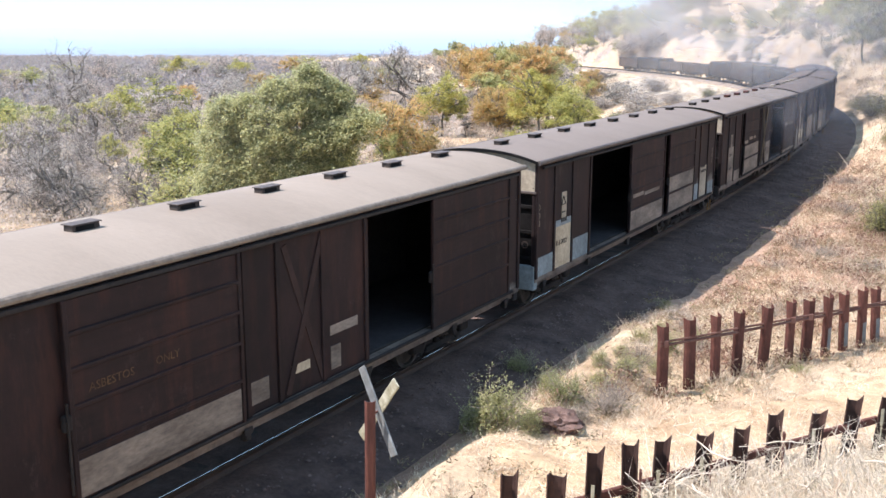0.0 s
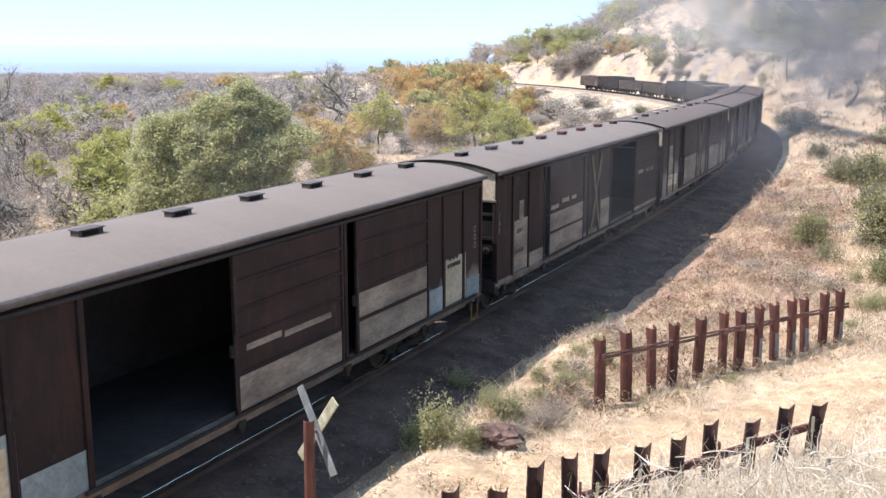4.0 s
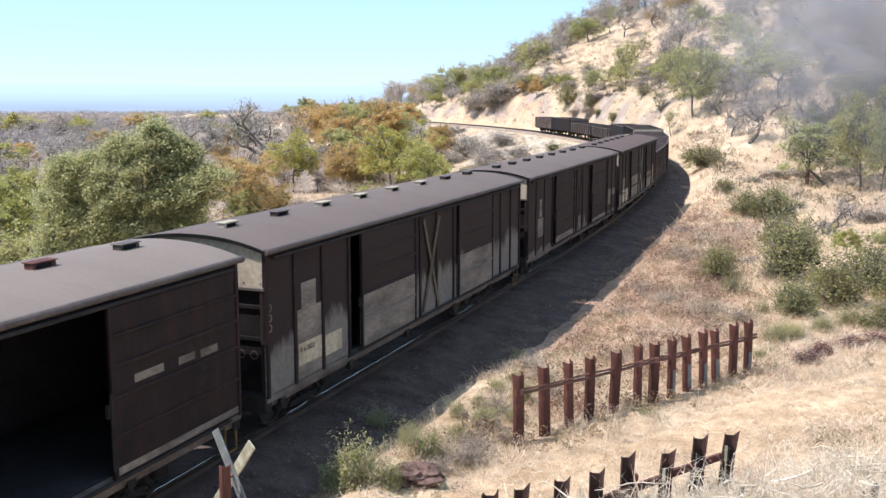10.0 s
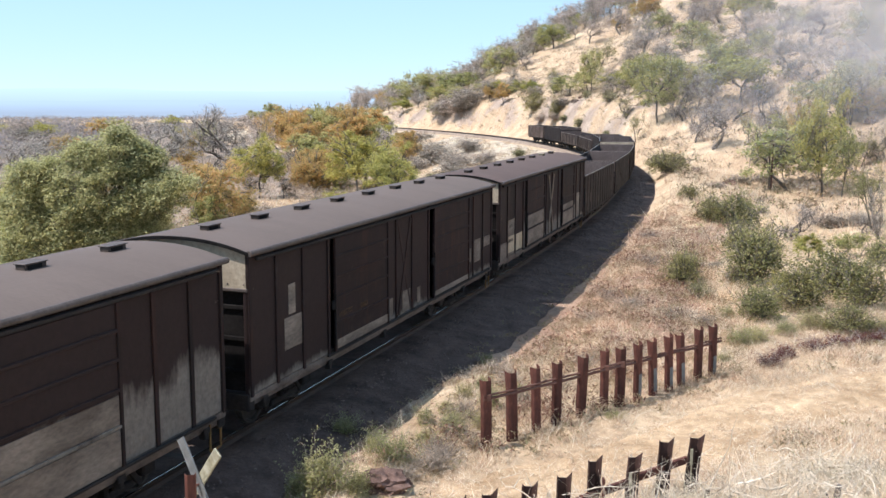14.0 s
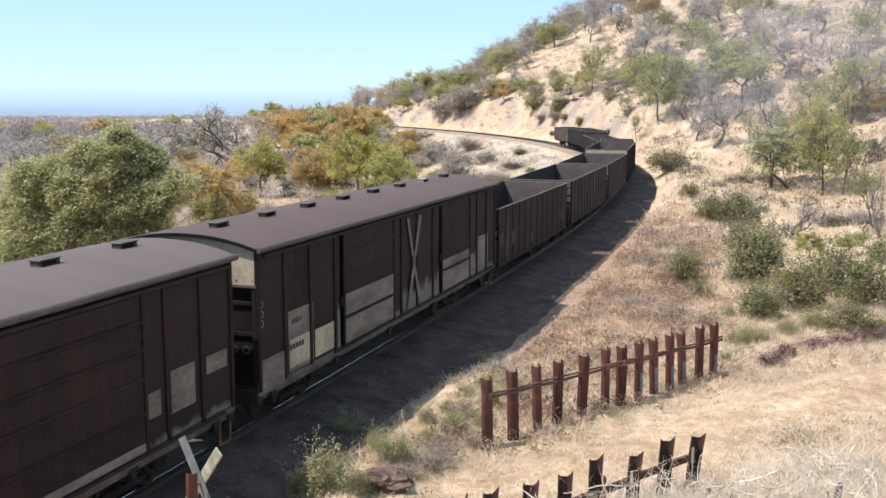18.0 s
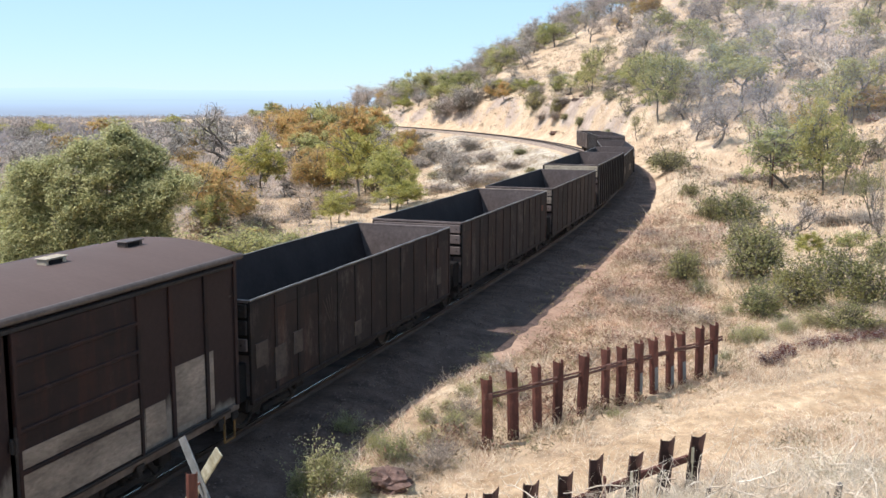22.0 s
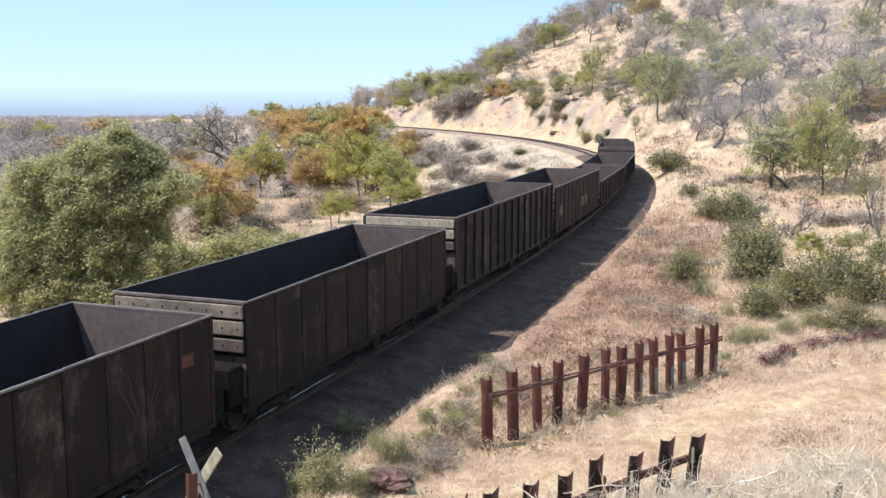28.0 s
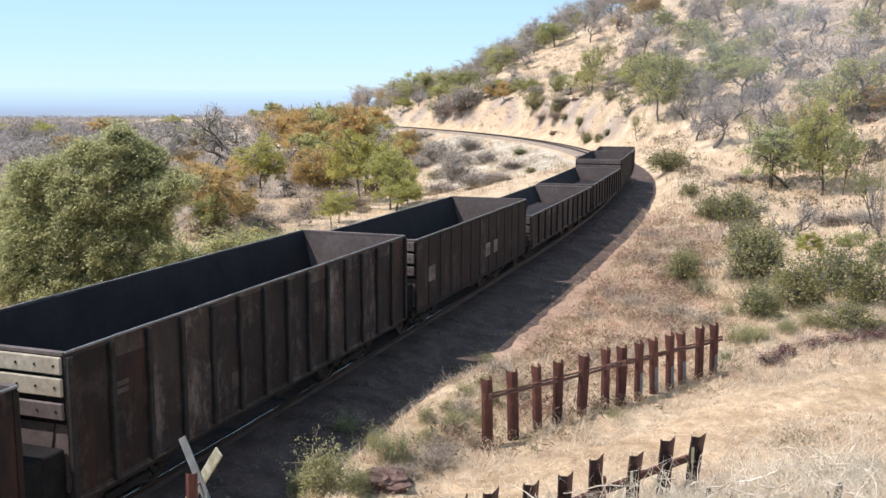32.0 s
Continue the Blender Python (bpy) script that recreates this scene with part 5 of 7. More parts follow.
def plant_rows(rows, group, seed):
    rng = random.Random(seed)
    for kind, x, y, wide, high in rows:
        plant(rng.choice(MODELS[kind]), x, y, wide, high, rng.uniform(0, 6.28), group=group)


def big_tree():
    """The broad evergreen beside the line: a mass of leafy clumps on forked limbs."""
    rng = np.random.default_rng(7)
    x, y = -17.6, 50.5
    z = ground_z(x, y)
    root = thing("tree", pose(x, y, z - 0.1), "broad olive green evergreen tree beside the track", "tree")
    # masses of the crown: place from the foot of the trunk, and half-width
    lobes = [(1.5, 0.6, 8.3, 1.1), (2.4, 0.5, 8.0, 0.75), (1.0, 0.0, 9.0, 0.55), (-0.4, -0.5, 8.0, 0.85), (0.6, -0.8, 7.6, 1.1), (-2.7, -0.3, 7.1, 1.0), (-3.5, -0.6, 6.7, 1.0),
             (-0.7, -0.9, 6.5, 1.35), (1.9, 0.4, 6.7, 1.4), (3.9, -0.3, 6.5, 0.9), (2.9, -0.6, 5.6, 1.0), (1.0, -0.9, 5.3, 1.2), (-1.5, -1.0, 5.2, 1.3), (-3.6, -0.6, 5.0, 1.4),
             (-4.2, 0.2, 5.3, 1.15), (-3.9, -0.8, 3.6, 1.25), (-2.2, -1.1, 3.4, 1.2), (0.4, -1.0, 2.9, 1.2), (2.6, -0.7, 3.6, 1.0), (3.2, -0.9, 2.6, 0.9), (-1.4, -1.2, 1.6, 1.3), (-4.0, -1.2, 1.7, 1.4), (1.6, -1.2, 1.4, 1.2), (-4.5, -0.3, 2.4, 1.1), (3.4, -1.0, 1.0, 1.1), (0.2, -1.4, 0.9, 1.1), (-2.6, -1.4, 0.6, 1.2), (2.2, -0.2, 4.6, 1.2), (-0.2, -0.9, 4.2, 1.2)]
    segs, c = [], []
    for k, (lx, ly, lz, r) in enumerate(lobes):
        hub = np.array([lx, ly, lz])
        foot = np.array([rng.normal(0.4, 0.25), rng.normal(0, 0.2), 0.0]) if k % 3 else np.array([-3.2, 0.2, 0.0])
        mid = foot * 0.5 + hub * 0.5 + rng.normal(0, 0.35, 3)
        segs += [(*foot, *mid, 0.10, 0.07), (*mid, *hub, 0.07, 0.035)]
        n = int(18 + 24 * r * r)
        d = rng.normal(0, 1, (n, 3))
        d[:, 2] += 0.25
        d /= np.linalg.norm(d, axis=1, keepdims=True)
        ends = hub + d * r * rng.uniform(0.35, 1.18, (n, 1)) * (1.06, 0.9, 0.95)
        for e in ends:
            bow = (hub + e) / 2 + rng.normal(0, 0.12, 3)
            segs += [(*hub, *bow, 0.035, 0.02), (*bow, *e, 0.02, 0.008)]
            w = rng.uniform(0.22, 0.46)
            m = int(190 * (w / 0.35) ** 2)
            c.append(e + rng.normal(0, 1, (m, 3)) * w * (0.66, 0.66, 0.5))
    v, f = sticks(segs, 6)
    part("trunk", np_mesh("trunk", v, f, BARK, True), None, root, "dark forked trunk and limbs")
    v, f = flakes(np.concatenate(c), 0.082, rng, 0.75, 0.7)
    part("crown", np_mesh("crown", v, f, GREEN), None, root)


big_tree()
# inside the bend: kind, x, y, width, height
plant_rows([("L", -20.7, 110.5, 6.4, 7.5), ("R", -17.8, 78, 6.3, 6.8), ("O", -18.1, 75.6, 3, 4.1), ("L", -9, 104, 7.4, 8.1), ("L", -5.6, 112.1, 5, 5.2), ("O", -12.5, 112.8, 4.6, 3.2), ("L", -9.4, 81.5, 3.1, 3.4), ("L", -4.3, 89, 4.8, 3.4), ("R", -14.9, 126.6, 6.3, 5.6), ("R", -15.2, 109.9, 4, 4.4), ("G", -12.5, 84.1, 3.2, 2.8), ("p", -13.2, 72, 1.7, 0.9), ("R", -14.5, 74.3, 1.8, 1.4), ("G", -38.6, 174.4, 12, 8), ("G", -47.9, 189.7, 6.8, 5.6), ("R", -41.9, 156.1, 6.4, 4.3)], "trees beside the track", 1)
plant_rows([("t", -21.8, 132.8, 3.1, 1.2), ("t", -17.4, 95.5, 2.8, 1.1), ("t", -14.3, 86.9, 2.2, 0.9), ("t", -17.2, 112.9, 2.6, 0.9), ("p", -19.8, 153.3, 3.6, 1.8), ("t", -7.9, 94.5, 2.2, 0.9), ("G", -21.9, 110, 2.6, 3.2), ("G", -17.8, 110, 2.6, 2.6)], "trees beside the track", 19)
plant_rows([("R", -36.2, 215.7, 9, 8.3), ("R", -27.6, 188.7, 9.7, 10), ("O", -23.4, 186.2, 7.8, 10), ("R", -20.7, 191.6, 9, 10), ("R", -30.7, 196.3, 6.6, 8.5), ("R", -17.5, 194, 8.5, 9.2), ("r", -14.4, 194.2, 7.9, 7.6), ("o", -12.4, 198.4, 6.4, 6.4), ("r", -27, 198.9, 7.6, 9.3), ("o", -23.2, 202.4, 8.2, 9.9), ("O", -44.8, 262.1, 6.7, 6.7), ("g", -47.1, 261.7, 6.7, 5.2), ("o", -52.6, 279, 5.6, 5.2), ("r", -20.3, 202.8, 7.7, 8.9), ("o", -17, 205.1, 6.4, 7.6), ("g", -10.9, 201.5, 4, 4.2), ("g", -34.7, 198.7, 5.1, 4.7)], "autumn trees in the bend", 2)
plant_rows([("q", -7.4, 185.6, 6.96, 2.62), ("q", -1.1, 147.7, 6.6, 3.88), ("q", 1.2, 114.3, 4.92, 3.25), ("q", 3.4, 101, 3.84, 1.75), ("q", 4, 153.7, 4.68, 2.25), ("q", 8, 115.2, 3.48, 1.12), ("q", -4.9, 190.8, 7.08, 1.62), ("p", -1, 123.6, 2.52, 1.38), ("q", -3.7, 142.6, 3.96, 2), ("q", 5.7, 130.6, 3.6, 1.75), ("s", 10.3, 132.4, 2.04, 1.12), ("q", 2.3, 133.7, 4.68, 2.12), ("q", 5.7, 102.7, 3.12, 1.25), ("q", -5.9, 158.6, 3.72, 2.25), ("s", 9.4, 105.3, 1.44, 0.75), ("q", -0.3, 103.3, 3.6, 1.25)], "scrub on the sandy bank", 9)
plant_rows([("G", -30.2, 136, 13, 10.5), ("g", -36, 128, 10, 9), ("g", -26, 146, 9, 9), ("g", -45, 140, 10, 8), ("S", -42, 56, 7, 6), ("S", -46, 58, 7, 6.2), ("S", -30.5, 72, 4.5, 4.4), ("G", -31.5, 63, 5.5, 5), ("L", -28.6, 60.5, 5.6, 6.6), ("L", -27, 59, 3.6, 4.6), ("G", -34.4, 54, 7.2, 6.4), ("G", -30.2, 57, 4.3, 3.8), ("G", -58.6, 107, 6.5, 5), ("G", -45.8, 204.9, 10.9, 8.5), ("G", -36.5, 76, 6.5, 6), ("G", -29.5, 82, 6, 5.6), ("G", -75, 125, 12, 12.5), ("r", -58, 150, 6, 6)], "trees on the plain", 3)
plant_rows([("G", -35.7, 56, 7.6, 6.6), ("G", -84.2, 144.2, 8.4, 7.4), ("S", -52.2, 96.8, 6, 4.1), ("L", -35.1, 75.4, 5.3, 5.4), ("G", -31.3, 59.9, 4.2, 3.4), ("G", -71.9, 146.3, 7, 5.8), ("G", -46.3, 68.2, 7, 5.6), ("G", -38.8, 68.3, 5.8, 4), ("G", -75.5, 141.1, 5.5, 4.6), ("L", -44, 78.7, 3.1, 2.6), ("G", -58.1, 127.4, 4.8, 3.9), ("R", -77.5, 165.8, 5.3, 3.2), ("G", -83.2, 197.2, 6.2, 4.4), ("L", -120.7, 228, 7.4, 3.7), ("L", -129.9, 200.6, 8.3, 4.1), ("G", -84.1, 143.7, 8.5, 7.1), ("G", -34.4, 54, 5.6, 5.3), ("G", -51.7, 95.5, 5.3, 5.8)], "trees on the plain", 21)
plant_rows([("G", -31.3, 59.9, 3.3, 3.6), ("L", -44.2, 79, 2.3, 3.3), ("G", -58.9, 120.9, 5, 5.6), ("r", -48, 93.5, 2.4, 2.4), ("L", -31.3, 66.4, 4.1, 6.4), ("L", -34.9, 70.6, 2.7, 4.1), ("G", -46.7, 70.7, 4.4, 4.4), ("G", -41.1, 70.3, 3.8, 4.3), ("r", -70, 150.1, 4.8, 4.2), ("G", -90.9, 213.1, 8, 6.7), ("G", -48.4, 80.1, 3.8, 3.8), ("G", -36.1, 53.8, 3, 3.8)], "trees on the plain", 39)
plant_rows([("t", -35, 59, 4.5, 2.4), ("t", -29, 58, 4, 2), ("t", -26, 56, 3.5, 2.2), ("t", -40, 66, 5, 2.5), ("t", -22, 72, 4, 1.8), ("p", -31, 60, 3, 2), ("t", -27, 74, 4, 2), ("G", -45, 70, 7, 6.4), ("L", -38, 82, 4, 3.6), ("G", -50, 84, 8, 6.5), ("o", -62, 96, 7, 5), ("g", -47, 95, 8, 6.5), ("g", -38, 100, 8, 6.8), ("t", -33, 92, 5, 2.2)], "scrub on the plain", 4)
plant_rows([("u", -18.2, 77, 4.4, 2.0), ("u", -15.6, 82, 3.6, 1.8), ("u", -13, 90, 3.4, 1.6), ("u", -20, 92, 4.0, 2.0), ("u", -12, 98, 3.4, 1.6), ("u", -9.2, 97, 3.0, 1.5), ("u", -12.6, 112, 4.4, 2.4), ("u", -8, 114, 3.6, 2.0), ("u", -17, 120, 4.6, 2.2), ("u", -22, 150, 5.6, 2.6), ("u", -26, 165, 6.0, 3.0), ("u", -16, 160, 5.6, 2.8), ("u", -12, 150, 4.6, 2.4), ("u", -19, 175, 6.0, 3.0)], "shrubs under the autumn trees", 12)
plant_rows([("R", -12, 128, 5.8, 4.6), ("R", -22, 160, 9.2, 8), ("R", -27, 172, 10, 9.4), ("r", -17, 170, 8.8, 9), ("O", -12.6, 172, 7, 8), ("R", -30, 196, 12, 10), ("L", -5.1, 94.3, 5.5, 6.8), ("L", -8.9, 112.4, 5.5, 7.2), ("l", -9.2, 86.1, 3.0, 3.2), ("R", -14.2, 109.5, 5.8, 6.4), ("R", -5.4, 146.5, 5.1, 6.6)], "autumn trees in the bend", 21)
plant_rows([("L", -7.6, 112.5, 5.5, 6), ("R", -12.9, 120.8, 5.2, 5.6), ("R", -15.6, 118.2, 4.3, 4.8), ("L", -3.5, 96.9, 3, 3.1), ("R", -29.8, 118.8, 5.4, 4.3), ("R", -17.5, 83.5, 3.5, 3.7), ("R", -14.6, 153.9, 6.2, 5.4), ("O", -18.5, 153.5, 5.4, 4.5), ("R", -25.7, 125.9, 4.5, 3.7), ("G", -23.3, 152.8, 4.5, 3.6), ("G", -14.8, 77.3, 2.7, 1.8), ("u", -13.3, 93.7, 3.3, 1.6), ("u", -8.9, 96.5, 3.4, 1.7), ("u", -14.5, 79.2, 2.8, 1.6), ("u", -15.6, 71.5, 3, 1.4)], "trees beside the track", 77)
plant_rows([("b", -14.2, 62, 4.0, 2.4), ("b", -12.2, 64.5, 3.6, 2.0), ("b", -16.4, 59, 3.6, 2.6), ("b", -10.4, 66, 3.0, 1.6), ("b", -18.6, 55, 4.0, 2.6), ("b", -14.0, 70, 3.0, 1.6), ("b", -22.5, 53, 4.0, 3.0), ("b", -26.0, 54, 4.4, 3.2)], "bushes below the bank", 31)
plant_rows([("g", -60, 287, 9, 5.5), ("g", -54, 280, 9, 5.5), ("q", -50, 268, 7, 2.6), ("g", -48, 262, 8, 5), ("g", -66, 296, 10, 6), ("q", -57, 292, 8, 3), ("o", -52, 290, 7, 4.4), ("g", -63, 280, 8, 5), ("q", -46, 256, 7, 2.4)], "trees beside the track", 51)
# hillside
plant_rows([("H", 24, 161.2, 4.57, 8.1), ("S", 29.8, 189.6, 6.6, 6.6), ("H", 26.3, 121.1, 6.64, 9.7), ("H", 31, 126.3, 4.66, 5.4), ("S", 29.2, 153.2, 4.5, 5.4), ("H", 26.4, 130.4, 3.41, 4.3), ("G", 28.8, 118.5, 4.2, 4.6), ("G", 50.4, 198.3, 7.1, 8.5), ("G", 26.7, 97.5, 4.9, 6.5), ("G", 26.4, 102.8, 3.4, 4.3), ("G", 30.8, 94, 4.3, 6.5), ("S", 29.8, 96.1, 2.6, 3.4), ("H", 43.5, 137.2, 4.13, 5.1), ("H", 58.9, 198.9, 6.9, 5.5), ("H", 62, 194.8, 5.3, 4.7), ("H", 37.3, 100, 4.75, 3.1), ("L", 28.3, 72.9, 4.3, 8), ("R", 31.5, 85.1, 3.5, 6.5)], "trees on the hillside", 5)
plant_rows([("H", 28.7, 70.3, 2.96, 5.2), ("H", 29.2, 83.5, 2.42, 3.7), ("S", 23.5, 53.1, 2.8, 3.8), ("H", 52.5, 126.4, 5.65, 6.2), ("r", 39.2, 90.9, 4.1, 2.9), ("H", 42.4, 96.3, 3.23, 4.2), ("G", 32, 108.9, 4.6, 4.6), ("G", 39.6, 138.4, 5.8, 5.8), ("G", 36.2, 116.5, 4.9, 4.5), ("G", 41.9, 122, 5.2, 4.9), ("G", 45.3, 126, 5.4, 5.4), ("G", 56.7, 205.8, 7.4, 7.4), ("G", 32, 93.9, 3.4, 4), ("G", 38, 95.2, 4.7, 4.1), ("G", 35.3, 79.6, 3.5, 4), ("G", 48.1, 216.3, 6.4, 6.4), ("G", 42.7, 240.8, 7.1, 7.6), ("G", 33, 176.9, 4.6, 4.6)], "trees on the hillside", 23)
plant_rows([("G", 28.3, 163.5, 4.2, 3.8), ("S", 24.3, 130.7, 4.6, 3.8), ("S", 23.5, 119.6, 3.2, 3.9), ("G", 33.7, 127.6, 4.6, 4.3), ("G", 52.9, 141.2, 6.1, 5.2), ("G", 53.8, 156.7, 5.7, 5.7), ("H", 44.5, 185.5, 3.95, 2.2), ("G", 45.4, 112.1, 4.9, 4.2), ("G", 48.7, 158.5, 5.7, 5.7), ("G", 41.8, 112.5, 4.1, 3.5)], "trees on the hillside", 41)
plant_rows([("s", 19.3, 83.8, 3.56, 2.2), ("p", 20.5, 95.1, 2.09, 1.08), ("s", 15.4, 61, 1.51, 1.04), ("s", 14, 51, 1.51, 1.71), ("s", 15.1, 50.1, 2.38, 2.2), ("s", 10.4, 32.3, 1.95, 2.27), ("s", 12.2, 39.9, 1.42, 1.56), ("s", 12.3, 36.8, 1.24, 1.68), ("s", 8, 32.2, 1.15, 1.43), ("p", 8.1, 30.3, 0.825, 0.759), ("s", 8.8, 34.4, 0.87, 0.81), ("L", 15.2, 40.2, 1.4, 1.4), ("s", 10.6, 28.7, 1.59, 1.56), ("s", 12.5, 31, 1.86, 1.79), ("s", 12.7, 29, 1.68, 1.79), ("s", 17.5, 38.4, 1.51, 1.68)], "bushes in the gully", 6)
plant_rows([("s", 11.1, 26.1, 1.33, 0.93), ("s", 9.1, 27.6, 1.24, 1.13), ("W", 8.2, 25.2, 0.79, 0.46), ("L", 10.9, 31.1, 0.8, 0.8), ("O", 19.1, 45.4, 1.7, 1.3), ("W", 10.3, 26.6, 0.79, 0.53), ("W", 9.3, 25.9, 0.65, 0.46), ("W", 12, 26.2, 0.49, 0.46), ("G", 17.1, 47.5, 2.8, 2.3), ("G", 18.5, 56.4, 2.2, 1.5), ("G", 21.5, 57.2, 2.5, 1.6), ("q", 9.8, 32.3, 0.8, 0.6), ("q", 9.8, 34.6, 0.8, 0.5), ("q", 24.8, 81.8, 2.2, 0.7), ("q", 27.7, 84.8, 2.3, 0.7), ("q", 20.2, 72.2, 1.6, 0.5), ("W", 8.2, 27.6, 0.49, 0.4), ("t", 7.3, 26.6, 0.8, 0.5)], "bushes in the gully", 24)
plant_rows([("t", 7.6, 35.7, 1.1, 0.6), ("t", 5.4, 30.9, 0.9, 0.5), ("t", 5.7, 29, 1, 0.5), ("t", 4.4, 28, 0.9, 0.4), ("t", 6.7, 27.5, 1, 0.4), ("G", 22.5, 50, 2.2, 2.9), ("q", 22.9, 56.6, 2.1, 0.9), ("q", 24.2, 55.8, 1.8, 0.8), ("S", 34.2, 80.3, 2.8, 2.8), ("q", 9.2, 43.1, 1, 0.4)], "bushes in the gully", 42)
plant_rows([("s", 16.1, 174.2, 3.6, 4), ("s", 18.5, 162.9, 2.1, 3.6), ("s", 20.6, 149.5, 1.6, 1.6), ("s", 20.2, 139.4, 1.8, 1.9), ("s", 21.3, 135.2, 1.4, 1.4), ("r", 11.7, 190.6, 3.1, 4.2), ("r", 9.4, 198.8, 3, 3.2), ("p", 16.3, 198.3, 2.3, 1.1), ("q", 18.5, 161.9, 3.36, 1.3), ("q", 16.8, 168.1, 2.76, 1.2), ("s", 19.4, 157.8, 1.8, 1.1), ("q", 0.6, 213, 6.48, 3.9), ("q", 5.5, 204.9, 7.68, 4.3), ("q", 10.1, 203.7, 6.24, 3.8), ("q", 3.6, 207, 5.76, 2.9), ("l", -9.2, 233.8, 4.9, 3.7), ("g", -13.2, 244.6, 4.8, 3.7), ("g", -5.7, 233.9, 5.9, 3.5)], "low bushes", 7)
plant_rows([("H", -1.6, 217, 4, 3.38), ("H", 2.1, 222, 3.44, 2.25), ("g", -1.3, 246, 5.7, 3.3), ("H", 5.6, 267.8, 4.96, 2.85), ("H", 12.2, 236.6, 4.4, 2.4), ("g", 14.4, 215.5, 6.7, 4), ("g", 19.4, 228.1, 6.6, 3.6), ("s", 22.3, 134.1, 1.3, 1.1), ("p", 24.2, 144, 2.5, 2), ("q", 19.9, 162.8, 3.36, 1.3), ("p", 21.8, 196.8, 2.7, 2.7), ("d", 7.8, 22.6, 0.654, 0.425), ("d", 8.4, 23.2, 0.561, 0.425), ("d", 9.3, 23.8, 0.748, 0.425), ("d", 10.2, 24.5, 0.748, 0.425), ("d", 11.2, 25.1, 0.842, 0.425), ("d", 11.7, 25.2, 0.654, 0.425), ("d", 8.2, 23.1, 0.468, 0.34)], "low bushes", 25)
# beside the shadow of the train
plant_rows([("W", -1.95, 15.3, 0.80, 0.82), ("W", -2.4, 15.7, 0.44, 0.57), ("W", -1.35, 15.2, 0.40, 0.53), ("W", -0.85, 16.5, 0.64, 0.61), ("W", -1.2, 17, 0.40, 0.49), ("W", -2.0, 19.2, 0.56, 0.49), ("W", -1.4, 18.5, 0.23, 0.22), ("W", -0.3, 18.6, 0.36, 0.41), ("W", -3.2, 17.2, 0.23, 0.22), ("W", 0.5, 20.3, 0.40, 0.41), ("W", 0.9, 20.9, 0.36, 0.33), ("W", 0.1, 19.3, 0.34, 0.33), ("W", 1.2, 24.6, 0.40, 0.33), ("W", 3.5, 19.2, 0.4, 0.16), ("W", -0.3, 17.5, 0.5, 0.45), ("W", 0.2, 18.2, 0.55, 0.5), ("t", 0.5, 19.1, 0.7, 0.5), ("W", 1.0, 19.8, 0.5, 0.45), ("t", 0.0, 17.0, 0.8, 0.5), ("W", 0.8, 18.7, 0.4, 0.35), ("t", 1.5, 21.2, 0.8, 0.5), ("W", 1.6, 20.4, 0.4, 0.35)], "leafy weeds beside the track", 8)
plant_rows([("t", -0.1, 16.5, 0.9, 0.54), ("t", -0.6, 16, 0.63, 0.36), ("t", 0.2, 18.1, 0.81, 0.45), ("t", 0.6, 17.6, 0.54, 0.36), ("t", 1.7, 19.9, 0.63, 0.45), ("t", 2.5, 20.9, 0.72, 0.45), ("t", 1.3, 22.1, 0.81, 0.45), ("t", 3.4, 22.6, 0.72, 0.45), ("t", 4.7, 22.9, 0.72, 0.45), ("W", 7.8, 25.1, 0.65, 0.41), ("W", 6.9, 23.2, 0.43, 0.27)], "leafy weeds beside the track", 26)


def scatter():
    """The open thicket of the plain and of the hill, tree by tree."""
    rng = random.Random(11)
    made, tries = 0, 0
    while made < 95 and tries < 9000:
        tries += 1
        d, r = rng.uniform(-37, -3), 70 + 260 * rng.random() ** 0.75
        x, y = r * math.sin(radians(d)), r * math.cos(radians(d))
        s, off = track_coords(x, y)
        if off[0] > -16 or (d > -17 and r < 150) or (d > -10.5 and d < -8 and r < 240):
            continue
        k = rng.choices("gggggggrolp", k=1)[0]
        h = rng.uniform(4.0, 7.0) * (0.5 if k == "p" else 1)
        plant(rng.choice(MODELS[k]), x, y, h * rng.uniform(1.0, 1.6), h, rng.uniform(0, 6.28), group="thicket on the plain")
        made += 1
    made, tries = 0, 0
    while made < 150 and tries < 15000:
        tries += 1
        d, r = rng.uniform(-5.5, 26), rng.uniform(80, 330)
        x, y = r * math.sin(radians(d)), r * math.cos(radians(d))
        s, off = track_coords(x, y)
        edge = 12 if d > 11 else 16 if d > 3 else 22
        thin = 0.04 if d < 10 else 0.7
        if off[0] < edge or rng.random() > thin + (0.7 if off[0] > 62 or d < 3.5 else 0):
            continue
        k = rng.choices("ggggHHHHHlrSpq", k=1)[0]
        h = rng.uniform(3.8, 7.0) * (0.45 if k in "pq" else 1)
        plant(rng.choice(MODELS[k]), x, y, h * rng.uniform(0.9, 1.4), h, rng.uniform(0, 6.28), group="thicket on the hill")
        made += 1


scatter()


def crest_trees():
    """Trees along the crest of the hill, against the sky."""
    rng = random.Random(17)
    r = np.arange(120.0, 420.0, 4.0)
    d = -5.0
    while d < 15:
        a = radians(d)
        rise = (height(r * math.sin(a), r * math.cos(a)) - EYE_Z) / r
        q = float(r[rise.argmax()]) + rng.uniform(-14, 10)
        k = rng.choices("ggggggHgg", k=1)[0]
        h = rng.uniform(4.5, 8.0) * (q / 250)
        plant(rng.choice(MODELS[k]), q * math.sin(a), q * math.cos(a), h * rng.uniform(1.0, 1.5), h, rng.uniform(0, 6.28), group="trees on the crest")
        d += rng.uniform(0.12, 0.34)


crest_trees()


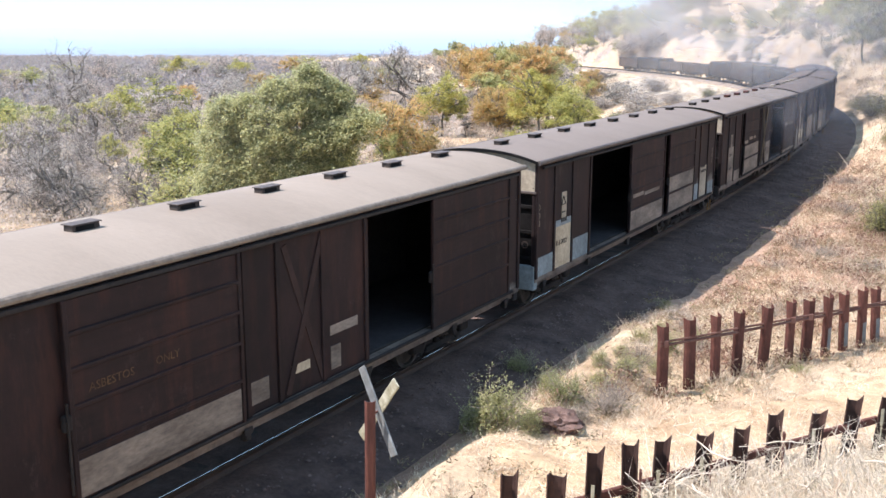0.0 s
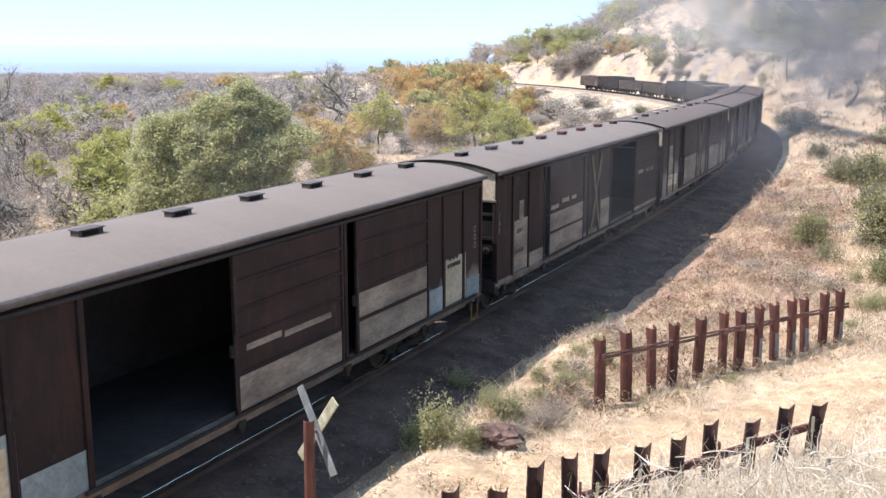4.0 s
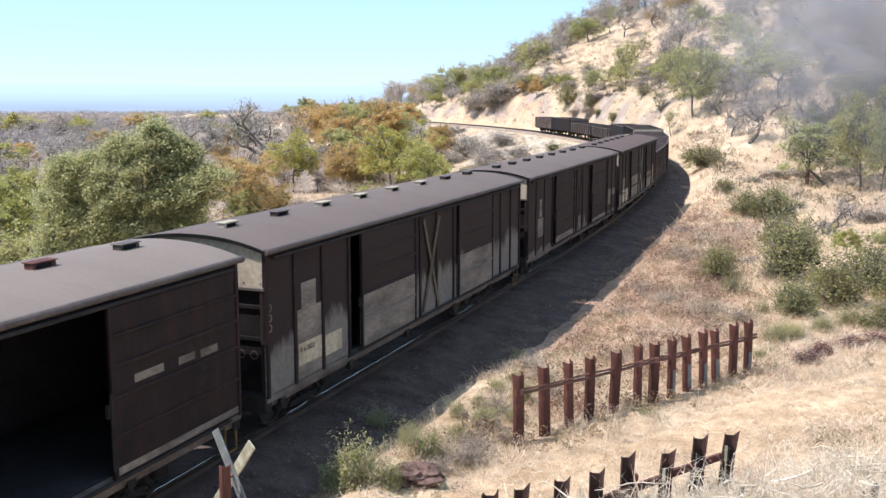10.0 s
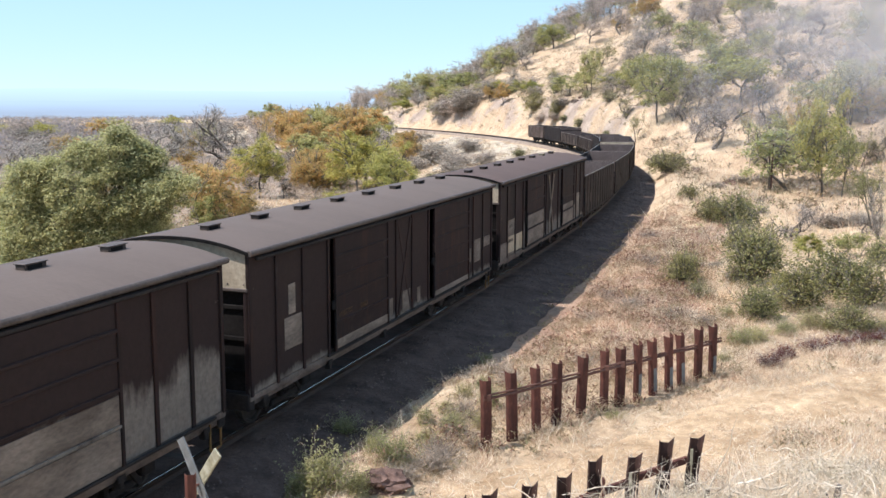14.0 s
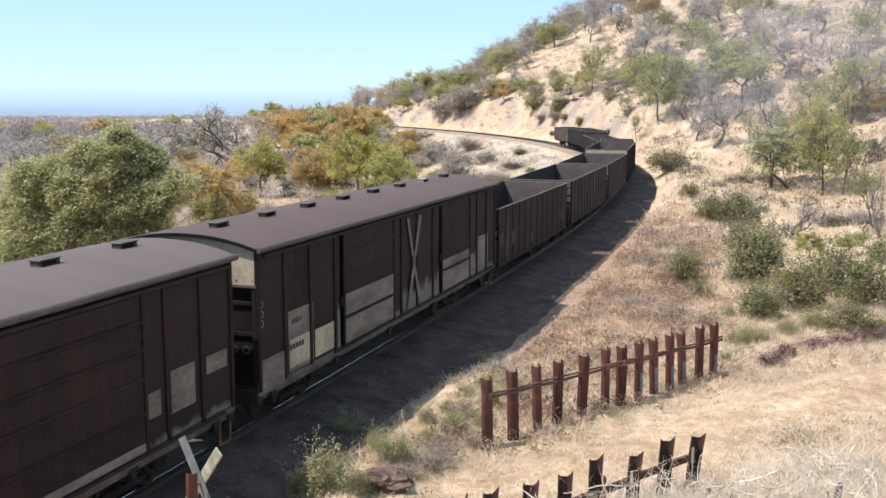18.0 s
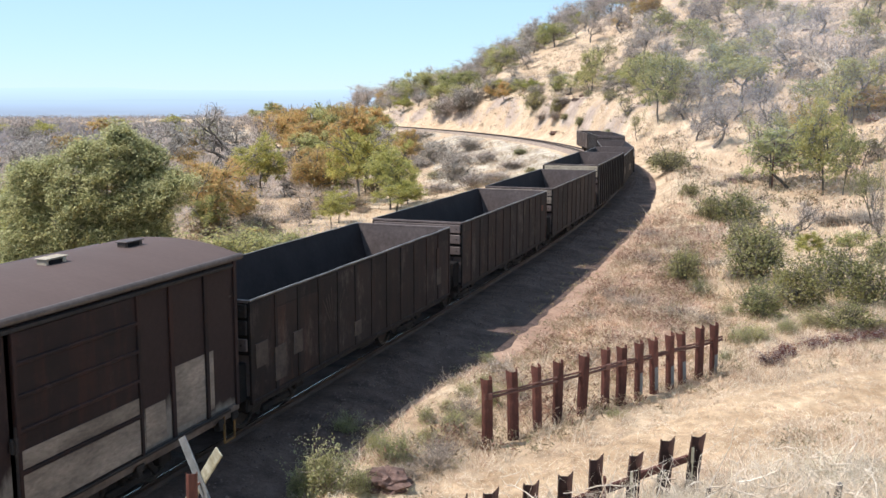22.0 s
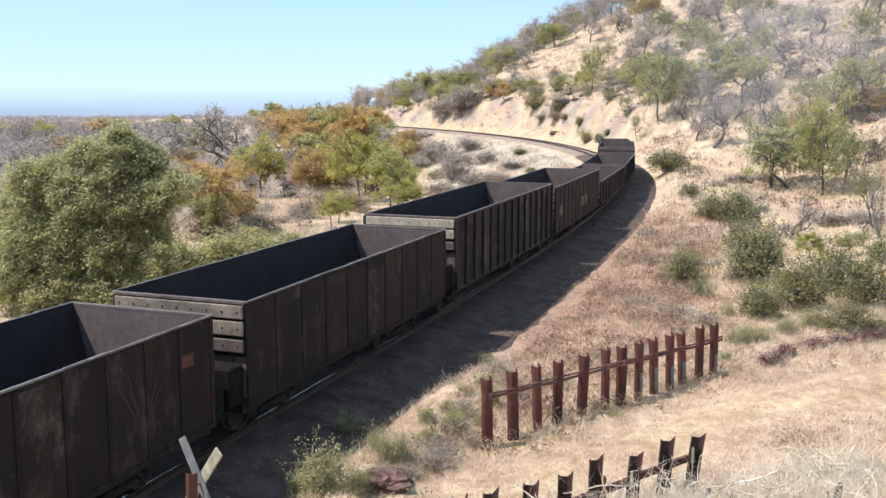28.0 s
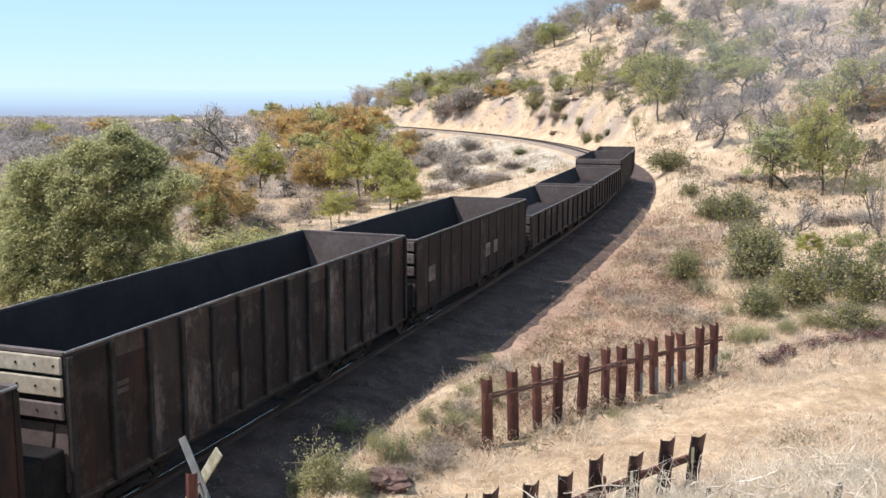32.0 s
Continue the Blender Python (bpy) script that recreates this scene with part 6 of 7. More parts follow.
def cut_brush():
    """Brush and small trees above the cutting, and a belt of trees below the crest."""
    rng = random.Random(29)
    for i in range(46):
        x, y, _ = on_track(rng.uniform(108, 215), rng.uniform(10, 17))
        k = rng.choices("qqggpHlg", k=1)[0]
        h = rng.uniform(1.2, 2.2) if k in "qp" else rng.uniform(2.4, 4.4)
        plant(rng.choice(MODELS[k]), float(x), float(y), h * rng.uniform(1.0, 1.7), h, rng.uniform(0, 6.28), group="brush above the cutting")
    r = np.arange(120.0, 420.0, 4.0)
    for i in range(44):
        a = radians(rng.uniform(-5, 11))
        rise = (height(r * math.sin(a), r * math.cos(a)) - EYE_Z) / r
        q = float(r[rise.argmax()]) - rng.uniform(8, 50)
        k = rng.choices("gggqgHgp", k=1)[0]
        h = rng.uniform(3.0, 6.0) * (0.5 if k in "qp" else 1) * q / 220
        plant(rng.choice(MODELS[k]), q * math.sin(a), q * math.cos(a), h * rng.uniform(1.0, 1.6), h, rng.uniform(0, 6.28), group="trees below the crest")


cut_brush()


def road_line(x, y):
    """How far a point lies from the middle of the dirt road."""
    px, py = np.array([-4.0, -1.6, 2.6, 7.0, 14.0, 26.0]), np.array([14.2, 13.9, 16.2, 19.9, 22.4, 25.5])
    best = np.full(len(x), 99.0)
    for i in range(5):
        ax, ay, bx, by = px[i], py[i], px[i + 1], py[i + 1]
        t = np.clip(((x - ax) * (bx - ax) + (y - ay) * (by - ay)) / ((bx - ax) ** 2 + (by - ay) ** 2), 0, 1)
        best = np.minimum(best, np.hypot(x - ax - t * (bx - ax), y - ay - t * (by - ay)))
    return best


def thicket(name, x, y, tall, k, flake, colour, label, seed):
    """Leafless scrub too dense to tell apart: each shrub a loose puff of twigs."""
    rng = np.random.default_rng(seed)
    h = tall * rng.uniform(0.6, 1.3, len(x))
    c = np.stack([x, y, height(x, y)], 1)[:, None] + rng.normal(0, 1, (len(x), k, 3)) * (h * 0.40)[:, None, None] * (1, 1, 0.45)
    c[:, :, 2] += (h * 0.55)[:, None]
    v, f = flakes(c.reshape(-1, 3), flake, rng, 0.45, 0.0)
    tagged(new(name, np_mesh(name, v, f, colour)), label, "woods", kind="stuff")


def far_woods():
    rng = np.random.default_rng(21)
    n = 17000
    d, r = rng.uniform(-42, 0, n), 150 + 850 * rng.random(n) ** 0.9
    x, y = r * np.sin(np.radians(d)), r * np.cos(np.radians(d))
    _, off = track_coords(x, y)
    keep = (off < -20) & (lumps(x, y, 90, 14) > -0.9) & ((r > 260) | (d < -17))
    d, r = rng.uniform(-42, -2, 4500), rng.uniform(560, 965, 4500)
    x, y = np.append(x[keep], r * np.sin(np.radians(d))), np.append(y[keep], r * np.cos(np.radians(d)))
    thicket("far_woods", x, y, 3.9, 17, 0.62, HORIZON_WOOD, "grey leafless thicket covering the plain", 22)
    n = 5200
    d, r = rng.uniform(-40, -5, n), 55 + 130 * rng.random(n) ** 0.8
    x, y = r * np.sin(np.radians(d)), r * np.cos(np.radians(d))
    _, off = track_coords(x, y)
    keep = (off < -17) & (lumps(x, y, 26, 15) > -0.35) & ((d < -21) | (r > 72)) & ~((d > -9.8) & (d < -8.6))
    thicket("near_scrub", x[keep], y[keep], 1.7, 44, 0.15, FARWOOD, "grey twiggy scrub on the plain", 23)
    n = 9000
    d, r = rng.uniform(-5, 27, n), rng.uniform(75, 320, n)
    x, y = r * np.sin(np.radians(d)), r * np.cos(np.radians(d))
    _, off = track_coords(x, y)
    keep = (off > np.where(d > 11, 13, 9)) & (rng.random(n) < np.where(d > 10.0, 0.6, np.where(off > 55, 0.9, 0.30)) * ease(lumps(x, y, 30, 16), -0.7, 0.4))
    xe, ye, _ = on_track(rng.uniform(70, 190, 700), -rng.uniform(4, 26, 700))
    keep2 = lumps(xe, ye, 9, 71) > -0.3
    thicket("bank_scrub", xe[keep2], ye[keep2], 0.9, 34, 0.10, WEEDS, "brown scrub on the sandy bank below the line", 25)
    xt, yt = rng.uniform(-14, 75, 9000), rng.uniform(60, 240, 9000)
    _, offt = track_coords(xt, yt)
    keep3 = (offt > 5) & (rng.random(9000) < 0.15 + 0.85 * ease(lumps(xt, yt, 10, 72), -0.2, 0.6))
    thicket("hill_tufts", xt[keep3], yt[keep3], 0.75, 14, 0.17, DARK_TUFT, "brown tufts and low weeds on the hillside", 26)
    xv, yv = rng.uniform(-4, 16, 5200), rng.uniform(15, 50, 5200)
    _, offv = track_coords(xv, yv)
    keep4 = (offv > 4.1) & (road_line(xv, yv) > 1.3) & (rng.random(5200) < 0.1 + 0.9 * ease(lumps(xv, yv, 4, 73), -0.1, 0.6))
    thicket("verge_weeds", xv[keep4], yv[keep4], 0.24, 22, 0.045, WEEDS, "low brown weeds on the verge", 27)
    xs, ys, _ = on_track(rng.uniform(-9, 40, 1500), rng.uniform(2.3, 5.0, 1500))
    keep6 = rng.random(1500) < 0.15 + 0.85 * ease(lumps(xs, ys, 1.6, 77), 0.0, 0.6)
    thicket("cess_weeds", xs[keep6], ys[keep6], 0.20, 18, 0.04, WEEDS, "thin dry weeds in the stones beside the track", 29)
    xs, ys, _ = on_track(rng.uniform(-5, 22, 5000), rng.uniform(3.9, 9.5, 5000))
    keep7 = (road_line(xs, ys) > 1.5) & (rng.random(5000) < 0.12 + 0.78 * ease(lumps(xs, ys, 1.8, 78), -0.1, 0.5))
    thicket("fence_weeds", xs[keep7], ys[keep7], 0.30, 26, 0.035, WEEDS, "brown dry weeds between the track and the fence", 33)
    xv, yv = rng.uniform(-4, 20, 11000), rng.uniform(16, 62, 11000)
    sv, offv = track_coords(xv, yv)
    keep5 = (offv > 4.0) & (offv < 11) & (road_line(xv, yv) > 1.6) & (rng.random(11000) < ease(lumps(xv, yv, 3.0, 74), -0.3, 0.3) * ease(-offv, -9.5, -6) * ease(-sv, -42, -20))
    thicket("russet_weeds", xv[keep5], yv[keep5], 0.40, 26, 0.055, RUSSET_WEED, "patches of red-brown dead weeds beside the line", 28)
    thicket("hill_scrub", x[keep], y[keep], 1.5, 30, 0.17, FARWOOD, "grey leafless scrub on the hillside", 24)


far_woods()


def blades(x, y, z, n, high, spread, rng, wide=0.012, lean=0.45):
    """Tufts of n straws each."""
    k = len(x)
    base = np.stack([x, y, z], 1)[:, None] + rng.normal(0, 1, (k, n, 3)) * (spread, spread, 0)
    d = rng.normal(0, lean, (k, n, 3))
    d[:, :, 2] = 1
    tip = base + d * (high[:, None] * rng.uniform(0.5, 1.2, (k, n)))[:, :, None]
    a = rng.uniform(0, 6.28, (k, n))
    w = np.stack([np.cos(a), np.sin(a), a * 0], 2) * wide
    v = np.stack([base - w, base + w, tip + w * 0.15, tip - w * 0.15], 2)
    return v.reshape(-1, 3), np.arange(k * n * 4).reshape(-1, 4)


def grass():
    rng = np.random.default_rng(31)
    sets = []
    # verge, road edges and gully, near the camera
    x, y = rng.uniform(-6, 22, 34000), rng.uniform(9, 46, 34000)
    s, off = track_coords(x, y)
    road = road_line(x, y)
    dense = ease(lumps(x, y, 5, 41), -0.5, 0.5)
    keep = (off > 2.9) & (np.hypot(x, y) > 9.5) & (rng.random(len(x)) < np.where(road < 0.8, 0.7, 0.25 + 0.7 * dense)) & (np.degrees(np.arctan2(x, y)) < 28)
    bare = (s > 3) & (off < 11) & (rng.random(len(x)) < 0.7 * ease(lumps(x, y, 5, 64), -0.7, 0.4) * ease(-off, -10, -6))
    keep &= ~bare & ~((s > 2) & (off < 3.9))
    x, y, off, road = x[keep], y[keep], off[keep], road[keep]
    h = np.where(road < 1.2, rng.uniform(0.02, 0.08, len(x)), rng.uniform(0.06, 0.30, len(x))) * np.where(off < 3.2, 0.5, 1)
    sets.append(blades(x, y, height(x, y), 16, h, 0.09, rng, 0.006, 0.75))
    # matted red-brown dead weeds on the bank above the line
    xb, yb = rng.uniform(-2, 20, 30000), rng.uniform(17, 66, 30000)
    sb, ob = track_coords(xb, yb)
    keep = (ob > 4.05 + 0.45 * lumps(xb, yb, 2.5, 67)) & (ob < 11.5) & (sb > 2) & (road_line(xb, yb) > 1.7) & (rng.random(30000) < (0.05 + 0.80 * ease(lumps(xb, yb, 2.6, 66), -0.3, 0.4)) * ease(-ob, -10.5, -6.0) * ease(-sb, -48, -24))
    xb, yb = xb[keep], yb[keep]
    v, f = blades(xb, yb, height(xb, yb), 14, rng.uniform(0.06, 0.22, len(xb)), 0.14, rng, 0.009, 1.5)
    tagged(new("matted_weeds", np_mesh("matted_weeds", v, f, MATTED)), "matted red-brown dead weeds on the bank", "weeds", kind="stuff")
    xb, yb = rng.uniform(-2, 20, 5200), rng.uniform(17, 60, 5200)
    sb, ob = track_coords(xb, yb)
    keep = (ob > 5.0) & (ob < 13) & (sb > 14) & (road_line(xb, yb) > 1.8) & (rng.random(5200) < ease(lumps(xb, yb, 3.2, 68), 0.0, 0.6))
    xb, yb = xb[keep], yb[keep]
    v, f = blades(xb, yb, height(xb, yb), 34, rng.uniform(0.15, 0.40, len(xb)), 0.10, rng, 0.007, 0.9)
    tagged(new("pale_tufts", np_mesh("pale_tufts", v, f, PALE_STRAW)), "pale fluffy grass tufts on the bank", "grass", kind="stuff")
    # broken straw lying on the road
    x, y = rng.uniform(-2, 20, 15000), rng.uniform(12, 27, 15000)
    keep = (road_line(x, y) < 1.5) & (rng.random(15000) < 0.25 + 0.75 * ease(lumps(x, y, 2.2, 48), -0.3, 0.5))
    x, y = x[keep], y[keep]
    sets.append(blades(x, y, height(x, y) + 0.03, 7, rng.uniform(0.03, 0.09, len(x)), 0.1, rng, 0.006, 2.2))
    # tall pale straw between the bushes of the gully
    x, y = rng.uniform(5, 21, 11000), rng.uniform(25, 56, 11000)
    _, off = track_coords(x, y)
    keep = (off > 8) & (rng.random(11000) < 0.22 + 0.7 * ease(lumps(x, y, 4.5, 49), -0.1, 0.4)) & (road_line(x, y) > 2.0) & (y > 30)
    x, y = x[keep], y[keep]
    v, f = blades(x, y, height(x, y), 14, rng.uniform(0.2, 0.5, len(x)), 0.15, rng, 0.010, 0.5)
    tagged(new("tall_straw", np_mesh("tall_straw", v, f, PALE_STRAW)), "tall bleached straw between the bushes", "grass", kind="stuff")
    # slopes farther off
    x, y = rng.uniform(4, 48, 13000), rng.uniform(40, 125, 13000)
    s, off = track_coords(x, y)
    keep = (off > 4.0) & (rng.random(len(x)) < 0.16 + 0.55 * ease(lumps(x, y, 9, 43), -0.1, 0.7)) & (np.degrees(np.arctan2(x, y)) < 28)
    x, y = x[keep], y[keep]
    sets.append(blades(x, y, height(x, y), 10, rng.uniform(0.2, 0.6, len(x)), 0.22, rng, 0.02))
    # the hill behind the far line
    x, y = rng.uniform(-14, 75, 16000), rng.uniform(100, 245, 16000)
    s, off = track_coords(x, y)
    keep = (off > 4.5) & (rng.random(len(x)) < 0.12 + 0.88 * ease(lumps(x, y, 12, 46), -0.2, 0.7))
    x, y = x[keep], y[keep]
    sets.append(blades(x, y, height(x, y), 7, rng.uniform(0.3, 0.8, len(x)), 0.35, rng, 0.035))
    # tall straw round the lower fence
    x, y = rng.uniform(-0.6, 9.5, 7000), rng.uniform(9.5, 16.5, 7000)
    keep = (road_line(x, y) > 1.0) & (y < 14.2 + 0.55 * x - 1.6) & (np.hypot(x, y) > 10)
    x, y = x[keep], y[keep]
    sets.append(blades(x, y, height(x, y), 16, rng.uniform(0.18, 0.60, len(x)) * ease(x, -1.0, 2.5), 0.08, rng, 0.006, 0.7))
    # inside the bend
    x, y = rng.uniform(-60, 14, 12000), rng.uniform(20, 170, 12000)
    s, off = track_coords(x, y)
    keep = (off < -3.2) & (rng.random(len(x)) < 0.15 + 0.85 * ease(lumps(x, y, 12, 44), 0.0, 0.8))
    x, y = x[keep], y[keep]
    sets.append(blades(x, y, height(x, y), 10, rng.uniform(0.2, 0.7, len(x)), 0.28, rng, 0.022))
    v, f, k = [], [], 0
    for a, b in sets:
        v.append(a)
        f.append(b + k)
        k += len(a)
    tagged(new("dry_grass", np_mesh("dry_grass", np.concatenate(v), np.concatenate(f), STRAW)), "tufts of dry straw-coloured grass", "grass", kind="stuff")


grass()


# ---------------------------------------------------------------- dirt road, fences, sign, rock, brushwood
def build_road():
    px, py = np.array([-2.3, -1.2, 2.6, 7.0, 14.0, 26.0, 40.0]), np.array([13.7, 13.8, 16.2, 19.9, 22.4, 25.5, 27.5])
    t = np.linspace(0, 6, 90)
    x, y = np.interp(t, range(7), px), np.interp(t, range(7), py)
    for _ in range(10):
        x[1:-1], y[1:-1] = (x[:-2] + 2 * x[1:-1] + x[2:]) / 4, (y[:-2] + 2 * y[1:-1] + y[2:]) / 4
    dx, dy = np.gradient(x), np.gradient(y)
    ln = np.hypot(dx, dy)
    nx, ny = -dy / ln, dx / ln
    rng = np.random.default_rng(3)
    offs = np.linspace(-1.05, 1.05, 15)
    wob = np.interp(np.arange(90), np.arange(0, 90, 3), rng.normal(0, 0.12, 30))
    vx = x[:, None] + nx[:, None] * (offs[None] * (1 + wob[:, None] * 0.6))
    vy = y[:, None] + ny[:, None] * (offs[None] * (1 + wob[:, None] * 0.6))
    vz = height(vx.ravel(), vy.ravel()).reshape(vx.shape) + 0.03 - 0.06 * (np.abs(offs)[None] / 1.05) ** 6 - 0.15 * np.clip(1 - np.arange(90) / 9, 0, 1)[:, None]
    i, j = np.meshgrid(np.arange(89), np.arange(14), indexing="ij")
    i, j = i.ravel(), j.ravel()
    f = np.stack([i * 15 + j, (i + 1) * 15 + j, (i + 1) * 15 + j + 1, i * 15 + j + 1], 1)[:, ::-1]
    me = np_mesh("road", np.stack([vx.ravel(), vy.ravel(), vz.ravel()], 1), f, DIRT_ROAD, True)
    tagged(new("road", me), "pale dirt road between two fences", "road", kind="structure")


build_road()


def sleeper_post(high, flare, material, seed):
    """A pressed steel sleeper set on end: a trough with a spread, torn upper end."""
    rng = random.Random(seed)
    prof = [(-0.115, 0.0), (-0.10, 0.055), (-0.06, 0.082), (0.06, 0.082), (0.10, 0.055), (0.115, 0.0)]
    inner = [(x * 0.88, y - 0.012) for x, y in prof]
    zs = [-0.25, high * 0.5, high - 0.22, high - 0.10, high]
    f = Form()
    k = len(prof)
    rows = []
    for z in zs:
        t = max(0, (z - high + 0.22) / 0.22)
        sx = 1 + 0.05 * flare * t * t
        row = []
        for j, (x, y) in enumerate(prof + inner[::-1]):
            jj = j if j < k else 2 * k - 1 - j
            horn = ((0.012, 0.010, -0.016, -0.020, 0.008, 0.055)[jj] if flare > 1 else (0.02, 0.0, -0.01, -0.01, 0.0, 0.02)[jj]) * flare * t
            row.append((x * sx, y - 0.03 * flare * t * (abs(x) > 0.09), z + horn))
        rows.append(row)
    vs = [p for row in rows for p in row]
    n = 2 * k
    fs = [(i * n + j, i * n + (j + 1) % n, (i + 1) * n + (j + 1) % n, (i + 1) * n + j) for i in range(len(zs) - 1) for j in range(n)]
    fs += [(4 * n + j, 4 * n + j + 1, 4 * n + n - 2 - j, 4 * n + n - 1 - j) for j in range(k - 1)]
    return f.add(vs, fs).mesh("post", material)


def build_fences():
    rng = random.Random(5)
    up = thing("fence", pose(0, 0, 0), "row of rusted steel sleepers standing as a fence along the road", "fence", "fences")
    a, b = Vector((0.83, 17.62)), Vector((6.30, 22.05))
    steps = (0.0, 0.095, 0.185, 0.262, 0.362, 0.462, 0.532, 0.612, 0.688, 0.765, 0.828, 0.912, 0.99)
    turn = math.degrees(math.atan2(b.y - a.y, b.x - a.x))
    posts = [sleeper_post(1.0, 0.9, RUST, i) for i in range(4)]
    tops = (1.17, 1.20, 1.18, 1.18, 1.20, 1.20, 1.17, 1.20, 1.20, 1.22, 1.16, 1.22, 1.22)
    for i, u in enumerate(steps):
        p = a.lerp(b, u)
        g = -0.1
        ob = part("post", posts[i % 4], None, up)
        ob.matrix_basis = pose(p.x, p.y, g, rng.uniform(-2, 2), rng.uniform(-1.5, 1.5) + (3.5 if i > 6 else 0), turn + 180 + rng.uniform(-9, 9)) @ Matrix.Diagonal((rng.uniform(1.0, 1.12), 1.1, tops[i] + 0.1, 1))
        if i in (7, 8, 9, 10, 12):
            foot = part("bleached_foot", Form().box(-0.05, 0.05, 0.0835, 0.089, 0.12, 0.46 + 0.03 * (i % 3), 0.002), BOARD, up, "pale weathered lower half of the post")
            foot.matrix_basis = ob.matrix_basis
    d = (b - a).normalized()
    n = Vector((d.y, -d.x))
    q0, q1 = a - d * 0.12 + n * 0.06, b + d * 0.15 + n * 0.06
    for z0, z1, r in ((0.80, 0.80, 0.03), (0.868, 0.865, 0.022)):
        rows = []
        for k in range(9):
            q = q0.lerp(q1, k / 8)
            c = Vector((q.x, q.y, z0 + (z1 - z0) * k / 8 + rng.uniform(-0.012, 0.012)))
            rows += [c + Vector((n.x, n.y, 0)) * (math.cos(j * math.pi / 4) * r) + Vector((0, 0, math.sin(j * math.pi / 4) * r)) for j in range(8)]
        f = Form().add(rows, [(k * 8 + j, k * 8 + (j + 1) % 8, k * 8 + 8 + (j + 1) % 8, k * 8 + 8 + j) for k in range(8) for j in range(8)] + [tuple(range(8))[::-1], tuple(range(64, 72))])
        part("rail_pipe", f, PIPE, up, "rusty pipe rail")
    for i in (0, 5, 6):
        p = a.lerp(b, steps[i]) + n * 0.07
        part("wire_tie", Form().box(p.x - 0.05, p.x + 0.05, p.y - 0.05, p.y + 0.05, 0.77, 0.90, 0.01), PIPE, up)
    lo = thing("fence", pose(0, 0, 0), "row of blackened steel sleepers with torn flared tops", "fence", "fences")
    a, b = Vector((-1.70, 10.10)), Vector((3.87, 14.62))
    turn = math.degrees(math.atan2(b.y - a.y, b.x - a.x))
    posts = [sleeper_post(1.0, 1.3, TAR, 10 + i) for i in range(4)]
    us = (0.0, 0.095, 0.18, 0.265, 0.35, 0.413, 0.513, 0.608, 0.700, 0.805, 0.905, 1.0)
    for i, u in enumerate(us):
        p = a.lerp(b, u)
        ob = part("post", posts[i % 4], None, lo)
        ob.matrix_basis = pose(p.x, p.y, -0.15, rng.uniform(-3, 3), rng.uniform(-4, 4), 6 + rng.uniform(-12, 12)) @ Matrix.Diagonal((rng.uniform(0.86, 1.0), 1.0, 1.27 + (0.03, 0.18, 0.10, 0.20, 0.22, 0.16, 0.12, 0.05, 0.10, 0.03, 0.05, 0.0)[i] + rng.uniform(-0.02, 0.02), 1))
        if i in (1, 3, 5, 6, 9, 11):
            k = -0.03 + 0.012 * i % 0.05
            part("white_streak", Form().box(p.x + k - 0.022, p.x + k + 0.022, p.y - 0.118, p.y - 0.108, 0.72, 0.92 + 0.02 * (i % 4), 0.003).box(p.x + k - 0.008, p.x + k + 0.012, p.y - 0.119, p.y - 0.107, 0.45, 0.74, 0.003), BOARD_OLD, lo, "white streak of bird droppings")
        if i in (4, 5, 6, 8):
            part("rust_flank", Form().box(p.x + 0.09, p.x + 0.125, p.y - 0.05, p.y + 0.05, 0.0, 1.0, 0.01), RUST, lo)
    d = (b - a).normalized()
    n = Vector((d.y, -d.x))
    for k in range(6):
        p, q = a.lerp(b, k / 6) - n * 0.07, a.lerp(b, (k + 1) / 6) - n * 0.07
        m = Matrix.Translation(((p.x + q.x) / 2, (p.y + q.y) / 2, 0.72 + rng.uniform(-0.02, 0.02))) @ Matrix.Rotation(radians(turn), 4, "Z")
        part("fence_rail", Form().box(-(q - p).length / 2 - 0.02, (q - p).length / 2 + 0.02, -0.03, 0.03, -0.06, 0.06, 0.012, m), RUST, lo, "rusty flat rail")


build_fences()


def build_sign():
    x, y = -2.90, 10.82
    s = thing("crossing_sign", pose(x, y, 0), "old level crossing sign with peeling crossed boards on a rusty post", "sign")
    ob = part("post", sleeper_post(1.0, 0.0, RUST, 77), None, s, "rusty steel sleeper post")
    ob.matrix_basis = pose(-0.02, 0, -0.3, 0, -0.5, 195) @ Matrix.Diagonal((0.58, 0.75, 2.31, 1))
    # boards cross behind the post, seen at a slant
    f = Form().box(-0.58, 0.58, -0.012, 0.012, -0.068, 0.068, 0.005)
    o = part("board", f, BOARD, s, "peeling white board")
    o.matrix_basis = Matrix.Translation((0.055, 0.16, 1.82)) @ Matrix.Rotation(radians(-38), 4, "Z") @ Matrix.Rotation(radians(57), 4, "Y")
    f = Form().box(-0.58, 0.58, -0.012, 0.012, -0.068, 0.068, 0.005)
    o = part("board", f, BOARD_OLD, s, "peeling yellowed board")
    o.matrix_basis = Matrix.Translation((0.055, 0.19, 1.82)) @ Matrix.Rotation(radians(-38), 4, "Z") @ Matrix.Rotation(radians(-52), 4, "Y")
    part("bolt", Form().tube((0.02, 0.05, 1.82), (0.09, 0.24, 1.82), 0.015), PIPE, s)


build_sign()


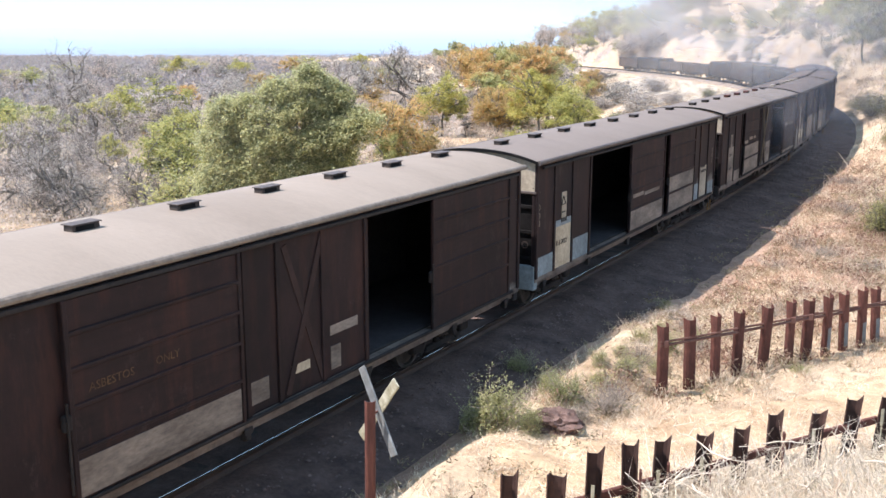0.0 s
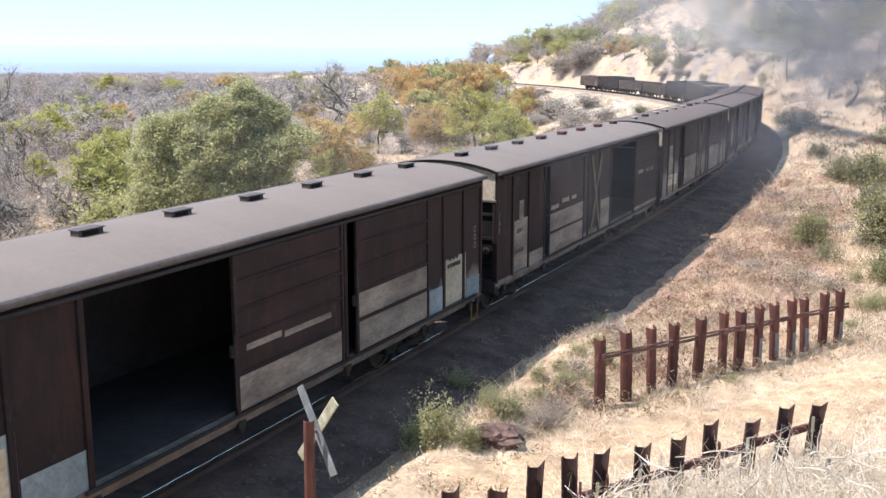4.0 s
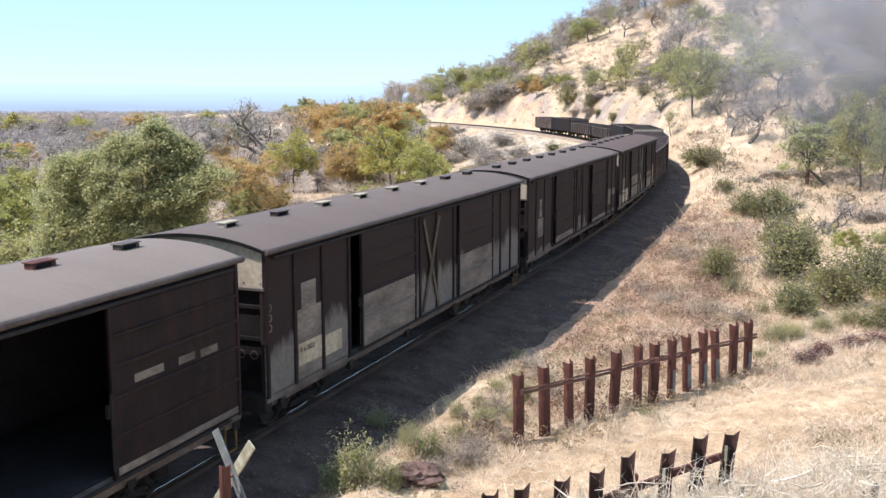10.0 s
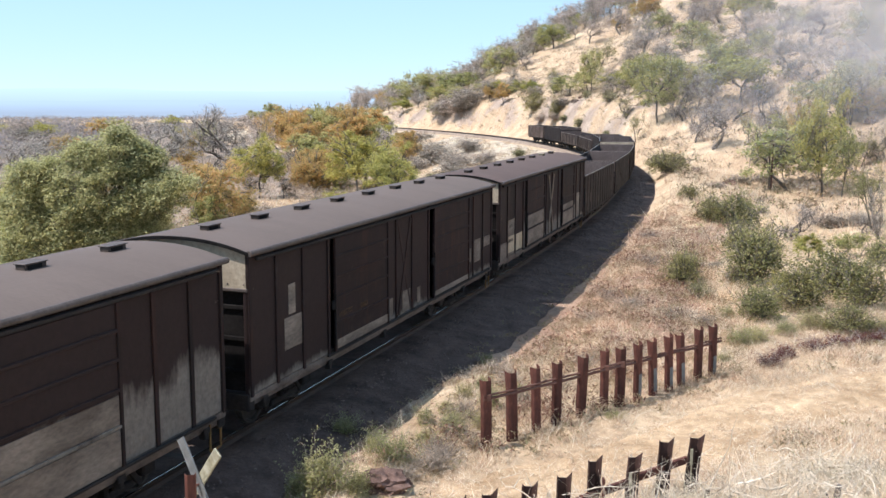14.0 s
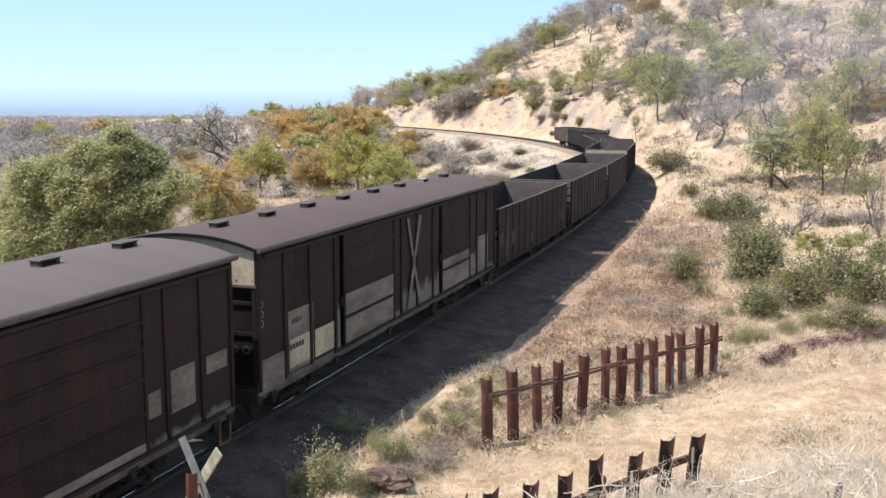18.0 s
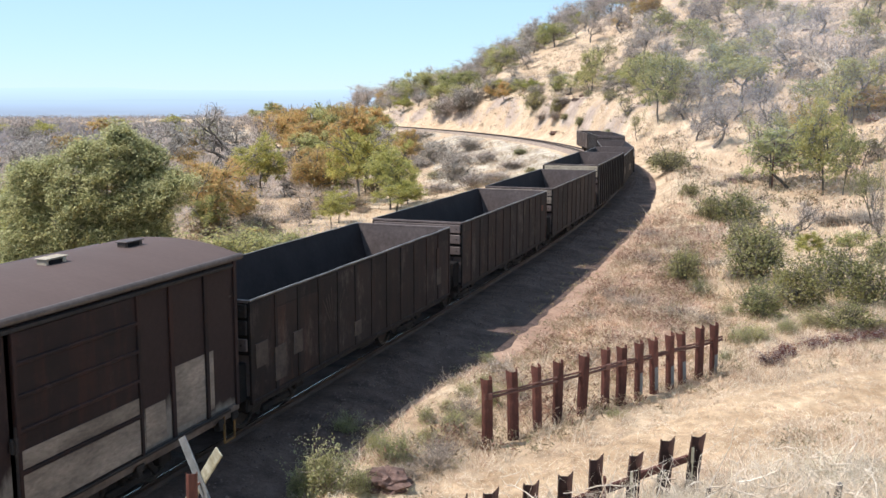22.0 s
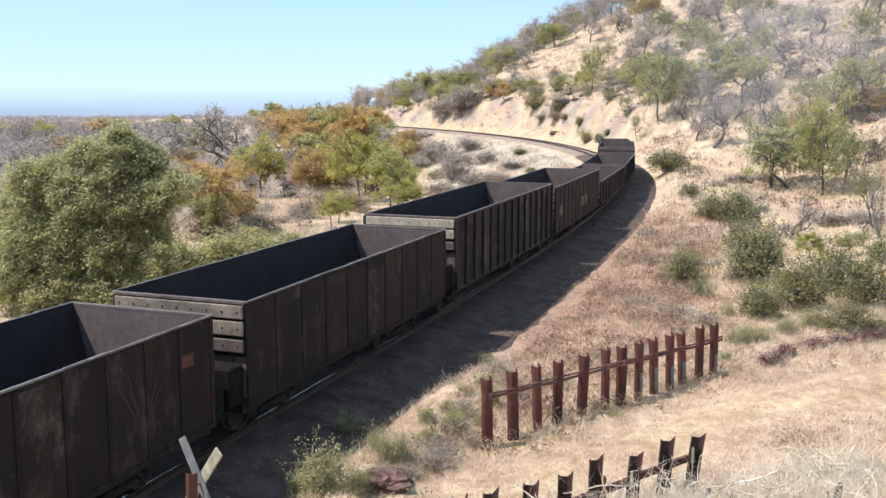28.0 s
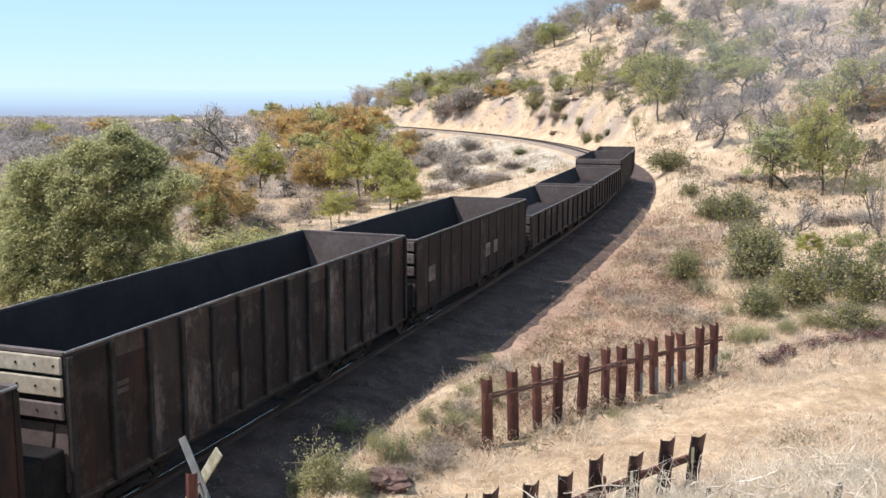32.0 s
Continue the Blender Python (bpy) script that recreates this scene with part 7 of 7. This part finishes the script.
def lump_rock(name, x, y, z, sx, sy, sz, seed, material, label):
    bm = bmesh.new()
    bmesh.ops.create_icosphere(bm, subdivisions=4, radius=1)
    for v in bm.verts:
        p = v.co * 1.6 + Vector((seed, seed * 2, 0))
        k = 1 + 0.38 * noise.noise(p) + 0.24 * noise.noise(p * 2.7) + 0.09 * noise.noise(p * 7)
        v.co = Vector((v.co.x * sx * k, v.co.y * sy * k, max(-0.3, round(v.co.z * k * 3) / 3 * 0.35 + v.co.z * k * 0.65) * sz))
    me = bpy.data.meshes.new(name)
    bm.to_mesh(me)
    bm.free()
    me.materials.append(material)
    ob = new(name, me)
    ob.location = (x, y, z)
    return tagged(ob, label, "rock")


lump_rock("rock", -0.98, 15.55, ground_z(-0.98, 15.55) + 0.02, 0.46, 0.36, 0.22, 3, ROCK, "rough red-brown ironstone boulder in the grass")
rr = random.Random(8)
for k in range(26):
    s_, o_ = rr.uniform(60, 150), rr.uniform(4, 40)
    x_, y_, _ = on_track(s_, o_)
    lump_rock("rock", float(x_), float(y_), ground_z(float(x_), float(y_)), rr.uniform(0.3, 0.9), rr.uniform(0.3, 0.8), rr.uniform(0.2, 0.5), k, ROCK if k % 3 else STONE, "weathered boulder on the hillside")


BLEACHED = leafage("bleached_straw", [(0.58, 0.45, 0.33), (0.74, 0.62, 0.48), (0.84, 0.74, 0.60), (0.66, 0.52, 0.40)], 0.8, 0.3)


def slope_oddments():
    """A rusty pole and a bleached dead tree on the wooded slope."""
    x, y = 26.6, 79.3
    z = ground_z(x, y)
    p = thing("pole", pose(x, y, z), "thin rusty iron pole standing on the slope", "pole")
    part("shaft", Form().tube((0, 0, -0.2), (0.03, 0, 3.7), 0.06, 0.045, 10), RUST, p)
    part("cap", Form().tube((0.03, 0, 3.69), (0.03, 0, 3.75), 0.06, 0.05, 10), PIPE, p)
    white = make_tree("dead_tree", 333, None, 0, 0, 0, levels=4, fork=2, bend=0.32, first=0.12, bark=BRUSH, n=5, thick=1.5, label="bleached white dead tree with spreading branches", kindword="tree")
    plant(white, 42.1, 108.1, 8.6, 5.2, 1.1)
    for ob in (*white.children_recursive, white):
        bpy.data.objects.remove(ob)


slope_oddments()


def brushwood():
    """Dead branches heaped along the road edge."""
    rng = np.random.default_rng(51)
    spots = [(0.9, 11.7), (1.4, 12.1), (2.3, 12.85), (2.9, 13.3), (3.5, 13.75), (1.9, 12.3), (2.6, 12.6), (3.3, 13.1), (4.1, 13.5), (4.8, 13.9), (5.5, 14.4), (6.1, 14.9), (6.7, 15.4), (3.9, 12.3), (4.6, 12.6), (5.3, 13.0), (6.0, 13.5), (6.8, 14.1), (3.1, 11.9), (7.3, 15.0), (5.6, 12.0)]
    for k, (x, y) in enumerate(spots):
        segs = []
        for _ in range(120):
            p = np.array([rng.normal(0, 0.4), rng.normal(0, 0.3), abs(rng.normal(0, 0.32))])
            d = rng.normal(0, 1, 3) * (1, 1, 0.28)
            d[2] += 0.16
            d /= np.linalg.norm(d)
            ln, r = rng.uniform(0.4, 1.3), 0.004 + 0.016 * rng.random() ** 3
            for i in range(5):
                d = d + rng.normal(0, 0.2, 3)
                d /= np.linalg.norm(d)
                q = p + d * ln / 5
                q[2] = max(q[2], 0.02)
                segs.append((*p, *q, r * (1 - i / 6), r * (1 - (i + 1) / 6)))
                if rng.random() < 0.7:
                    t = q + rng.normal(0, 0.14, 3) + (0, 0, 0.05)
                    segs.append((*q, *t, r * 0.45, r * 0.15))
                p = q
        v, f = sticks(segs, 3)
        ob = thing("brush_pile", pose(x, y, ground_z(x, y)), "heap of dead grey branches and straw", "brushwood", "brushwood heaps")
        part("deadwood", np_mesh("deadwood", v, f, BRUSH), None, ob)
        n = 1500
        bx, by = rng.normal(0, 0.5, n), rng.normal(0, 0.4, n)
        v, f = blades(bx, by, np.abs(rng.normal(0, 0.2, n)) - 0.03, 1, rng.uniform(0.12, 0.45, n), 0.02, rng, 0.007, 1.1)
        part("straw", np_mesh("straw", v, f, BLEACHED), None, ob)
    for x, y, h, r in ((3.95, 14.0, 0.62, 0.055), (4.30, 14.05, 0.5, 0.03), (5.95, 14.1, 0.75, 0.07), (2.55, 12.75, 0.55, 0.04)):
        z = ground_z(x, y)
        st = thing("tree_stump", pose(x, y, z), "broken grey stump among dead branches", "stump")
        f = Form().tube((0, 0, -0.1), (0.02, 0.01, h * 0.6), r, r * 0.85, 9).tube((0.02, 0.01, h * 0.6), (0.05, -0.02, h), r * 0.85, r * 0.6, 9).tube((0.0, 0.0, h * 0.3), (-0.12, 0.03, h * 0.8), r * 0.5, r * 0.3, 7)
        part("stem", f, BARK, st)


brushwood()


# ---------------------------------------------------------------- smoke of the engine that has passed
def smoke_material(name, colour, density, size):
    """Thin drifting smoke: a soft scatter of light that fades out towards the edge of the wisp."""
    m = bpy.data.materials.new(name)
    m.use_nodes = True
    nt = m.node_tree
    nt.nodes.remove(nt.nodes["Principled BSDF"])
    tc = nt.nodes.new("ShaderNodeTexCoord")
    ln = nt.nodes.new("ShaderNodeVectorMath")
    ln.operation = "LENGTH"
    nt.links.new(tc.outputs["Object"], ln.inputs[0])
    fade = ramp(nt, ln.outputs["Value"], [(0.0, (1, 1, 1)), (0.45, (0.6, 0.6, 0.6)), (0.75, (0.18, 0.18, 0.18)), (0.98, (0, 0, 0))])
    puff = noise_node(nt, size, 5, 0.55)
    curl = ramp(nt, puff.outputs[0], [(0.30, (0.15, 0.15, 0.15)), (0.68, (1, 1, 1))])
    mul = blend(nt, 1.0, fade.outputs[0], curl.outputs[0], "MULTIPLY")
    amount = nt.nodes.new("ShaderNodeMath")
    amount.operation = "MULTIPLY"
    amount.inputs[1].default_value = density
    nt.links.new(mul, amount.inputs[0])
    clear, d, t, both, mix = (nt.nodes.new("ShaderNode" + k) for k in ("BsdfTransparent", "BsdfDiffuse", "BsdfTranslucent", "MixShader", "MixShader"))
    d.inputs[0].default_value = t.inputs[0].default_value = (*colour, 1)
    both.inputs[0].default_value = 0.5
    nt.links.new(d.outputs[0], both.inputs[1])
    nt.links.new(t.outputs[0], both.inputs[2])
    nt.links.new(amount.outputs[0], mix.inputs[0])
    nt.links.new(clear.outputs[0], mix.inputs[1])
    nt.links.new(both.outputs[0], mix.inputs[2])
    nt.links.new(mix.outputs[0], nt.nodes["Material Output"].inputs[0])
    return m


def wisp(seed):
    """One billowing veil of smoke, of unit half-width."""
    n = 26
    g = np.linspace(-1, 1, n)
    u, w = np.meshgrid(g, g, indexing="ij")
    u, w = u.ravel(), w.ravel()
    y = 0.22 * lumps(u * 10 + seed * 7, w * 10, 11, seed) + 0.08 * lumps(u * 10, w * 10 + seed * 5, 5, seed + 3)
    i, j = np.meshgrid(np.arange(n - 1), np.arange(n - 1), indexing="ij")
    i, j = i.ravel(), j.ravel()
    return np.stack([u, y, w], 1), np.stack([i * n + j, (i + 1) * n + j, (i + 1) * n + j + 1, i * n + j + 1], 1)


SMOKE_DARK = smoke_material("dark_engine_smoke", (0.17, 0.18, 0.20), 0.78, 1.5)
SMOKE_PALE = smoke_material("pale_engine_smoke", (0.62, 0.61, 0.62), 0.66, 1.8)
SMOKE_THIN = smoke_material("thin_engine_smoke", (0.24, 0.25, 0.28), 0.34, 1.8)
HAZE_THIN = smoke_material("thin_blue_haze", (0.46, 0.47, 0.51), 0.42, 1.4)
VEIL = smoke_material("thin_pale_veil", (0.66, 0.65, 0.64), 0.13, 1.2)
DRIFT = []


def smoke(name, label, material, layers, size, path, seed):
    """A cloud of veils one behind the other. path: seconds, azimuth in degrees, distance, height."""
    root = thing(name, pose(0, 0, 0), label, "smoke", "smoke clouds")
    rng = random.Random(seed)
    for k in range(layers):
        v, f = wisp(seed + k)
        ob = part("wisp", np_mesh("wisp", v, f, material, True), None, root)
        ob.matrix_basis = pose(rng.uniform(-0.25, 0.25) * size[0], (k - layers / 2) * size[1], rng.uniform(-0.2, 0.2) * size[2], rng.uniform(-8, 8), rng.uniform(-30, 30), rng.uniform(-14, 14)) @ Matrix.Diagonal((size[0], size[1] * 1.5, size[2], 1))
    rows = []
    for t, az, dist, z in path:
        a = radians(az)
        rows.append((t, pose(dist * math.sin(a), dist * math.cos(a), z, 0, 0, -az)))
    DRIFT.append((root, rows))


smoke("smoke_cloud", "dark grey engine smoke drifting over the hillside", SMOKE_DARK, 2, (13, 3, 9), [(0, 19.5, 62, 13), (3, 18.0, 62, 12.5), (6, 17.8, 62, 12.0), (9, 23.5, 64, 11), (12, 31, 68, 15), (16, 40, 72, 16), (32, 62, 80, 18)], 3)
smoke("smoke_cloud", "pale grey smoke hanging above the hill", SMOKE_PALE, 2, (22, 4, 13), [(0, 7, 84, 11), (3, 11, 84, 12), (6, 18, 84, 13), (9, 23, 86, 14), (13, 28, 88, 13), (17, 33, 90, 13), (32, 44, 95, 12)], 13)
smoke("smoke_cloud", "thin bluish smoke beside the train", SMOKE_THIN, 2, (6.0, 1.0, 3.6), [(0, 9.5, 44, 4.0), (3, 12, 42, 4.0), (6, 15, 36, 4.0), (9, 25, 34, 4.5), (13, 38, 34, 5), (32, 58, 40, 6)], 23)
smoke("smoke_haze", "thin pale smoke drifting across the train", VEIL, 1, (13, 1.5, 7.5), [(0, -42, 26, 5.5), (1.5, -30, 26, 5.5), (3, -15, 26, 5.5), (4, -6, 26, 5.5), (5.5, 8, 26, 5.5), (7, 20, 27, 6), (9, 32, 29, 6.5), (12, 44, 32, 8), (32, 72, 40, 9)], 63)
smoke("smoke_haze", "last thin haze of smoke on the wooded slope", HAZE_THIN, 1, (17, 4, 13), [(0, 24, 74, 12), (6, 23, 74, 12), (12, 22.5, 74, 11), (20, 22.0, 74, 11), (32, 22.5, 75, 12)], 43)


# the patterns from which the plants were copied are no longer needed
for models in MODELS.values():
    for model in models:
        for ob in (*model.children_recursive, model):
            bpy.data.objects.remove(ob)


# ---------------------------------------------------------------- what moves
def wagon_pose(s, base):
    x0, y0, _ = on_track(s - base)
    x1, y1, _ = on_track(s + base)
    turn = math.atan2(y1 - y0, x1 - x0)
    return Matrix.Translation(((x0 + x1) / 2, (y0 + y1) / 2, 0)) @ Matrix.Rotation(turn, 4, "Z")



def motions():
    for cloud, rows in DRIFT:
        walk(cloud, rows)
    times = [0.5 * k for k in range(65)]
    fine = [0.16 * k for k in range(200)] + [32.0]
    for wagon, place, base, sets in MOVERS:
        walk(wagon, [(t, wagon_pose(place - travelled(t), base)) for t in times])
    for wagon, place, base, sets in MOVERS:
        for w, x in sets:
            walk(w, [(t, Matrix.Translation((x, 0, 0.43)) @ Matrix.Rotation(-(travelled(t) / 0.43) % (2 * math.pi), 4, "Y")) for t in fine])


motions()
